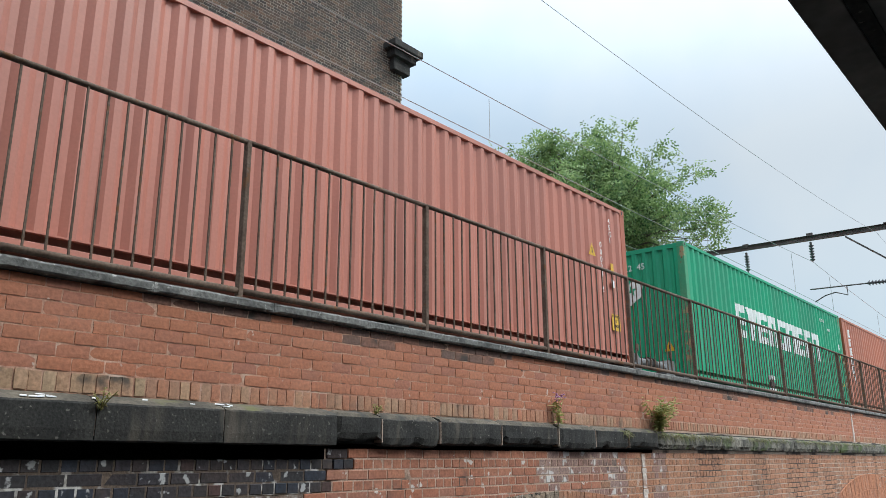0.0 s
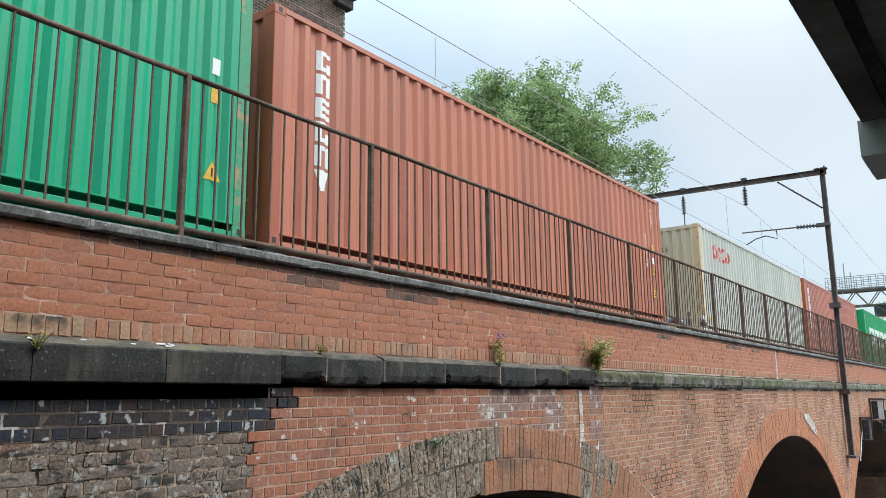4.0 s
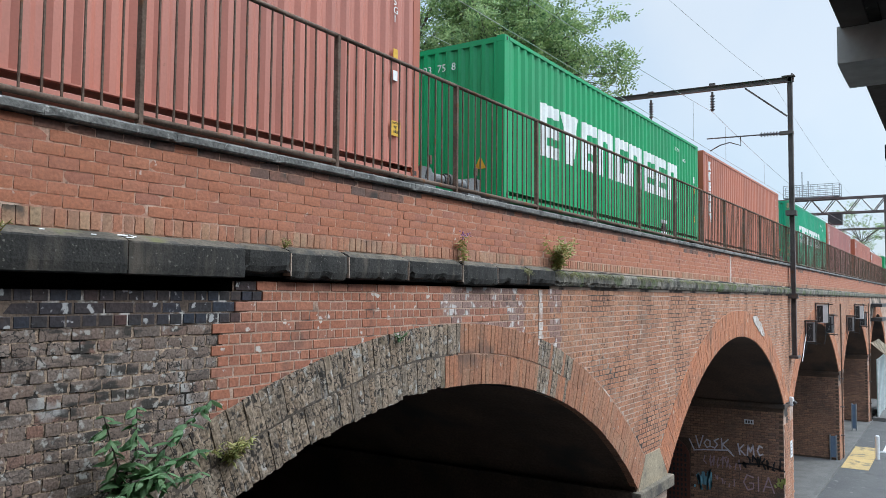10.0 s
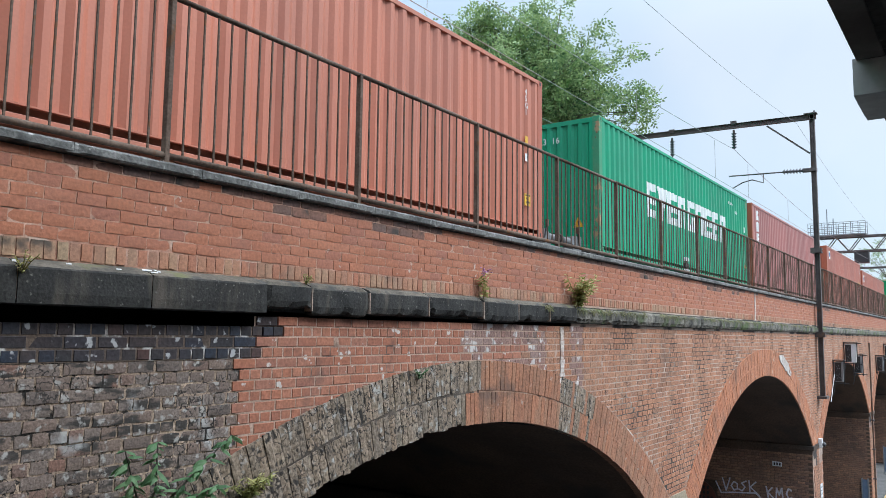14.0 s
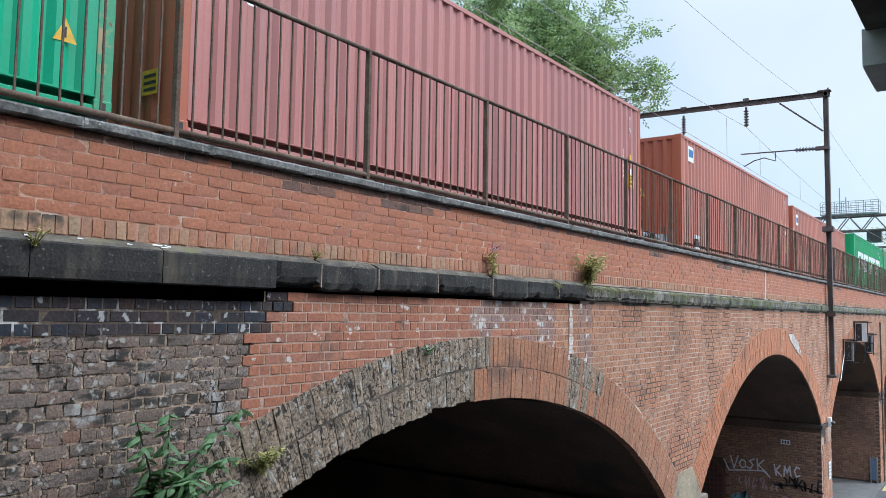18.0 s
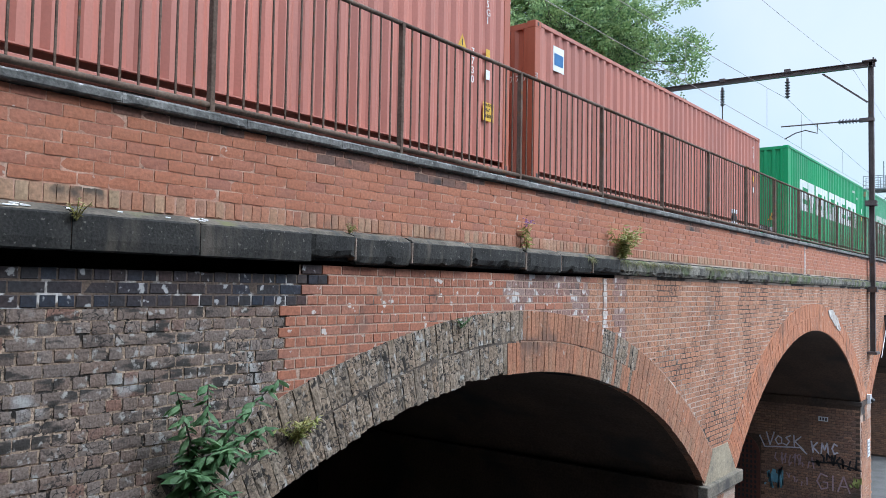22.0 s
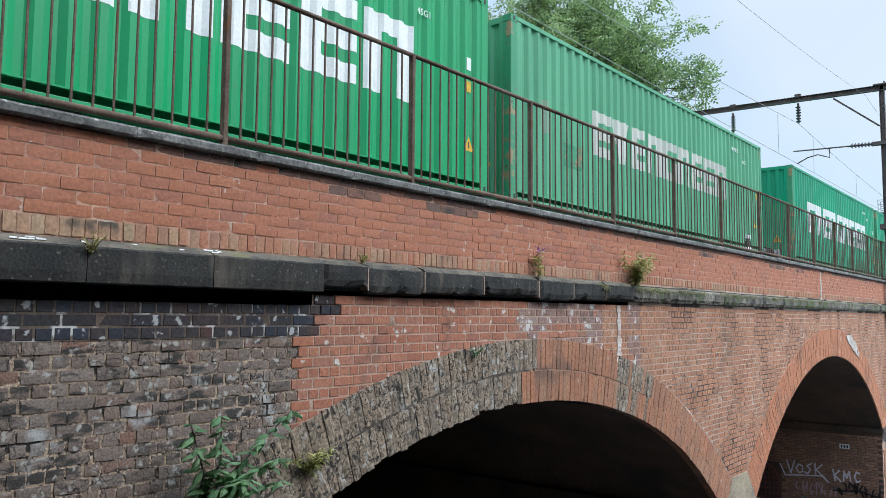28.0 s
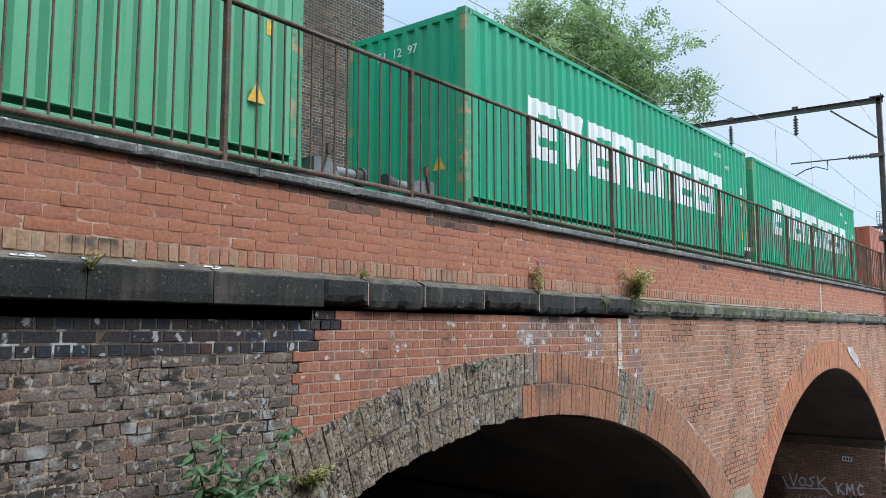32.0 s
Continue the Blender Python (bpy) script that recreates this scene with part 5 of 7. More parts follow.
FARX = MX + 50
messenger = catenary("messenger_wire", [((MX - 50, 2.3, 6.12), (MX, 2.23, 6.12), 0.66), ((MX, 2.23, 6.12), (FARX, 2.4, 6.12), 0.75)], 0.007, "thin sagging messenger wire over the tracks")
contact = catenary("contact_wire", [((MX - 50, 2.3, 4.86), (MX, 2.32, 4.86), 0.03), ((MX, 2.32, 4.86), (FARX, 2.4, 4.92), 0.03)], 0.007, "taut copper contact wire over the tracks")
for x in (MX - 34, MX - 25.5, MX - 17, MX - 8.5, MX - 2, MX + 2, MX + 8.5, MX + 17):
    t = ((x - MX + 50) / 50) if x < MX else (x - MX) / 50
    zt = 6.12 - (0.66 if x < MX else 0.75) * 4 * t * (1 - t)
    part("dropper", tube(bmesh.new(), (x, 2.3, 4.86), (x, 2.3, zt), 0.006, 4), WIRE, messenger)
catenary("feeder_wire", [((MX - 45, 0.3, 6.62), (MX, 0.32, 6.72), 1.0), ((MX, 0.32, 6.72), (MX + 45, 0.3, 6.5), 1.05)], 0.004, "thin feeder wire passing the mast head")
catenary("far_messenger_wire", [((MX - 50, 4.3, 6.0), (MX, 4.28, 5.35), 0.4), ((MX, 4.28, 5.35), (FARX, 4.3, 5.6), 0.3)], 0.006, "thin wire of the further track")


def gantry():
    gx = 62.0
    g = new("signal_gantry")
    tagged(g, "far lattice steel signal gantry with a caged walkway", "gantry")
    zb, zt = 6.15, 7.2
    y0, y1 = -0.35, 9.2
    bm = bmesh.new()
    for dx in (-0.4, 0.4):
        beam(bm, (gx + dx, y0, zb), (gx + dx, y1, zb), 0.11, 0.11)
        beam(bm, (gx + dx, y0, zt), (gx + dx, y1, zt), 0.11, 0.11)
    part("chord", bm, STEEL_DARK, g)
    n = 12
    for k in range(n):
        a, b = y0 + (y1 - y0) * k / n, y0 + (y1 - y0) * (k + 1) / n
        bm = bmesh.new()
        for dx in (-0.4, 0.4):
            beam(bm, (gx + dx, a, zb if k % 2 else zt), (gx + dx, b, zt if k % 2 else zb), 0.06, 0.06)
        beam(bm, (gx - 0.4, a, zt), (gx + 0.4, a, zt), 0.05, 0.05)
        part("lattice_bar", bm, STEEL_DARK, g)
    for y in (y0, y1):
        part("leg", beam(bmesh.new(), (gx, y, -2.0 if y < 1 else 0.4), (gx, y, zt), 0.3, 0.3), STEEL_DARK, g)
    cage = part("cage", boxm(gx - 0.5, gx + 0.5, 2.5, 6.2, zt + 0.12, zt + 0.2), GALV, g, "caged walkway of galvanised steel")
    for k in range(9):
        y = 2.5 + 3.7 * k / 8
        for dx in (-0.5, 0.5):
            part("cage_post", beam(bmesh.new(), (gx + dx, y, zt + 0.1), (gx + dx, y, zt + 1.05), 0.04, 0.04), GALV, cage)
    for z in (0.42, 0.72, 1.05):
        for dx in (-0.5, 0.5):
            part("cage_rail", beam(bmesh.new(), (gx + dx, 2.5, zt + z), (gx + dx, 6.2, zt + z), 0.035, 0.035), GALV, cage)
    part("signal_box", boxm(gx - 0.4, gx + 0.3, 2.4, 3.3, 5.3, 6.1, 0.03), BLACK, g, "black signal head")
    part("lower_beam", beam(bmesh.new(), (gx + 8, -0.3, 5.6), (gx + 8, 5.0, 5.6), 0.16, 0.16), STEEL_DARK, g)
    part("strut", beam(bmesh.new(), (gx + 8, 0.8, 5.5), (gx + 8, 2.0, 4.6), 0.07, 0.07), STEEL_DARK, g)
    for y, h in ((5.0, 2.1), (4.6, 1.4)):
        part("aerial", tube(bmesh.new(), (gx, y, zt), (gx, y, zt + h), 0.035, 6), GALV, g)


gantry()

# ---- the building behind the tracks ----
BY = 9.5


def building():
    xr, top = 14.72, 19.0
    core_mat = surface("sooty_mortar_wall", (0.52, 0.48, 0.42), (0.26, 0.235, 0.21), 0.97, scale=0.7, fine=40, grain=0.3, bump=0.3)
    h = new("mill_building")
    tagged(h, "tall soot-stained brick mill building behind the railway", "building")
    wins = []
    for wx in (4.70, 6.86, -0.6, -3.0, -6.0):
        for zb, zt in ((3.0, 6.05), (7.35, 10.1), (11.6, 14.3)):
            wins.append((wx, wx + 1.2, zb, zt))
    # the front wall in strips, with the window openings left through it
    bm = bmesh.new()
    xs = sorted({-9.0, xr, *[w[0] for w in wins], *[w[1] for w in wins]})
    for a, b in zip(xs, xs[1:]):
        col = sorted([(w[2], w[3]) for w in wins if w[0] <= a + 1e-6 and w[1] >= b - 1e-6])
        z = -6.85
        for lo, hi in col + [(top, top)]:
            if lo > z:
                box(bm, a, b, BY + 0.01, BY + 0.45, z, lo)
            z = hi
    part("wall", bm, core_mat, h)
    part("side_wall", boxm(xr - 0.45, xr, BY + 0.451, BY + 10, -6.85, top), SOOT[1], h)
    part("rear_block", boxm(-9.0, xr - 0.451, BY + 2.5, BY + 10, -6.85, top), DEEP_SHADE, h)
    part("roof", boxm(-9.2, xr + 0.15, BY - 0.1, BY + 10.2, top, top + 0.3), STEEL_DARK, h)
    pile = Pile()
    z, row = 0.6, 0
    while z < 14.6:
        x = 4.2 + (0.12 if row % 2 else 0)
        while x < xr - 0.05:
            w = HEAD if row % 4 == 1 else STRETCH
            w = min(w, xr - x)
            c = x + w / 2
            a, b = x, x + w
            for wx0, wx1, z0, z1 in wins:
                if z0 - 0.03 < z < z1 + 0.03:
                    if a < wx0 < b:
                        b = wx0
                    elif a < wx1 < b:
                        a = wx1
                    elif wx0 <= a and b <= wx1:
                        b = a
            if b - a > 0.02:
                v, f = brick_geo(b - a - 0.006, 0.060, 0.03, 0.003)
                pile.add(v, f[:5], Matrix.Translation(((a + b) / 2, BY + rng.uniform(-.006, .003), z)), 0)
            x += w + JOINT
        z += COURSE
        row += 1
    pile.done("bricks", [MILL[1]], h, "soot-stained yellow and brown bricks")
    blue = plain("blue_window_frame", (0.16, 0.24, 0.34), 0.5)
    for wx0, wx1, z0, z1 in wins:
        w = part("window", boxm(wx0 + 0.05, wx1 - 0.05, BY + 0.25, BY + 0.27, z0 + 0.05, z1 - 0.05), GLASS, h)
        bm = bmesh.new()
        for a, b in ((wx0, wx0 + 0.07), (wx1 - 0.07, wx1), ((wx0 + wx1) / 2 - 0.03, (wx0 + wx1) / 2 + 0.03)):
            box(bm, a, b, BY + 0.2, BY + 0.30, z0, z1)
        for z in (z0, z0 + (z1 - z0) * 0.62, z1 - 0.07):
            box(bm, wx0 + 0.07, wx1 - 0.07, BY + 0.205, BY + 0.295, z, z + 0.07)
        part("frame", bm, blue, w, "slate-blue window frame")
        part("sill", boxm(wx0 - 0.1, wx1 + 0.1, BY - 0.05, BY + 0.25, z0 - 0.14, z0 - 0.002, 0.01), STONE_DARK, w)
        for k in range(14):
            a = (k - 6.5) * 0.045
            m = pose((wx0 + wx1) / 2 + 2.0 * math.sin(a), BY - 0.012, z1 - 1.95 + 2.0 * math.cos(a) + 0.1, 0, math.degrees(a), 0)
            v, f = brick_geo(0.082, 0.22, 0.05, 0.004)
            me = bpy.data.meshes.new("lintel_brick")
            me.from_pydata(v, [], f)
            me.materials.append(SOOT[0])
            share("lintel_brick", me, w, m)
    # corner cornice block and pipes
    part("cornice", box(box(boxm(xr - 0.75, xr + 0.42, BY - 0.45, BY + 0.3, 11.15, 11.36, 0.03), xr - 0.6, xr + 0.28, BY - 0.3, BY + 0.2, 10.95, 11.15, 0.02), xr - 0.5, xr + 0.15, BY - 0.18, BY + 0.1, 10.6, 10.95, 0.02), STONE_DARK, h, "black moulded stone cornice block")
    for px in (6.22, 6.48):
        p = part("downpipe", tube(bmesh.new(), (px, BY - 0.09, 0.6), (px, BY - 0.09, 15.0), 0.06 if px < 6.3 else 0.04, 8), BLACK, h)
        for z in (2.5, 4.6, 6.7, 8.8):
            part("collar", tube(bmesh.new(), (px, BY - 0.09, z), (px, BY - 0.09, z + 0.12), 0.085, 8), BLACK, p)
    part("pale_pipe", tube(bmesh.new(), (6.98 - 0.3, BY - 0.06, 4.2), (6.98 - 0.3, BY - 0.06, 6.0), 0.03, 6), GALV, h)


building()

# ---- structure over the camera ----


def overhead_deck():
    """A low concrete deck over the viewer's landing, with a crossbeam and a brick pillar."""
    ye, zs = -4.164, 0.649
    d = new("concrete_deck")
    tagged(d, "grey concrete deck overhead with a painted crossbeam", "bridge deck", kind="structure")
    # Only the low edge is seen; the mass above and behind blocks light.
    part("slab", boxm(-3.4, 3.9, -12.0, ye, zs, 4.5, 0.006), SOFFIT, d)
    part("edge_strip", boxm(-3.4, 3.9, ye - 0.060, ye - 0.002, zs - 0.007, zs - 0.0005, 0.002), SOFFIT, d)
    part("drip_groove", boxm(-3.4, 3.9, ye - 0.085, ye - 0.0605, zs - 0.004, zs - 0.0005), STONE_DARK, d)
    part("crossbeam", stone(bmesh.new(), 1.97, 2.215, ye - 0.72, ye + 0.006, 0.558, zs - 0.0005, 0.0012, seed=77), CONCRETE, d, "white-painted concrete crossbeam")
    for x, z in ((2.05, 0.618), (2.14, 0.60), (2.11, 0.632)):
        part("blow_hole", boxm(x - 0.0015, x + 0.0015, ye + 0.004, ye + 0.0072, z - 0.0015, z + 0.0015), BLACK, d)
    p = new("brick_pillar")
    tagged(p, "soot-black rough brick pillar under the deck", "pier", kind="structure")
    part("core", boxm(3.275, 3.70, -5.2, ye - 0.012, -1.65, zs - 0.008), DARK_BLOCK, p)
    z, row = -1.65, 0
    while z < zs - 0.08:
        y = ye + 0.002 - rng.uniform(0, 0.006)
        part("brick", stone(bmesh.new(), 3.247, 3.43, y - 0.14, y, z + 0.002, z + 0.073, 0.006, seed=300 + row), DARK_BLOCK, p)
        z += 0.075
        row += 1
    part("pipe", tube(bmesh.new(), (3.205, ye - 0.029, -1.65), (3.205, ye - 0.029, zs - 0.01), 0.008, 8), IMPOST, p, "pale brown conduit")


overhead_deck()
# Three unseen walls added to keep light off the viaduct and street.
tagged(mesh_ob("wall_west", boxm(-3.4, -3.0, -7.4, -0.25, GROUND, 9.5), DARK_BLOCK), "unseen dark wall added to shade the near end of the viaduct", "wall", kind="structure")
tagged(mesh_ob("wall_south", boxm(-2.99, 3.9, -7.4, -7.01, GROUND, 0.648), DARK_BLOCK), "unseen dark wall added behind the viewer to hold back light", "wall", kind="structure")
tagged(mesh_ob("wall_street", boxm(3.95, 13.0, -12.0, -7.01, GROUND, 4.5), DARK_BLOCK), "unseen dark wall added across the street to shade it", "wall", kind="structure")
tagged(mesh_ob("platform", boxm(-2.99, 4.5, -6.99, -3.95, GROUND, -1.65), PAVING), "plain concrete platform under the viewer", "platform", kind="structure")

# ---- vegetation ----


def leaf_mat(name, a, b, c):
    m = surface(name, a, c, rough=0.6, ramp=[a, b, c, b], rand="island", scale=1.5, fine=20, grain=0.2, bump=0)
    nt = m.node_tree
    bs = nt.nodes["Principled BSDF"]
    tr, mx = nt.nodes.new("ShaderNodeBsdfTranslucent"), nt.nodes.new("ShaderNodeMixShader")
    nt.links.new(bs.inputs["Base Color"].links[0].from_socket, tr.inputs["Color"])
    mx.inputs[0].default_value = 0.4
    out = nt.nodes["Material Output"]
    nt.links.new(bs.outputs[0], mx.inputs[1])
    nt.links.new(tr.outputs[0], mx.inputs[2])
    nt.links.new(mx.outputs[0], out.inputs["Surface"])
    return m


LEAF_TREE = leaf_mat("tree_leaf", (0.042, 0.104, 0.044), (0.16, 0.28, 0.105), (0.43, 0.55, 0.23))
LEAF_BUD = leaf_mat("buddleia_leaf", (0.055, 0.135, 0.055), (0.10, 0.22, 0.085), (0.20, 0.33, 0.16))
LEAF_MOSS = leaf_mat("dry_moss", (0.09, 0.105, 0.04), (0.18, 0.185, 0.07), (0.28, 0.26, 0.12))
FLOWER = plain("purple_petals", (0.52, 0.27, 0.50), 0.6)
LEAF_YELLOW = leaf_mat("yellowing_leaf", (0.22, 0.28, 0.08), (0.40, 0.42, 0.14), (0.52, 0.44, 0.20))
BARK = surface("bark", (0.10, 0.085, 0.07), (0.15, 0.13, 0.11), 0.95, scale=5, fine=30, grain=0.4, bump=0.8, dist=0.01, stretch=(1, 1, 0.3))


def leaf_geo(l, w, fold=0.25):
    v = [(0, 0, 0), (w / 2, l * 0.4, -fold * w), (0, l, -0.15 * l), (-w / 2, l * 0.4, -fold * w), (0, l * 0.42, 0)]
    return v, [(0, 1, 4), (1, 2, 4), (2, 3, 4), (3, 0, 4)]


def broad_leaf(l, w):
    """A lance-shaped leaf with a folded middle and a drooping tip."""
    edge = ((0.30, 0.22), (0.50, 0.45), (0.36, 0.72))
    v = [(0, 0, 0), (0, l * 0.35, 0.02 * l), (0, l * 0.7, -0.04 * l), (0, l, -0.22 * l)]
    for side in (1, -1):
        v += [(side * a * w, b * l, -0.18 * w - 0.10 * l * b * b) for a, b in edge]
    f = []
    for o in (4, 7):
        f += [(0, o, 1), (o, o + 1, 1), (o + 1, 2, 1), (o + 1, o + 2, 2), (o + 2, 3, 2)]
    return v, f


def tree(name, x, y, base, zc, rx, rz, clumps, per, seed, label):
    """Tapered trunk and limbs; the crown is sprays of leaflets round the limb ends."""
    r = random.Random(seed)
    t = new(name)
    t.matrix_basis = pose(x, y, base)
    tagged(t, label, "tree")
    zc -= base
    bm = bmesh.new()
    polytube_taper(bm, [(0, 0, 0), (0.2, 0.1, zc * 0.4), (0.1, -0.1, zc - rz * 0.5)], 0.36, 0.2)
    part("trunk", bm, BARK, t)
    ends = []
    limbs = bmesh.new()
    lobes = []
    while len(lobes) < 34:
        p = Vector((r.uniform(-1, 1), r.uniform(-1, 1), r.uniform(-0.8, 1)))
        if 0.2 < p.length < 0.94 and all((p - q).length > 0.34 for q in lobes[-12:]):
            lobes.append(p)
    for k in range(clumps):
        p = lobes[k % len(lobes)] + Vector((r.gauss(0, 0.15), r.gauss(0, 0.15), r.gauss(0, 0.13)))
        if r.random() < 0.06:
            p *= 1.12
        e = Vector((p.x * rx, p.y * rx, zc + p.z * rz))
        ends.append(e)
        s = Vector((0.1, -0.1, zc - rz * (0.6 - 0.25 * r.random())))
        mid = s.lerp(e, 0.55) + Vector((r.uniform(-.3, .3), r.uniform(-.3, .3), 0.35))
        polytube_taper(limbs, [s, mid, e], 0.06 if k % 6 == 0 else 0.022, 0.008)
    part("branchwork", limbs, BARK, t)["kind"] = "stuff"
    pile = Pile()
    v, f = leaf_geo(0.15, 0.085)
    for e in ends:
        for _ in range(per):
            d = Vector((r.gauss(0, 0.30), r.gauss(0, 0.30), r.gauss(0, 0.20)))
            c = e + d
            base_rot = pose(0, 0, 0, r.uniform(-75, 45), r.uniform(-60, 60), r.uniform(0, 360))
            m = Matrix.Translation(c) @ base_rot
            # a spray: one stalk with paired leaflets
            for q in range(5):
                side = -1 if q % 2 else 1
                mm = m @ Matrix.Translation((0, 0.07 * q, 0)) @ pose(0, 0, 0, 0, 0, side * 58 if q < 4 else 0)
                pile.add(v, f, mm, 0)
    pile.done("crown", [LEAF_TREE], t, "loose crown of small feathery green leaves")


def polytube_taper(bm, pts, r0, r1):
    n = len(pts) - 1
    for i in range(n):
        tube(bm, pts[i], pts[i + 1], r0 + (r1 - r0) * i / n, 6, r0 + (r1 - r0) * (i + 1) / n, caps=False)
    return bm


tree("tree", 27.75, 10.75, GROUND, 9.9, 4.15, 2.95, 430, 26, 3, "broad leafy green ash tree behind the railway")
tree("tree", 26.8, 15.0, GROUND, 11.5, 2.8, 2.2, 46, 14, 8, "leafy green tree further behind the railway")
tree("tree", 130.0, 7.5, GROUND, 10.0, 5.5, 4.0, 60, 22, 12, "distant leafy tree beside the line")


def buddleia():
    r = random.Random(7)
    b = new("buddleia_bush")
    b.matrix_basis = pose(2.98, -0.02, -1.25)
    tagged(b, "green buddleia growing out of the grey brick wall", "shrub")
    stems = [((0.0, 0, 0), (-0.06, -0.14, 0.25), (-0.20, -0.20, 0.56)), ((0, 0, 0), (0.05, -0.16, 0.3), (-0.02, -0.25, 0.60)), ((0, 0, 0), (0.22, -0.16, 0.28), (0.58, -0.2, 0.58)),
             ((0, 0, 0), (0.12, -0.2, 0.16), (0.40, -0.3, 0.30)), ((0, 0, 0), (-0.08, -0.2, 0.05), (-0.2, -0.3, 0.12)), ((0, 0, 0), (0.05, -0.22, -0.02), (0.12, -0.35, -0.12)), ((0, 0, 0), (0.0, -0.2, 0.15), (0.15, -0.33, 0.2)),
             ((0, 0, 0), (-0.05, -0.16, -0.1), (-0.16, -0.25, -0.28)), ((0, 0, 0), (0.15, -0.2, 0.1), (0.45, -0.27, 0.14))]
    pile = Pile()
    for i, st in enumerate(stems):
        part("stem", polytube_taper(bmesh.new(), st, 0.010, 0.004), BARK, b)
        for k in range(16):
            t = 0.15 + 0.85 * k / 15
            p = Vector(st[0]).lerp(Vector(st[1]), min(1, t * 2)) if t < 0.5 else Vector(st[1]).lerp(Vector(st[2]), t * 2 - 1)
            ln = r.uniform(0.09, 0.17) * (1.2 - 0.5 * t)
            v, f = broad_leaf(ln, ln * 0.46)
            for side in (-1, 1):
                pile.add(v, f, Matrix.Translation(p) @ pose(0, 0, 0, r.uniform(-45, 15), r.uniform(-30, 30), side * r.uniform(40, 120) + r.uniform(-30, 30) + 180 * (r.random() < 0.6)), 0)
    pile.done("leaves", [LEAF_BUD], b)


buddleia()


def weed(name, x, y, z, h, n, mat, seed, label, cat, flower=False, spread=0.5, ln=(0.05, 0.11), fat=0.34):
    r = random.Random(seed)
    w = new(name)
    w.matrix_basis = pose(x, y, z)
    tagged(w, label, cat)
    pile = Pile()
    for k in range(n):
        ang, lean = r.uniform(0, 6.28), r.uniform(0.1, spread)
        tip = Vector((math.cos(ang) * lean * h, -abs(math.sin(ang)) * lean * h * 0.8, h * r.uniform(0.55, 1.0)))
        part("stem", polytube_taper(bmesh.new(), [(0, 0, 0), tip * 0.5 + Vector((0, 0, h * 0.08)), tip], 0.004, 0.002), mat, w)
        for q in range(9):
            t = 0.12 + 0.85 * q / 8
            l = r.uniform(*ln)
            v, f = leaf_geo(l, l * fat)
            pile.add(v, f, Matrix.Translation(tip * t + Vector((0, 0, h * 0.08 * 4 * t * (1 - t)))) @ pose(0, 0, 0, r.uniform(-40, 40), r.uniform(-30, 30), r.uniform(0, 360)), 0)
        if flower:
            fl = bmesh.new()
            for q in range(6):
                c = tip + Vector((r.uniform(-.025, .025), r.uniform(-.02, .02), 0.01 + q * 0.008))
                bmesh.ops.create_icosphere(fl, subdivisions=1, radius=0.010, matrix=Matrix.Translation(c) @ Matrix.Diagonal((1.2, 1.2, 0.6, 1)))
            part("flower_spike", fl, FLOWER, w, "purple flower spike")
    pile.done("leaves", [mat], w)


weed("willowherb", 6.98, -0.05, STR_T - 0.01, 0.30, 4, LEAF_YELLOW, 1, "purple-flowered willowherb rooted on the stone ledge", "wild flower", True, 0.25)
weed("ragwort_clump", 9.28, -0.05, STR_T - 0.01, 0.42, 30, LEAF_YELLOW, 2, "yellow-green bushy weed rooted on the stone ledge", "weed", spread=0.95, fat=0.5)
weed("fern", 2.17, -0.12, STR_T - 0.07, 0.13, 6, LEAF_YELLOW, 3, "small green fern on the dark stone ledge", "fern", spread=1.1, ln=(0.02, 0.04))
weed("weed_tuft", 4.38, -0.05, STR_T, 0.09, 6, LEAF_YELLOW, 4, "small weed tuft on the stone ledge", "weed", spread=1.0, ln=(0.02, 0.04))
weed("weed_clump", 3.92, -0.02, -1.17, 0.2, 18, LEAF_YELLOW, 5, "yellowing weed clump growing from the arch ring", "weed", spread=1.1, ln=(0.04, 0.08))
weed("weed_tuft", 5.9, -0.03, -0.40, 0.1, 7, LEAF_BUD, 6, "green tuft growing at the top of the arch ring", "weed", spread=1.2, ln=(0.02, 0.045))


def ledge_moss():
    """Dry moss and grass that hangs over the edge of the stone ledge."""
    r = random.Random(17)
    pile = Pile()
    for k in range(1500):
        x = 8.3 + 17 * r.random() ** 1.4
        if noise.noise(Vector((x * 1.3, 9.0, 0))) < -0.12:
            continue
        l = r.uniform(0.03, 0.11) * (1.2 - 0.5 * (x - 8.3) / 17)
        v = [(-0.004, 0, 0), (0.004, 0, 0), (0.003, -l * 0.35, -l * 0.35), (-0.003, -l * 0.35, -l * 0.35), (0, -l * 0.42, -l)]
        pile.add(v, [(0, 1, 2, 3), (3, 2, 4)], pose(x, -0.075, STR_T - 0.03 + r.uniform(-0.02, 0.02), r.uniform(-25, 10), r.uniform(-30, 30), r.uniform(-50, 50)), 0)
    g = tagged(new("ledge_moss"), "dry moss and grass hanging over the stone ledge", "moss", kind="stuff")
    pile.done("strands", [LEAF_MOSS], g)


ledge_moss()


def track_box():
    b = new("lineside_box")
    b.matrix_basis = pose(15.4, 0.5, 0.765) @ Matrix.Diagonal((0.75, 0.75, 0.9, 1))
    tagged(b, "small black and white lineside equipment on a stake behind the railing", "equipment")
    part("stake", boxm(-0.03, 0.03, -0.03, 0.03, 0, 0.9), STEEL_DARK, b)
    for k in range(3):
        part("panel", boxm(-0.14, 0.14, -0.05, 0.02, 0.55 + k * 0.13, 0.63 + k * 0.13, 0.006), BLACK if k % 2 else WHITE_PAINT, b)


track_box()


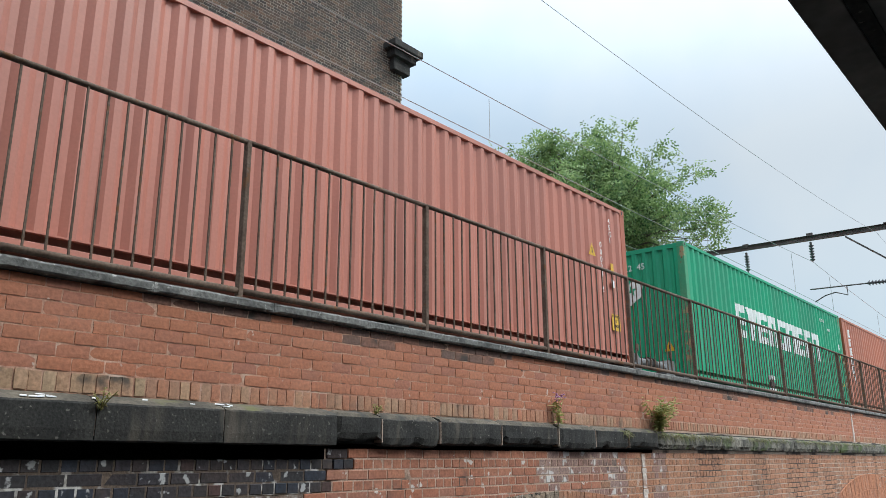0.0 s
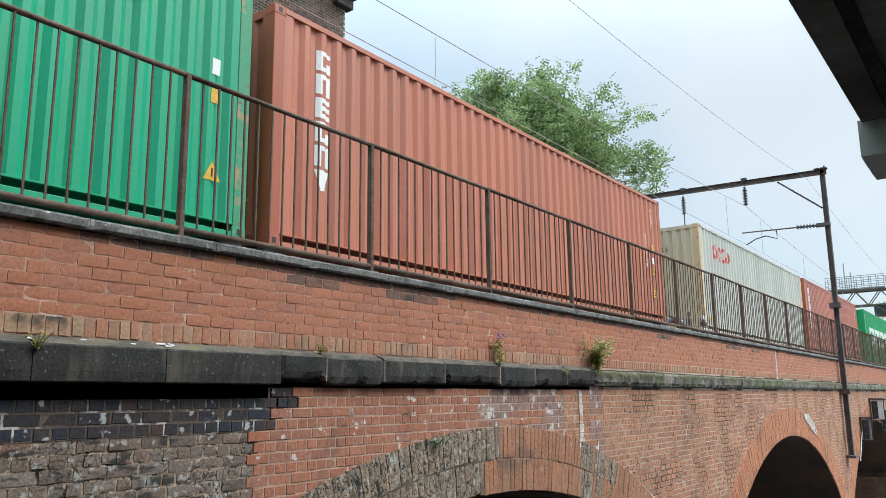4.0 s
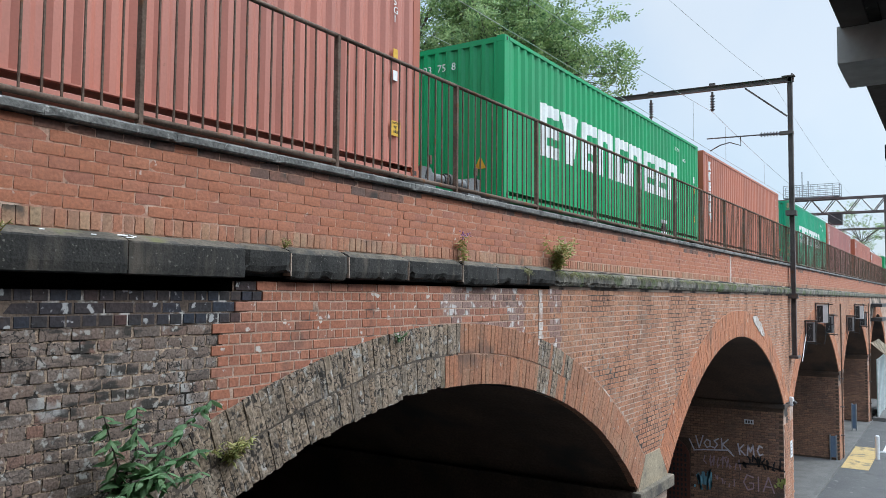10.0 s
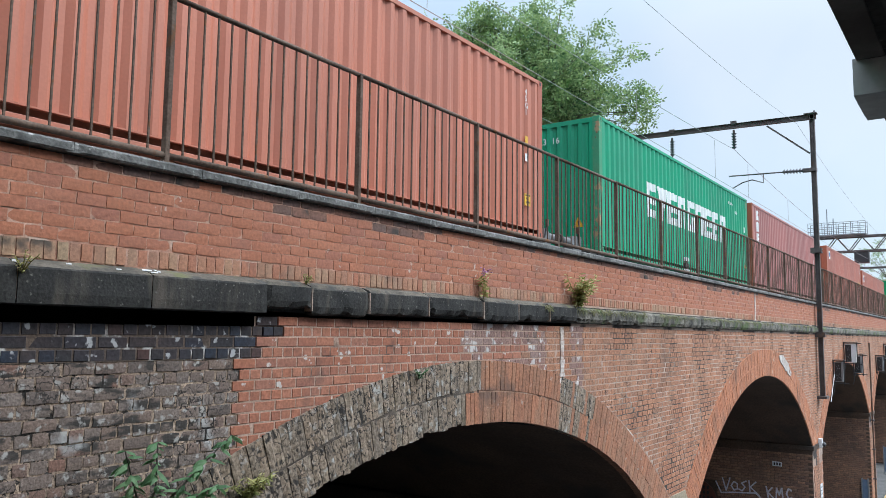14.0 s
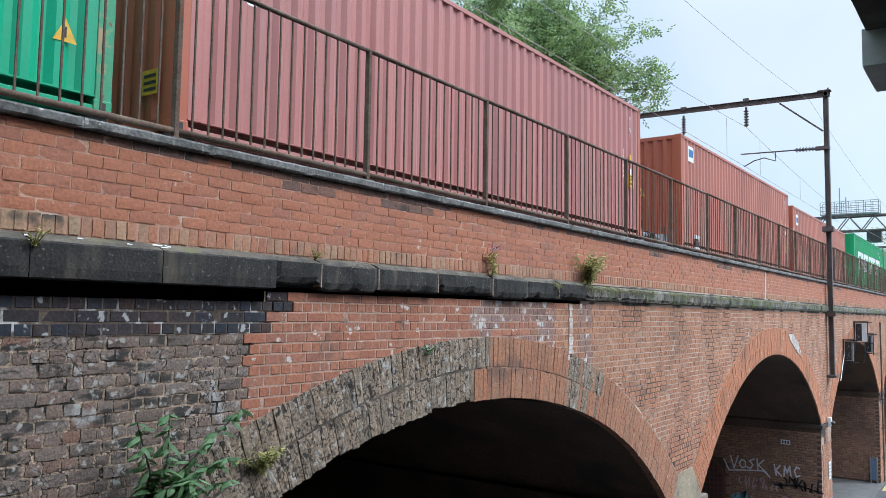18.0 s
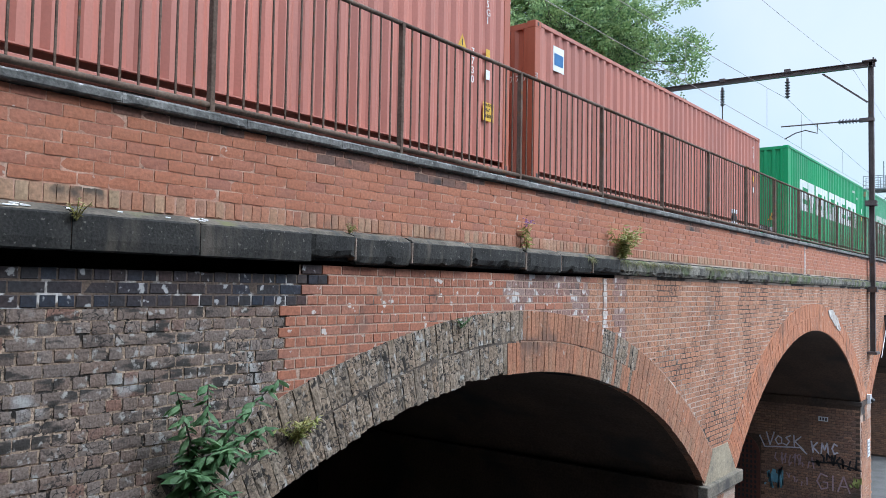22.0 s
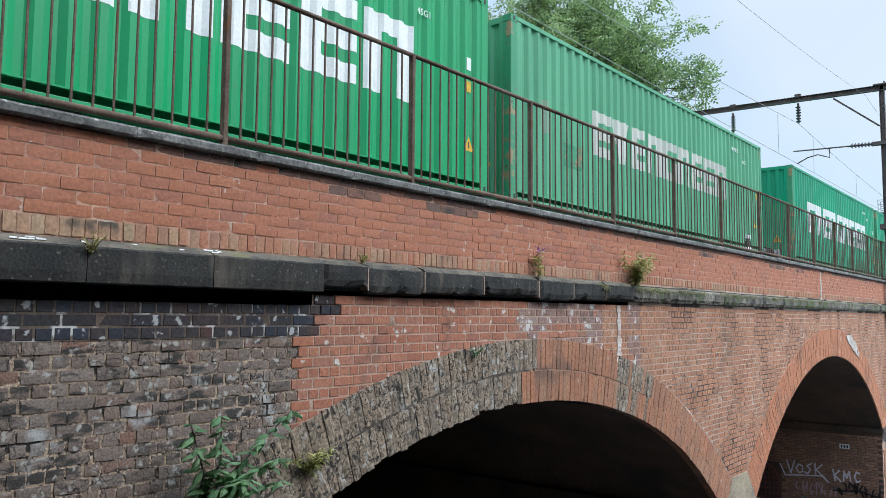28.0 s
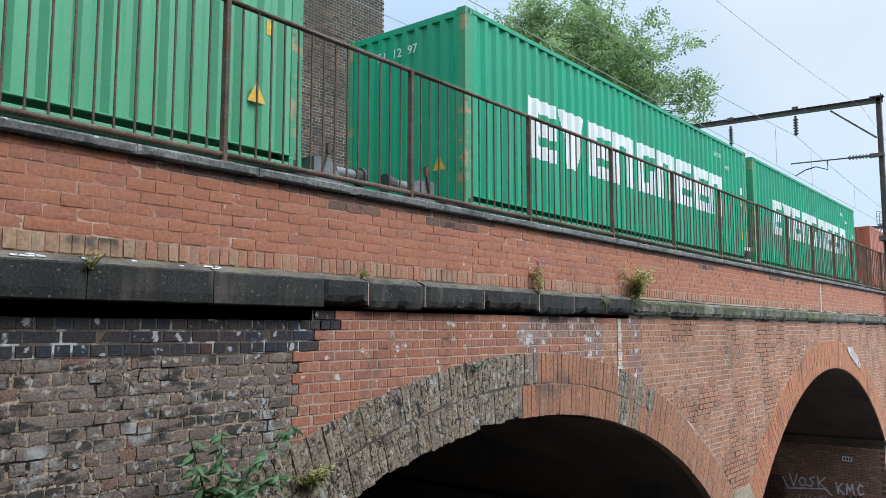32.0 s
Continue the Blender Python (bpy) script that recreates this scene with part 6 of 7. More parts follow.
def rails():
    for y in (3.39 - 0.7525, 3.39 + 0.7525, 6.6 - 0.7525, 6.6 + 0.7525):
        bm = boxm(X0, X1, y - 0.07, y + 0.07, 0.765, 0.78)
        box(bm, X0, X1, y - 0.01, y + 0.01, 0.78, 0.885)
        box(bm, X0, X1, y - 0.035, y + 0.035, 0.885, 0.92, 0.006)
        tagged(mesh_ob("rail", bm, RUSTY), "rusty steel running rail on the ballast", "rail", "running rails", "structure")


rails()


def ledge_debris():
    """Flakes that lie on the sloping top of the near ledge stones."""
    r = random.Random(31)
    bm = bmesh.new()
    for k in range(13):
        x, y = r.uniform(2.75, 3.1) if k > 7 else r.uniform(1.75, 2.5), r.uniform(-0.10, -0.04)
        w, d = r.uniform(0.008, 0.040), r.uniform(0.005, 0.013)
        top, low = [], []
        for a, b in ((-1, -0.6), (0.1, -1), (0.9, -0.5), (1, 0.5), (0.2, 0.9), (-0.6, 1)):
            px, py = x + a * w, y + b * d
            pz = STR_T - 0.024 + 0.050 * (py + 0.12) / 0.14 + 0.002
            top.append(bm.verts.new((px, py, pz + 0.004)))
            low.append(bm.verts.new((px, py, pz)))
        bm.faces.new(top)
        for i in range(6):
            bm.faces.new((low[i], low[(i + 1) % 6], top[(i + 1) % 6], top[i]))
    tagged(mesh_ob("paint_flakes", bm, WHITE_PAINT), "white paint flakes scattered on the stone ledge", "debris", kind="stuff")


ledge_debris()
# ---- the train ----
CL, CW, SIDE_Y, DECK, RAIL = 12.192, 2.438, 2.17, 1.735, 0.92
PER = 0.2785
END_IN = 0.17


def side_y(x, hgt=2.896):
    """Depth of the corrugated side at x along the container (0 outermost)."""
    if x < END_IN + 0.05 or x > CL - END_IN - 0.05:
        return 0.012
    u = ((x - END_IN - 0.05) % PER)
    if u < 0.074:
        return 0.004
    if u < 0.142:
        return 0.004 + 0.042 * (u - 0.074) / 0.068
    if u < 0.2105:
        return 0.046
    return 0.046 - 0.042 * (u - 0.2105) / 0.068


def side_breaks(a, b):
    out = [a, b]
    k = 0
    while True:
        s = END_IN + 0.05 + k * PER
        if s > b:
            break
        for o in (0.0, 0.074, 0.142, 0.2105):
            if a + 1e-4 < s + o < b - 1e-4:
                out.append(s + o)
        k += 1
    return sorted(out)


def side_panel(hgt, far=False):
    bm = bmesh.new()
    xs = side_breaks(END_IN, CL - END_IN)
    lo, hi = 0.146, hgt - 0.075
    rows = []
    for x in xs:
        y = side_y(x)
        y = CW - y if far else y
        rows.append((bm.verts.new((x, y, lo)), bm.verts.new((x, y, hi))))
    for (a, b), (c, d) in zip(rows, rows[1:]):
        bm.faces.new((a, c, d, b) if not far else (c, a, b, d))
    # the straight sill along its lower edge
    y0, y1 = (0.002, 0.052) if not far else (CW - 0.052, CW - 0.002)
    box(bm, END_IN, CL - END_IN, y0, y1, lo - 0.012, lo + 0.004)
    back = [bm.verts.new((x, (0.055 if not far else CW - 0.055), lo)) for x in xs]
    for i in range(len(xs) - 1):
        q = (rows[i][0], back[i], back[i + 1], rows[i + 1][0])
        bm.faces.new(q)
    return bm


def end_panel(hgt, front):
    bm = bmesh.new()
    ys = [0.16]
    y = 0.16
    while y < CW - 0.16 - 0.25:
        ys += [y + 0.08, y + 0.125, y + 0.205, y + 0.25]
        y += 0.25
    ys.append(CW - 0.16)
    rows = []
    for i, y in enumerate(ys):
        deep = 0.03 if i % 4 in (0, 1) else 0.075
        x = deep if front else CL - deep
        rows.append((bm.verts.new((x, y, 0.15)), bm.verts.new((x, y, hgt - 0.10))))
    for (a, b), (c, d) in zip(rows, rows[1:]):
        bm.faces.new((a, b, d, c) if front else (c, d, b, a))
    return bm


def painted(bm, x0, x1, z0, z1, lift=0.003):
    """A painted patch that follows the corrugations of the near side."""
    xs = side_breaks(x0, x1)
    rows = []
    for x in xs:
        y = side_y(x) - lift
        rows.append((bm.verts.new((x, y, z0)), bm.verts.new((x, y, z1))))
    for (a, b), (c, d) in zip(rows, rows[1:]):
        bm.faces.new((a, c, d, b))


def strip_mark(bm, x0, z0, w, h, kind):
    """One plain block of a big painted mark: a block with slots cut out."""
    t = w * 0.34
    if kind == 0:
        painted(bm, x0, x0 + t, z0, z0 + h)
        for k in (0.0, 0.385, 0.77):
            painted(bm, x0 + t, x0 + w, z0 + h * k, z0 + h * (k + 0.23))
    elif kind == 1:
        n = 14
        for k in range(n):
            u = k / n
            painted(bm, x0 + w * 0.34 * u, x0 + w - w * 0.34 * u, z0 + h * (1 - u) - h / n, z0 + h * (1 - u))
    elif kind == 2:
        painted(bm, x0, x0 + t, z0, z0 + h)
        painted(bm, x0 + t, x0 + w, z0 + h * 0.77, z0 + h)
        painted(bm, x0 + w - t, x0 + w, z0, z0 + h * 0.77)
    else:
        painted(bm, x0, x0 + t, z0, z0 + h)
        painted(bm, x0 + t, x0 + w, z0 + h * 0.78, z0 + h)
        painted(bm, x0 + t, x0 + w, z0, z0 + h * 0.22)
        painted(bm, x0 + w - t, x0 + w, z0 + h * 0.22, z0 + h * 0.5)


MESHES = {}


def keyed_mesh(key, make, material):
    if key not in MESHES:
        bm = make()
        me = bpy.data.meshes.new(key[0])
        bm.normal_update()
        bm.to_mesh(me)
        bm.free()
        me.materials.append(material)
        MESHES[key] = me
    return MESHES[key]


def container(colour, hgt, label):
    c = new("container")
    tagged(c, label, "container", "containers on the train")
    mt = PAINTS[colour]
    worn = PAINTS[{"cream": "ochre", "faded_green": "olive", "green": "olive", "rust_red": "rust_end", "wine": "rust_end", "brown": "rust_end", "orange_red": "rust_end"}.get(colour, colour)]
    ends = PAINTS["rust_end"] if colour in ("rust_red", "wine", "brown", "orange_red") else PAINTS["cream_end"] if colour == "cream" else mt

    def p(name, key, make, m=None, mat=None):
        return share(name, keyed_mesh((name, key, colour, hgt), make, mat or mt), c, m or Matrix())

    p("side_wall", "n", lambda: side_panel(hgt))
    p("side_wall", "f", lambda: side_panel(hgt, True))
    p("end_wall", "l", lambda: end_panel(hgt, True), None, ends)
    p("end_wall", "r", lambda: end_panel(hgt, False), None, ends)
    p("roof", "", lambda: boxm(0.06, CL - 0.06, 0.05, CW - 0.05, hgt - 0.05, hgt - 0.02))
    p("floor", "", lambda: boxm(0.1, CL - 0.1, 0.30, CW - 0.30, 0.02, 0.23))
    for y in (0.0, CW - 0.06):
        p("top_rail", "", lambda: boxm(0.17, CL - 0.17, -0.006, 0.06, hgt - 0.078, hgt - 0.01, 0.004), pose(0, y, 0))
        p("bottom_rail", "", lambda: boxm(0.17, CL - 0.17, 0.014, 0.066, -0.035, 0.060, 0.004), pose(0, y if y == 0 else CW - 0.106, 0))
    for x in (0.0, CL - 0.17):
        for y in (0.0, CW - 0.16):
            p("corner_post", "", lambda: boxm(0.004, 0.166, 0.004, 0.156, 0.11, hgt - 0.11, 0.008), pose(x, y, 0), worn)
    for x in (0.03, CL - 0.09):
        p("end_rail", "t", lambda: boxm(0, 0.06, 0.16, CW - 0.16, hgt - 0.11, hgt - 0.01, 0.004), pose(x, 0, 0), ends)
        p("end_rail", "b", lambda: boxm(0, 0.06, 0.16, CW - 0.16, 0.02, 0.155, 0.004), pose(x, 0, 0), ends)
    for x in (0.0, CL - 0.178):
        for y in (0.0, CW - 0.162):
            for z in (0.0, hgt - 0.118):
                cast = p("corner_casting", "", lambda: boxm(0, 0.178, 0, 0.162, 0, 0.118, 0.01), pose(x, y, z), worn)
                if y == 0:
                    share("casting_hole", keyed_mesh(("casting_hole",), lambda: boxm(0.065, 0.115, -0.003, 0.004, 0.028, 0.092, 0.0), MARK_BLACK), cast, Matrix())
    return c


def side_text(c, s, x, z, size, mat, name="marking", rot=0):
    bm = text_bm(s, size)
    bmesh.ops.transform(bm, matrix=pose(x, 0.0, z, 90, 0, 0) @ pose(0, 0, 0, 0, 0, rot), verts=bm.verts)
    return part(name, bm, mat, c)


def end_text(c, s, y, z, size, mat, name="marking"):
    """Text on the leading end; it reads from the far side to the near one."""
    bm = text_bm(s, size)
    bmesh.ops.transform(bm, matrix=pose(0.022, y, z, 90, 0, -90), verts=bm.verts)
    return part(name, bm, mat, c)


def column_text(c, s, x, z, size, mat, step=None):
    bm = bmesh.new()
    for k, ch in enumerate(s):
        if ch == " ":
            continue
        b = text_bm(ch, size)
        bmesh.ops.transform(b, matrix=pose(x, 0.0, z - k * (step or size * 0.82), 90, 0, 0), verts=b.verts)
        me = bpy.data.meshes.new("glyph")
        b.to_mesh(me)
        b.free()
        bm.from_mesh(me)
        bpy.data.meshes.remove(me)
    return part("marking", bm, mat, c)


def triangle_sign(c, x, z, s, where="side"):
    bm = bmesh.new()
    pts = ((0, 0), (s, 0), (s * 0.5, s * 0.95))
    if where == "side":
        v = [bm.verts.new((x + a, -0.002, z + b)) for a, b in pts]
    else:
        v = [bm.verts.new((0.022, x - a, z + b)) for a, b in pts]
    bm.faces.new(v)
    part("warning_label", bm, MARK_YELLOW, c, "yellow triangular warning label")
    bm = bmesh.new()
    box(bm, -0.001, 0.001, -s * 0.05, s * 0.05, s * 0.18, s * 0.6)
    ob = part("warning_bar", bm, MARK_BLACK, c)
    ob.matrix_basis = pose(x + s / 2, -0.004, z, 0, 0, 90) if where == "side" else pose(0.019, x - s / 2, z)


def rear_labels(c, hgt, column, code="45G1", caution=True, mat=None, up=0.0, cs=1.0):
    """The marks near the trailing end of the near side."""
    mat = mat or MARK_WHITE
    if column:
        column_text(c, column, CL - 1.02, 1.15 + 0.134 * (len(column) - 1), 0.155, mat, 0.134)
    column_text(c, code, CL - 0.66, hgt - 0.42, 0.15, mat)
    part("label", boxm(CL - 0.65, CL - 0.55, -0.001, 0.003, hgt - 1.30, hgt - 1.14), MARK_YELLOW, c, "small yellow label")
    part("label", boxm(CL - 0.65, CL - 0.55, -0.001, 0.003, hgt - 1.59, hgt - 1.45), MARK_WHITE, c, "small pale label")
    if caution:
        lab = part("caution_label", boxm(CL - 0.575 - 0.105 * cs, CL - 0.575 + 0.105 * cs, -0.004, 0.002, 0.625 + up - 0.105 * cs, 0.625 + up + 0.105 * cs), MARK_YELLOW, c, "yellow height caution label")
        for k, s in enumerate(("CAUTION", "9'6\"", "HIGH")):
            bm = text_bm(s, (0.043 if k == 0 else 0.054) * cs)
            bmesh.ops.transform(bm, matrix=pose(CL - 0.575 + cs * (-0.098 + (0.04 if k else 0)), -0.006, 0.625 + up + cs * (0.055 - 0.065 * k), 90), verts=bm.verts)
            part("caution_text", bm, MARK_BLACK, lab)


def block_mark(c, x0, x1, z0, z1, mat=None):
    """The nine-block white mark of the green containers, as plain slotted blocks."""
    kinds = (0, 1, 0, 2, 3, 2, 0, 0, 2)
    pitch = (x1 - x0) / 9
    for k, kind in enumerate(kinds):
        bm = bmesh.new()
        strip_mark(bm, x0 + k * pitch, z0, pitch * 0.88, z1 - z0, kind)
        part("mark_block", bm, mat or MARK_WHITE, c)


def column_mark(c, x, z1, n, w, h):
    """A vertical white mark near the leading end, in plain blocks."""
    for k in range(n):
        bm = bmesh.new()
        strip_mark(bm, x, z1 - (k + 1) * h * 1.18, w, h, (3, 2, 0, 3, 2, 1)[k % 6])
        part("mark_block", bm, MARK_WHITE, c)


def round_mark(c, y, z, r):
    """A white disc with a green star on the leading end."""
    bm = bmesh.new()
    for k, (dy, dz, q) in enumerate(((0.07, -0.06, 0.72), (-0.09, 0.11, 0.62), (-0.06, -0.02, 0.62))):
        bm.faces.new([bm.verts.new((0.024 - 0.0006 * k, y + dy - r * q * math.cos(t), z + dz + r * q * 1.05 * math.sin(t) * (1 + 0.10 * math.sin(3 * t + k)))) for t in [2 * math.pi * j / 24 for j in range(24)]])
    disc = part("round_mark", bm, MARK_WHITE, c, "peeling white disc with a small green star")
    bm = bmesh.new()
    bm.faces.new([bm.verts.new((0.021, y - (r * 0.5 if k % 2 == 0 else r * 0.16) * math.cos(t), z + 0.05 + (r * 0.5 if k % 2 == 0 else r * 0.16) * math.sin(t))) for k, t in enumerate([math.pi * k / 4 + 0.4 for k in range(8)])])
    part("star", bm, PAINTS["green"], disc)


def rings_mark(c, x, z, r):
    """Four red rounded shapes in a row on the cream side."""
    for k in range(4):
        bm = bmesh.new()
        n = 16
        cx = x + k * r * 1.9
        for q in range(n):
            a0, a1 = 2 * math.pi * q / n, 2 * math.pi * (q + 1) / n
            if k == 2 and (a0 < 0.7 or a0 > 5.5) or k == 3 and 1.1 < a0 < 2.8:
                continue
            pts = [(cx + rr * math.cos(a), z + rr * 1.1 * math.sin(a)) for rr, a in ((r * 0.55, a0), (r, a0), (r, a1), (r * 0.55, a1))]
            bm.faces.new([bm.verts.new((px, side_y(px) - 0.004, pz)) for px, pz in pts])
        part("red_mark", bm, MARK_RED, c)


def wagon(label="dark grimy flat container wagon"):
    """A low skeletal flat wagon for one 40 ft container; its origin is the container's leading corner on rail level."""
    w = new("flat_wagon")
    tagged(w, label, "wagon", "container wagons")
    z = DECK - RAIL
    for y in (0.55, CW - 0.75):
        part("sole_bar", box(boxm(-0.05, CL + 0.05, y, y + 0.2, z - 0.34, z - 0.04, 0.01), 3.2, CL - 3.2, y, y + 0.2, z - 0.50, z - 0.34), UNDERFRAME, w)
    for x in (0.0, CL - 0.3, CL / 2 - 0.15):
        part("cross_bearer", boxm(x, x + 0.3, 0.05, CW - 0.05, z - 0.25, z - 0.02, 0.01), UNDERFRAME, w)
    for bx in (1.9, CL - 1.9):
        bogie = part("bogie", box(boxm(bx - 1.1, bx + 1.1, CW / 2 - 1.02, CW / 2 - 0.9, 0.3, 0.62, 0.02), bx - 1.1, bx + 1.1, CW / 2 + 0.9, CW / 2 + 1.02, 0.3, 0.62, 0.02), UNDERFRAME, w)
        for dx in (-0.9, 0.9):
            for s in (-0.75, 0.75):
                part("wheel", tube(bmesh.new(), (bx + dx, CW / 2 + s - 0.06, 0.42), (bx + dx, CW / 2 + s + 0.06, 0.42), 0.42, 24), RUSTY, bogie)
    return w


def buffers(w, x, s):
    """Drawgear at one outer end of a wagon: cheek plates, buffer casings that meet the next wagon's, handles."""
    z = 0.965
    part("headstock", boxm(min(x, x + s * 0.3), max(x, x + s * 0.3), 0.1, CW - 0.1, z - 0.42, z - 0.12, 0.015), UNDERFRAME, w)
    for y in (CW / 2 - 0.87, CW / 2 + 0.87):
        cheek = bmesh.new()
        rows = []
        for yy in (y - 0.11, y + 0.11):
            rows.append([cheek.verts.new((x + s * a, yy, z + c)) for a, c in ((0.40, -0.20), (0.80, -0.20), (0.80, -0.05), (0.66, 0.12), (0.40, 0.12))])
        cheek.faces.new(rows[0])
        cheek.faces.new(rows[1][::-1])
        for k in range(5):
            cheek.faces.new((rows[0][k], rows[1][k], rows[1][(k + 1) % 5], rows[0][(k + 1) % 5]))
        bmesh.ops.recalc_face_normals(cheek, faces=cheek.faces)
        plate = part("cheek_plate", cheek, BUFFER_GREY, w, "grey painted cheek plate")
        part("casing", tube(bmesh.new(), (x + s * 0.80, y, z), (x + s * 1.12, y, z), 0.078, 16), BUFFER_GREY, plate)
        part("buffer_head", tube(tube(bmesh.new(), (x + s * 1.12, y, z), (x + s * 1.285, y, z), 0.095, 14), (x + s * 1.24, y, z), (x + s * 1.29, y, z), 0.12, 18), UNDERFRAME, plate, "black round buffer head")
    part("coupling", tube(bmesh.new(), (x + s * 0.2, CW / 2, z - 0.1), (x + s * 1.28, CW / 2, z - 0.1), 0.07, 8), UNDERFRAME, w)
    lever = part("brake_lever", beam(bmesh.new(), (x + s * 0.52, 0.24, z - 0.05), (x + s * 0.60, 0.22, z + 0.2), 0.025, 0.025), UNDERFRAME, w)
    part("grip", beam(bmesh.new(), (x + s * 0.60, 0.22, z + 0.17), (x + s * 0.605, 0.22, z + 0.30), 0.05, 0.05), RUSTY, lever, "red-brown grip")


HC, STD = 2.896, 2.591
LEAD = (1.00, 15.87, 28.38, 43.43, 56.20, 70.97, 83.77, 98.51, 111.35, 126.28, 139.20, 154.41, 167.20, 182.39, 195.13)


def offset(i):
    """The leading end of container i along the line at the clip's start."""
    return LEAD[i] if i < len(LEAD) else LEAD[-1] + CL + 2.9


TRAIN = []


def load(i, colour, hgt, label):
    c = container(colour, hgt, label)
    w = wagon()
    if i % 2:
        buffers(w, 0.0, -1)
    else:
        buffers(w, CL, 1)
    TRAIN.append((i, c, w))
    return c


def green_marks(c, hgt, digits, x0, x1, z0, z1, disc=False):
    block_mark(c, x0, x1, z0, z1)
    end_text(c, digits.replace(' ', '  '), 1.75, hgt - 0.52, 0.2, MARK_WHITE)
    side_text(c, digits, CL - 2.35, hgt - 0.50, 0.14, MARK_WHITE)
    side_text(c, "45G1", CL - 1.6, hgt - 0.72, 0.13, MARK_WHITE)
    part("label", boxm(CL - 0.52, CL - 0.42, -0.001, 0.008, hgt - 1.18, hgt - 1.0), MARK_WHITE, c, "small pale label")
    part("label", boxm(CL - 0.52, CL - 0.42, -0.001, 0.008, hgt - 1.50, hgt - 1.34), MARK_YELLOW, c, "small yellow label")
    triangle_sign(c, CL - 0.58, 0.55, 0.22)
    triangle_sign(c, 0.62, 0.55, 0.24, "end")
    bm = boxm(0.10, CL * 0.0 + 0.13, 0.2, 0.75, hgt - 0.012, hgt + 0.002)
    part("yellow_edge", bm, MARK_YELLOW, c, "yellow height stripe")
    bm = bmesh.new()
    box(bm, 0.24, 0.62, -0.002, 0.01, hgt - 0.055, hgt - 0.012)
    part("yellow_edge", bm, MARK_YELLOW, c, "yellow height stripe")
    if disc:
        round_mark(c, 1.28, hgt - 0.98, 0.27)


def build_train():
    c = load(0, "rust_red", HC, "weathered rust-red corrugated container with white column lettering")
    rear_labels(c, HC, "0002412", up=0.05, cs=1.4)
    triangle_sign(c, CL - 1.42, 1.78, 0.24)
    c = load(1, "green", HC, "bright green container with a white block mark and round emblem")
    green_marks(c, HC, "93 22 45", 2.76, 9.6, 1.15, 1.95, True)
    c = load(2, "brown", HC, "brown-red corrugated container with a white vertical mark")
    column_mark(c, 0.72, HC - 0.28, 6, 0.25, 0.26)
    rear_labels(c, HC, "551338")
    triangle_sign(c, CL - 0.68, 1.04, 0.2)
    triangle_sign(c, 0.62, 0.55, 0.24, "end")
    c = load(3, "cream", HC, "dirty cream corrugated container with rust-yellow edges and red rounded marks")
    rings_mark(c, 1.40, 2.28, 0.20)
    end_text(c, "7 8 6 6 9 5 5", 1.75, HC - 0.72, 0.17, MARK_BLACK)
    end_text(c, "4 5 G 1", 1.35, HC - 0.95, 0.16, MARK_BLACK)
    for k in range(4):
        bm = bmesh.new()
        for q in range(12):
            a0, a1 = 2 * math.pi * q / 12, 2 * math.pi * (q + 1) / 12
            bm.faces.new([bm.verts.new((0.020, 1.2 + k * 0.19 + rr * math.cos(a), HC - 0.98 + rr * 1.15 * math.sin(a))) for rr, a in ((0.045, a0), (0.09, a0), (0.09, a1), (0.045, a1))])
        part("red_mark", bm, MARK_RED, c)
    rear_labels(c, HC, "", caution=False, mat=MARK_BLACK)
    part("label", boxm(0.38, 0.53, -0.002, 0.01, 0.27, 0.39), MARK_YELLOW, c, "small yellow label")
    part("hazard_edge", boxm(0.2, CL - 0.2, -0.002, 0.02, HC - 0.045, HC - 0.02), PAINTS["ochre"], c, "faded yellow height stripe along the top rail")
    c = load(4, "rust_red", HC, "dull red corrugated container with a white vertical mark")
    column_mark(c, 0.72, HC - 0.28, 6, 0.25, 0.26)
    end_text(c, "6 1 7 5 5", 0.9, HC - 1.1, 0.16, MARK_WHITE)
    triangle_sign(c, 0.62, 0.55, 0.24, "end")
    rear_labels(c, HC, "")
    c = load(5, "deep_green", HC, "clean deep green corrugated container with a white block mark")
    green_marks(c, HC, "23 75 8", 1.4, 10.2, 0.98, 2.0)
    c = load(6, "brown", HC, "brown-red corrugated container with a white vertical mark")
    column_mark(c, 0.72, HC - 0.20, 6, 0.26, 0.28)
    triangle_sign(c, 0.62, 0.55, 0.24, "end")
    rear_labels(c, HC, "")
    c = load(7, "green", HC, "bright green corrugated container with a white block mark")
    green_marks(c, HC, "83 23 16", 2.75, 9.65, 1.12, 1.95)
    c = load(8, "wine", HC, "wine-red corrugated container with white vertical lettering")
    column_mark(c, 0.72, HC - 0.12, 3, 0.30, 0.34)
    lab = part("label", boxm(0.02, 0.032, 0.30, 0.58, 0.42, 0.68), MARK_YELLOW, c, "yellow label with black bars on the end wall")
    for k in range(3):
        part("bar", boxm(0.014, 0.019, 0.34, 0.54, 0.46 + k * 0.07, 0.49 + k * 0.07), MARK_BLACK, lab)
    end_text(c, "8 6 8 3 9 5", 0.7, HC - 1.2, 0.15, MARK_WHITE)
    rear_labels(c, HC, "35224", up=0.55, cs=1.3)
    c = load(9, "orange_red", HC, "orange-red corrugated container with a small blue emblem")
    part("emblem", boxm(0.55, 0.98, -0.001, 0.01, HC - 0.62, HC - 0.22), MARK_WHITE, c, "white square emblem")
    part("emblem_band", boxm(0.60, 0.93, -0.004, 0.0, HC - 0.50, HC - 0.30), MARK_BLUE, c, "blue band of the emblem")
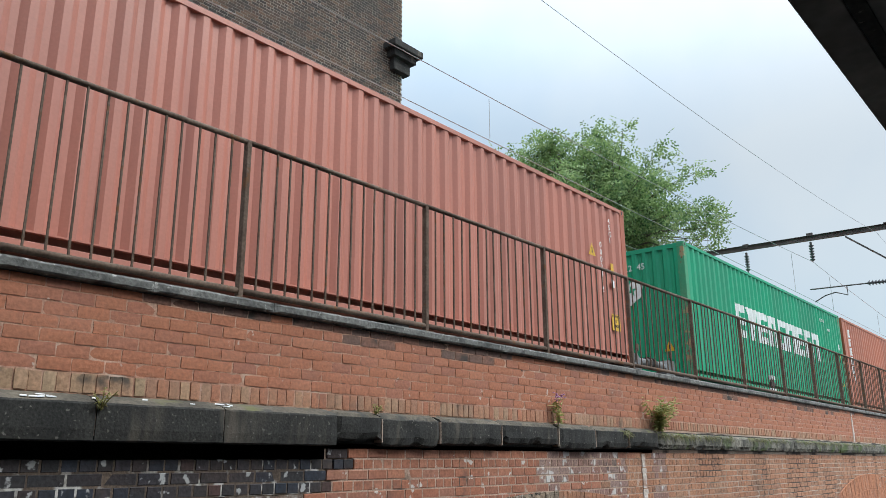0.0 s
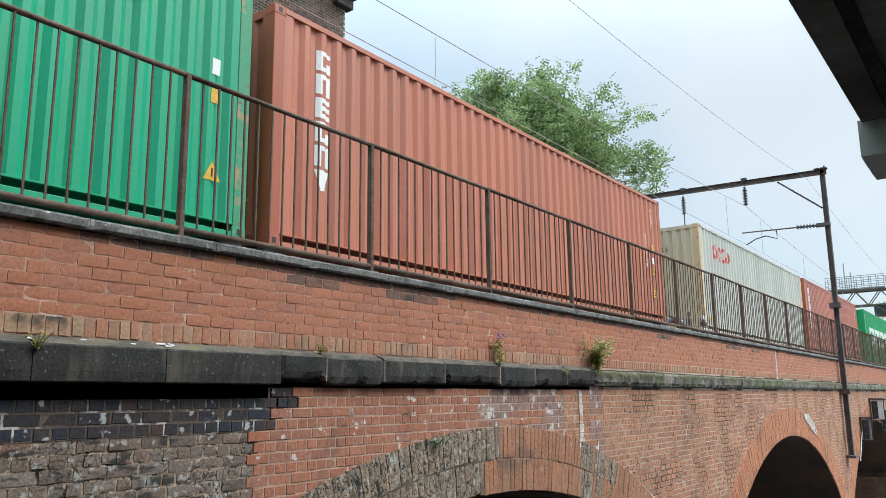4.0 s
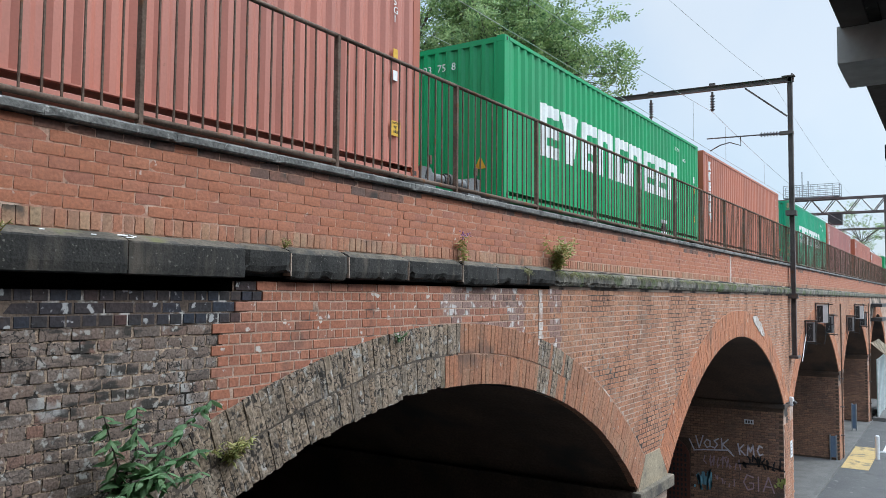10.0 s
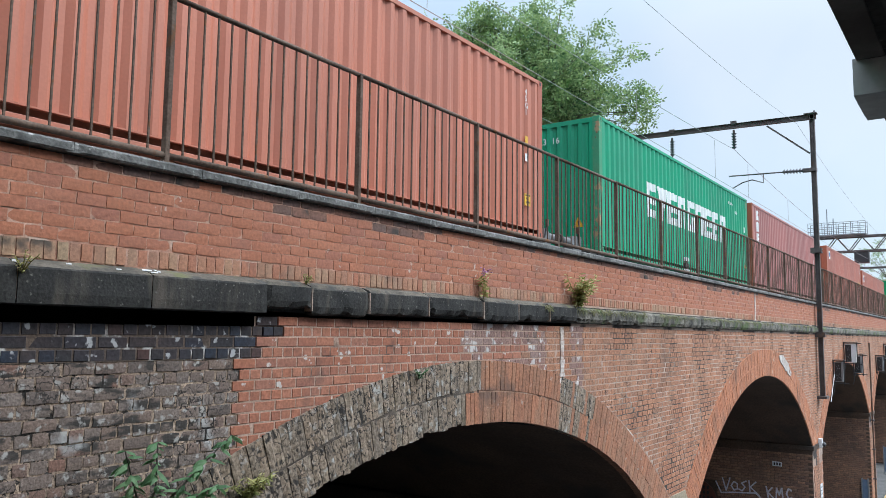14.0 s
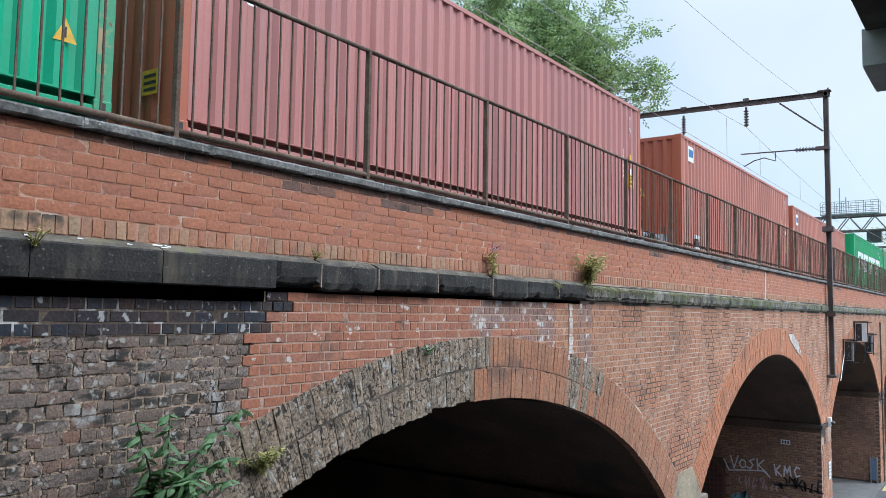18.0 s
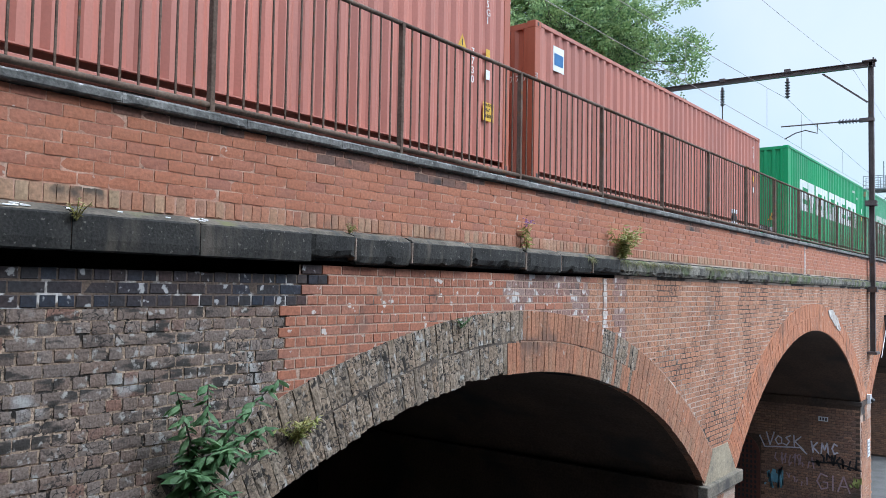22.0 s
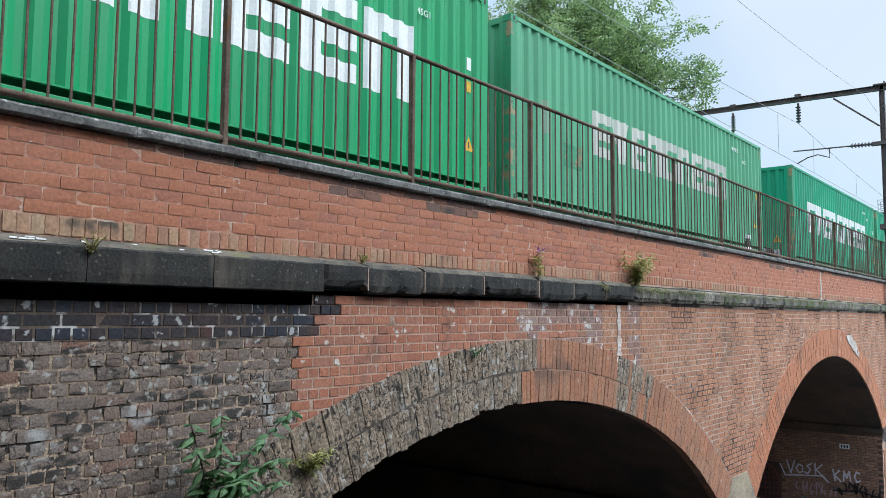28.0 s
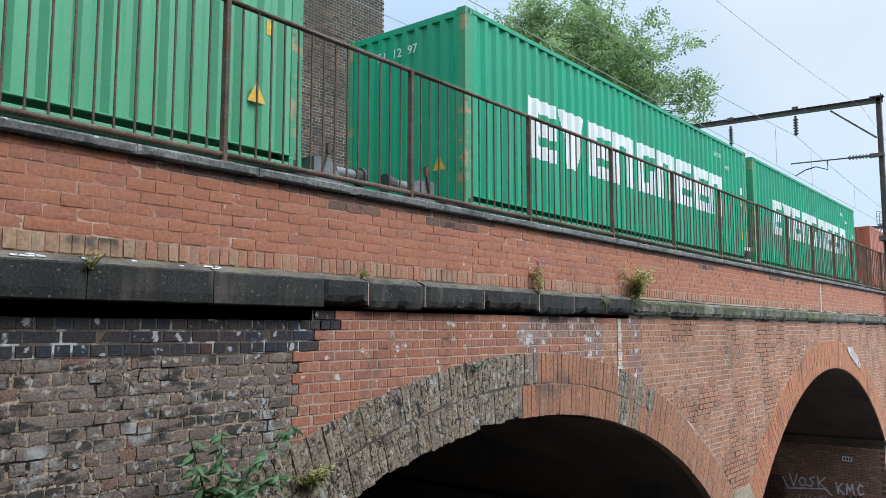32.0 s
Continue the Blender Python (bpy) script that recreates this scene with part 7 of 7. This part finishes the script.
    part("label", boxm(0.02, 0.032, 1.85, 2.08, 1.05, 1.28), MARK_YELLOW, c, "yellow label on the end wall")
    triangle_sign(c, 1.2, 1.35, 0.24, "end")
    rear_labels(c, HC, "7730", up=0.2, cs=1.3)
    triangle_sign(c, CL - 1.35, 1.62, 0.22)
    c = load(10, "rust_red", STD, "dull red lower corrugated container with a small blue emblem")
    part("emblem", boxm(0.58, 0.94, -0.001, 0.01, STD - 0.70, STD - 0.28), MARK_WHITE, c, "white square emblem")
    part("emblem_band", boxm(0.61, 0.91, -0.004, 0.0, STD - 0.6, STD - 0.40), MARK_BLUE, c, "blue band of the emblem")
    end_text(c, "7 7 0 0 8", 0.5, STD - 1.0, 0.15, MARK_WHITE)
    rear_labels(c, STD, "", code="42G1", caution=False)
    c = load(11, "deep_green", HC, "clean deep green corrugated container with a large white block mark")
    green_marks(c, HC, "60 30 0", 1.55, 10.65, 0.98, 2.0)
    c = load(12, "faded_green", HC, "faded pale green container with a cream block mark and patches")
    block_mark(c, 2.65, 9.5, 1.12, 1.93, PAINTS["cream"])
    side_text(c, "00 70 70", CL - 2.35, HC - 0.50, 0.14, MARK_WHITE)
    side_text(c, "45G1", CL - 1.6, HC - 0.72, 0.13, MARK_WHITE)
    part("label", boxm(CL - 0.52, CL - 0.42, -0.001, 0.008, HC - 1.50, HC - 1.34), MARK_YELLOW, c, "small yellow label")
    triangle_sign(c, CL - 0.75, 0.62, 0.24)
    triangle_sign(c, 0.62, 0.55, 0.24, "end")
    bm = bmesh.new()
    painted(bm, 1.6, 2.2, 0.75, 1.15)
    part("paint_patch", bm, PAINTS["olive"], c, "rusted olive repair patch")
    bm = bmesh.new()
    painted(bm, 0.85, 1.1, 1.2, 1.75)
    part("paint_patch", bm, PAINTS["pale_green"], c, "bleached pale patch")
    c = load(13, "green", HC, "bright green corrugated container with a white block mark")
    green_marks(c, HC, "51 12 97", 1.64, 10.53, 0.98, 1.96)
    c = load(14, "green", HC, "bright green corrugated container with a white block mark")
    green_marks(c, HC, "16 04 2", 1.7, 10.7, 0.98, 1.96)
    load(15, "brown", STD, "brown-red lower corrugated container at the end of the row")


build_train()

# ---- pieces of walls, last ----
lay_spandrel()
lay_parapet()
for i in range(5):
    arch_ring(i)


def motions():
    for i, c, w in TRAIN:
        x = offset(i)
        walk(c, [(t, pose(x - s, SIDE_Y, DECK)) for t, s in RUN])
        walk(w, [(t, pose(x - s, SIDE_Y, RAIL)) for t, s in RUN])


motions()
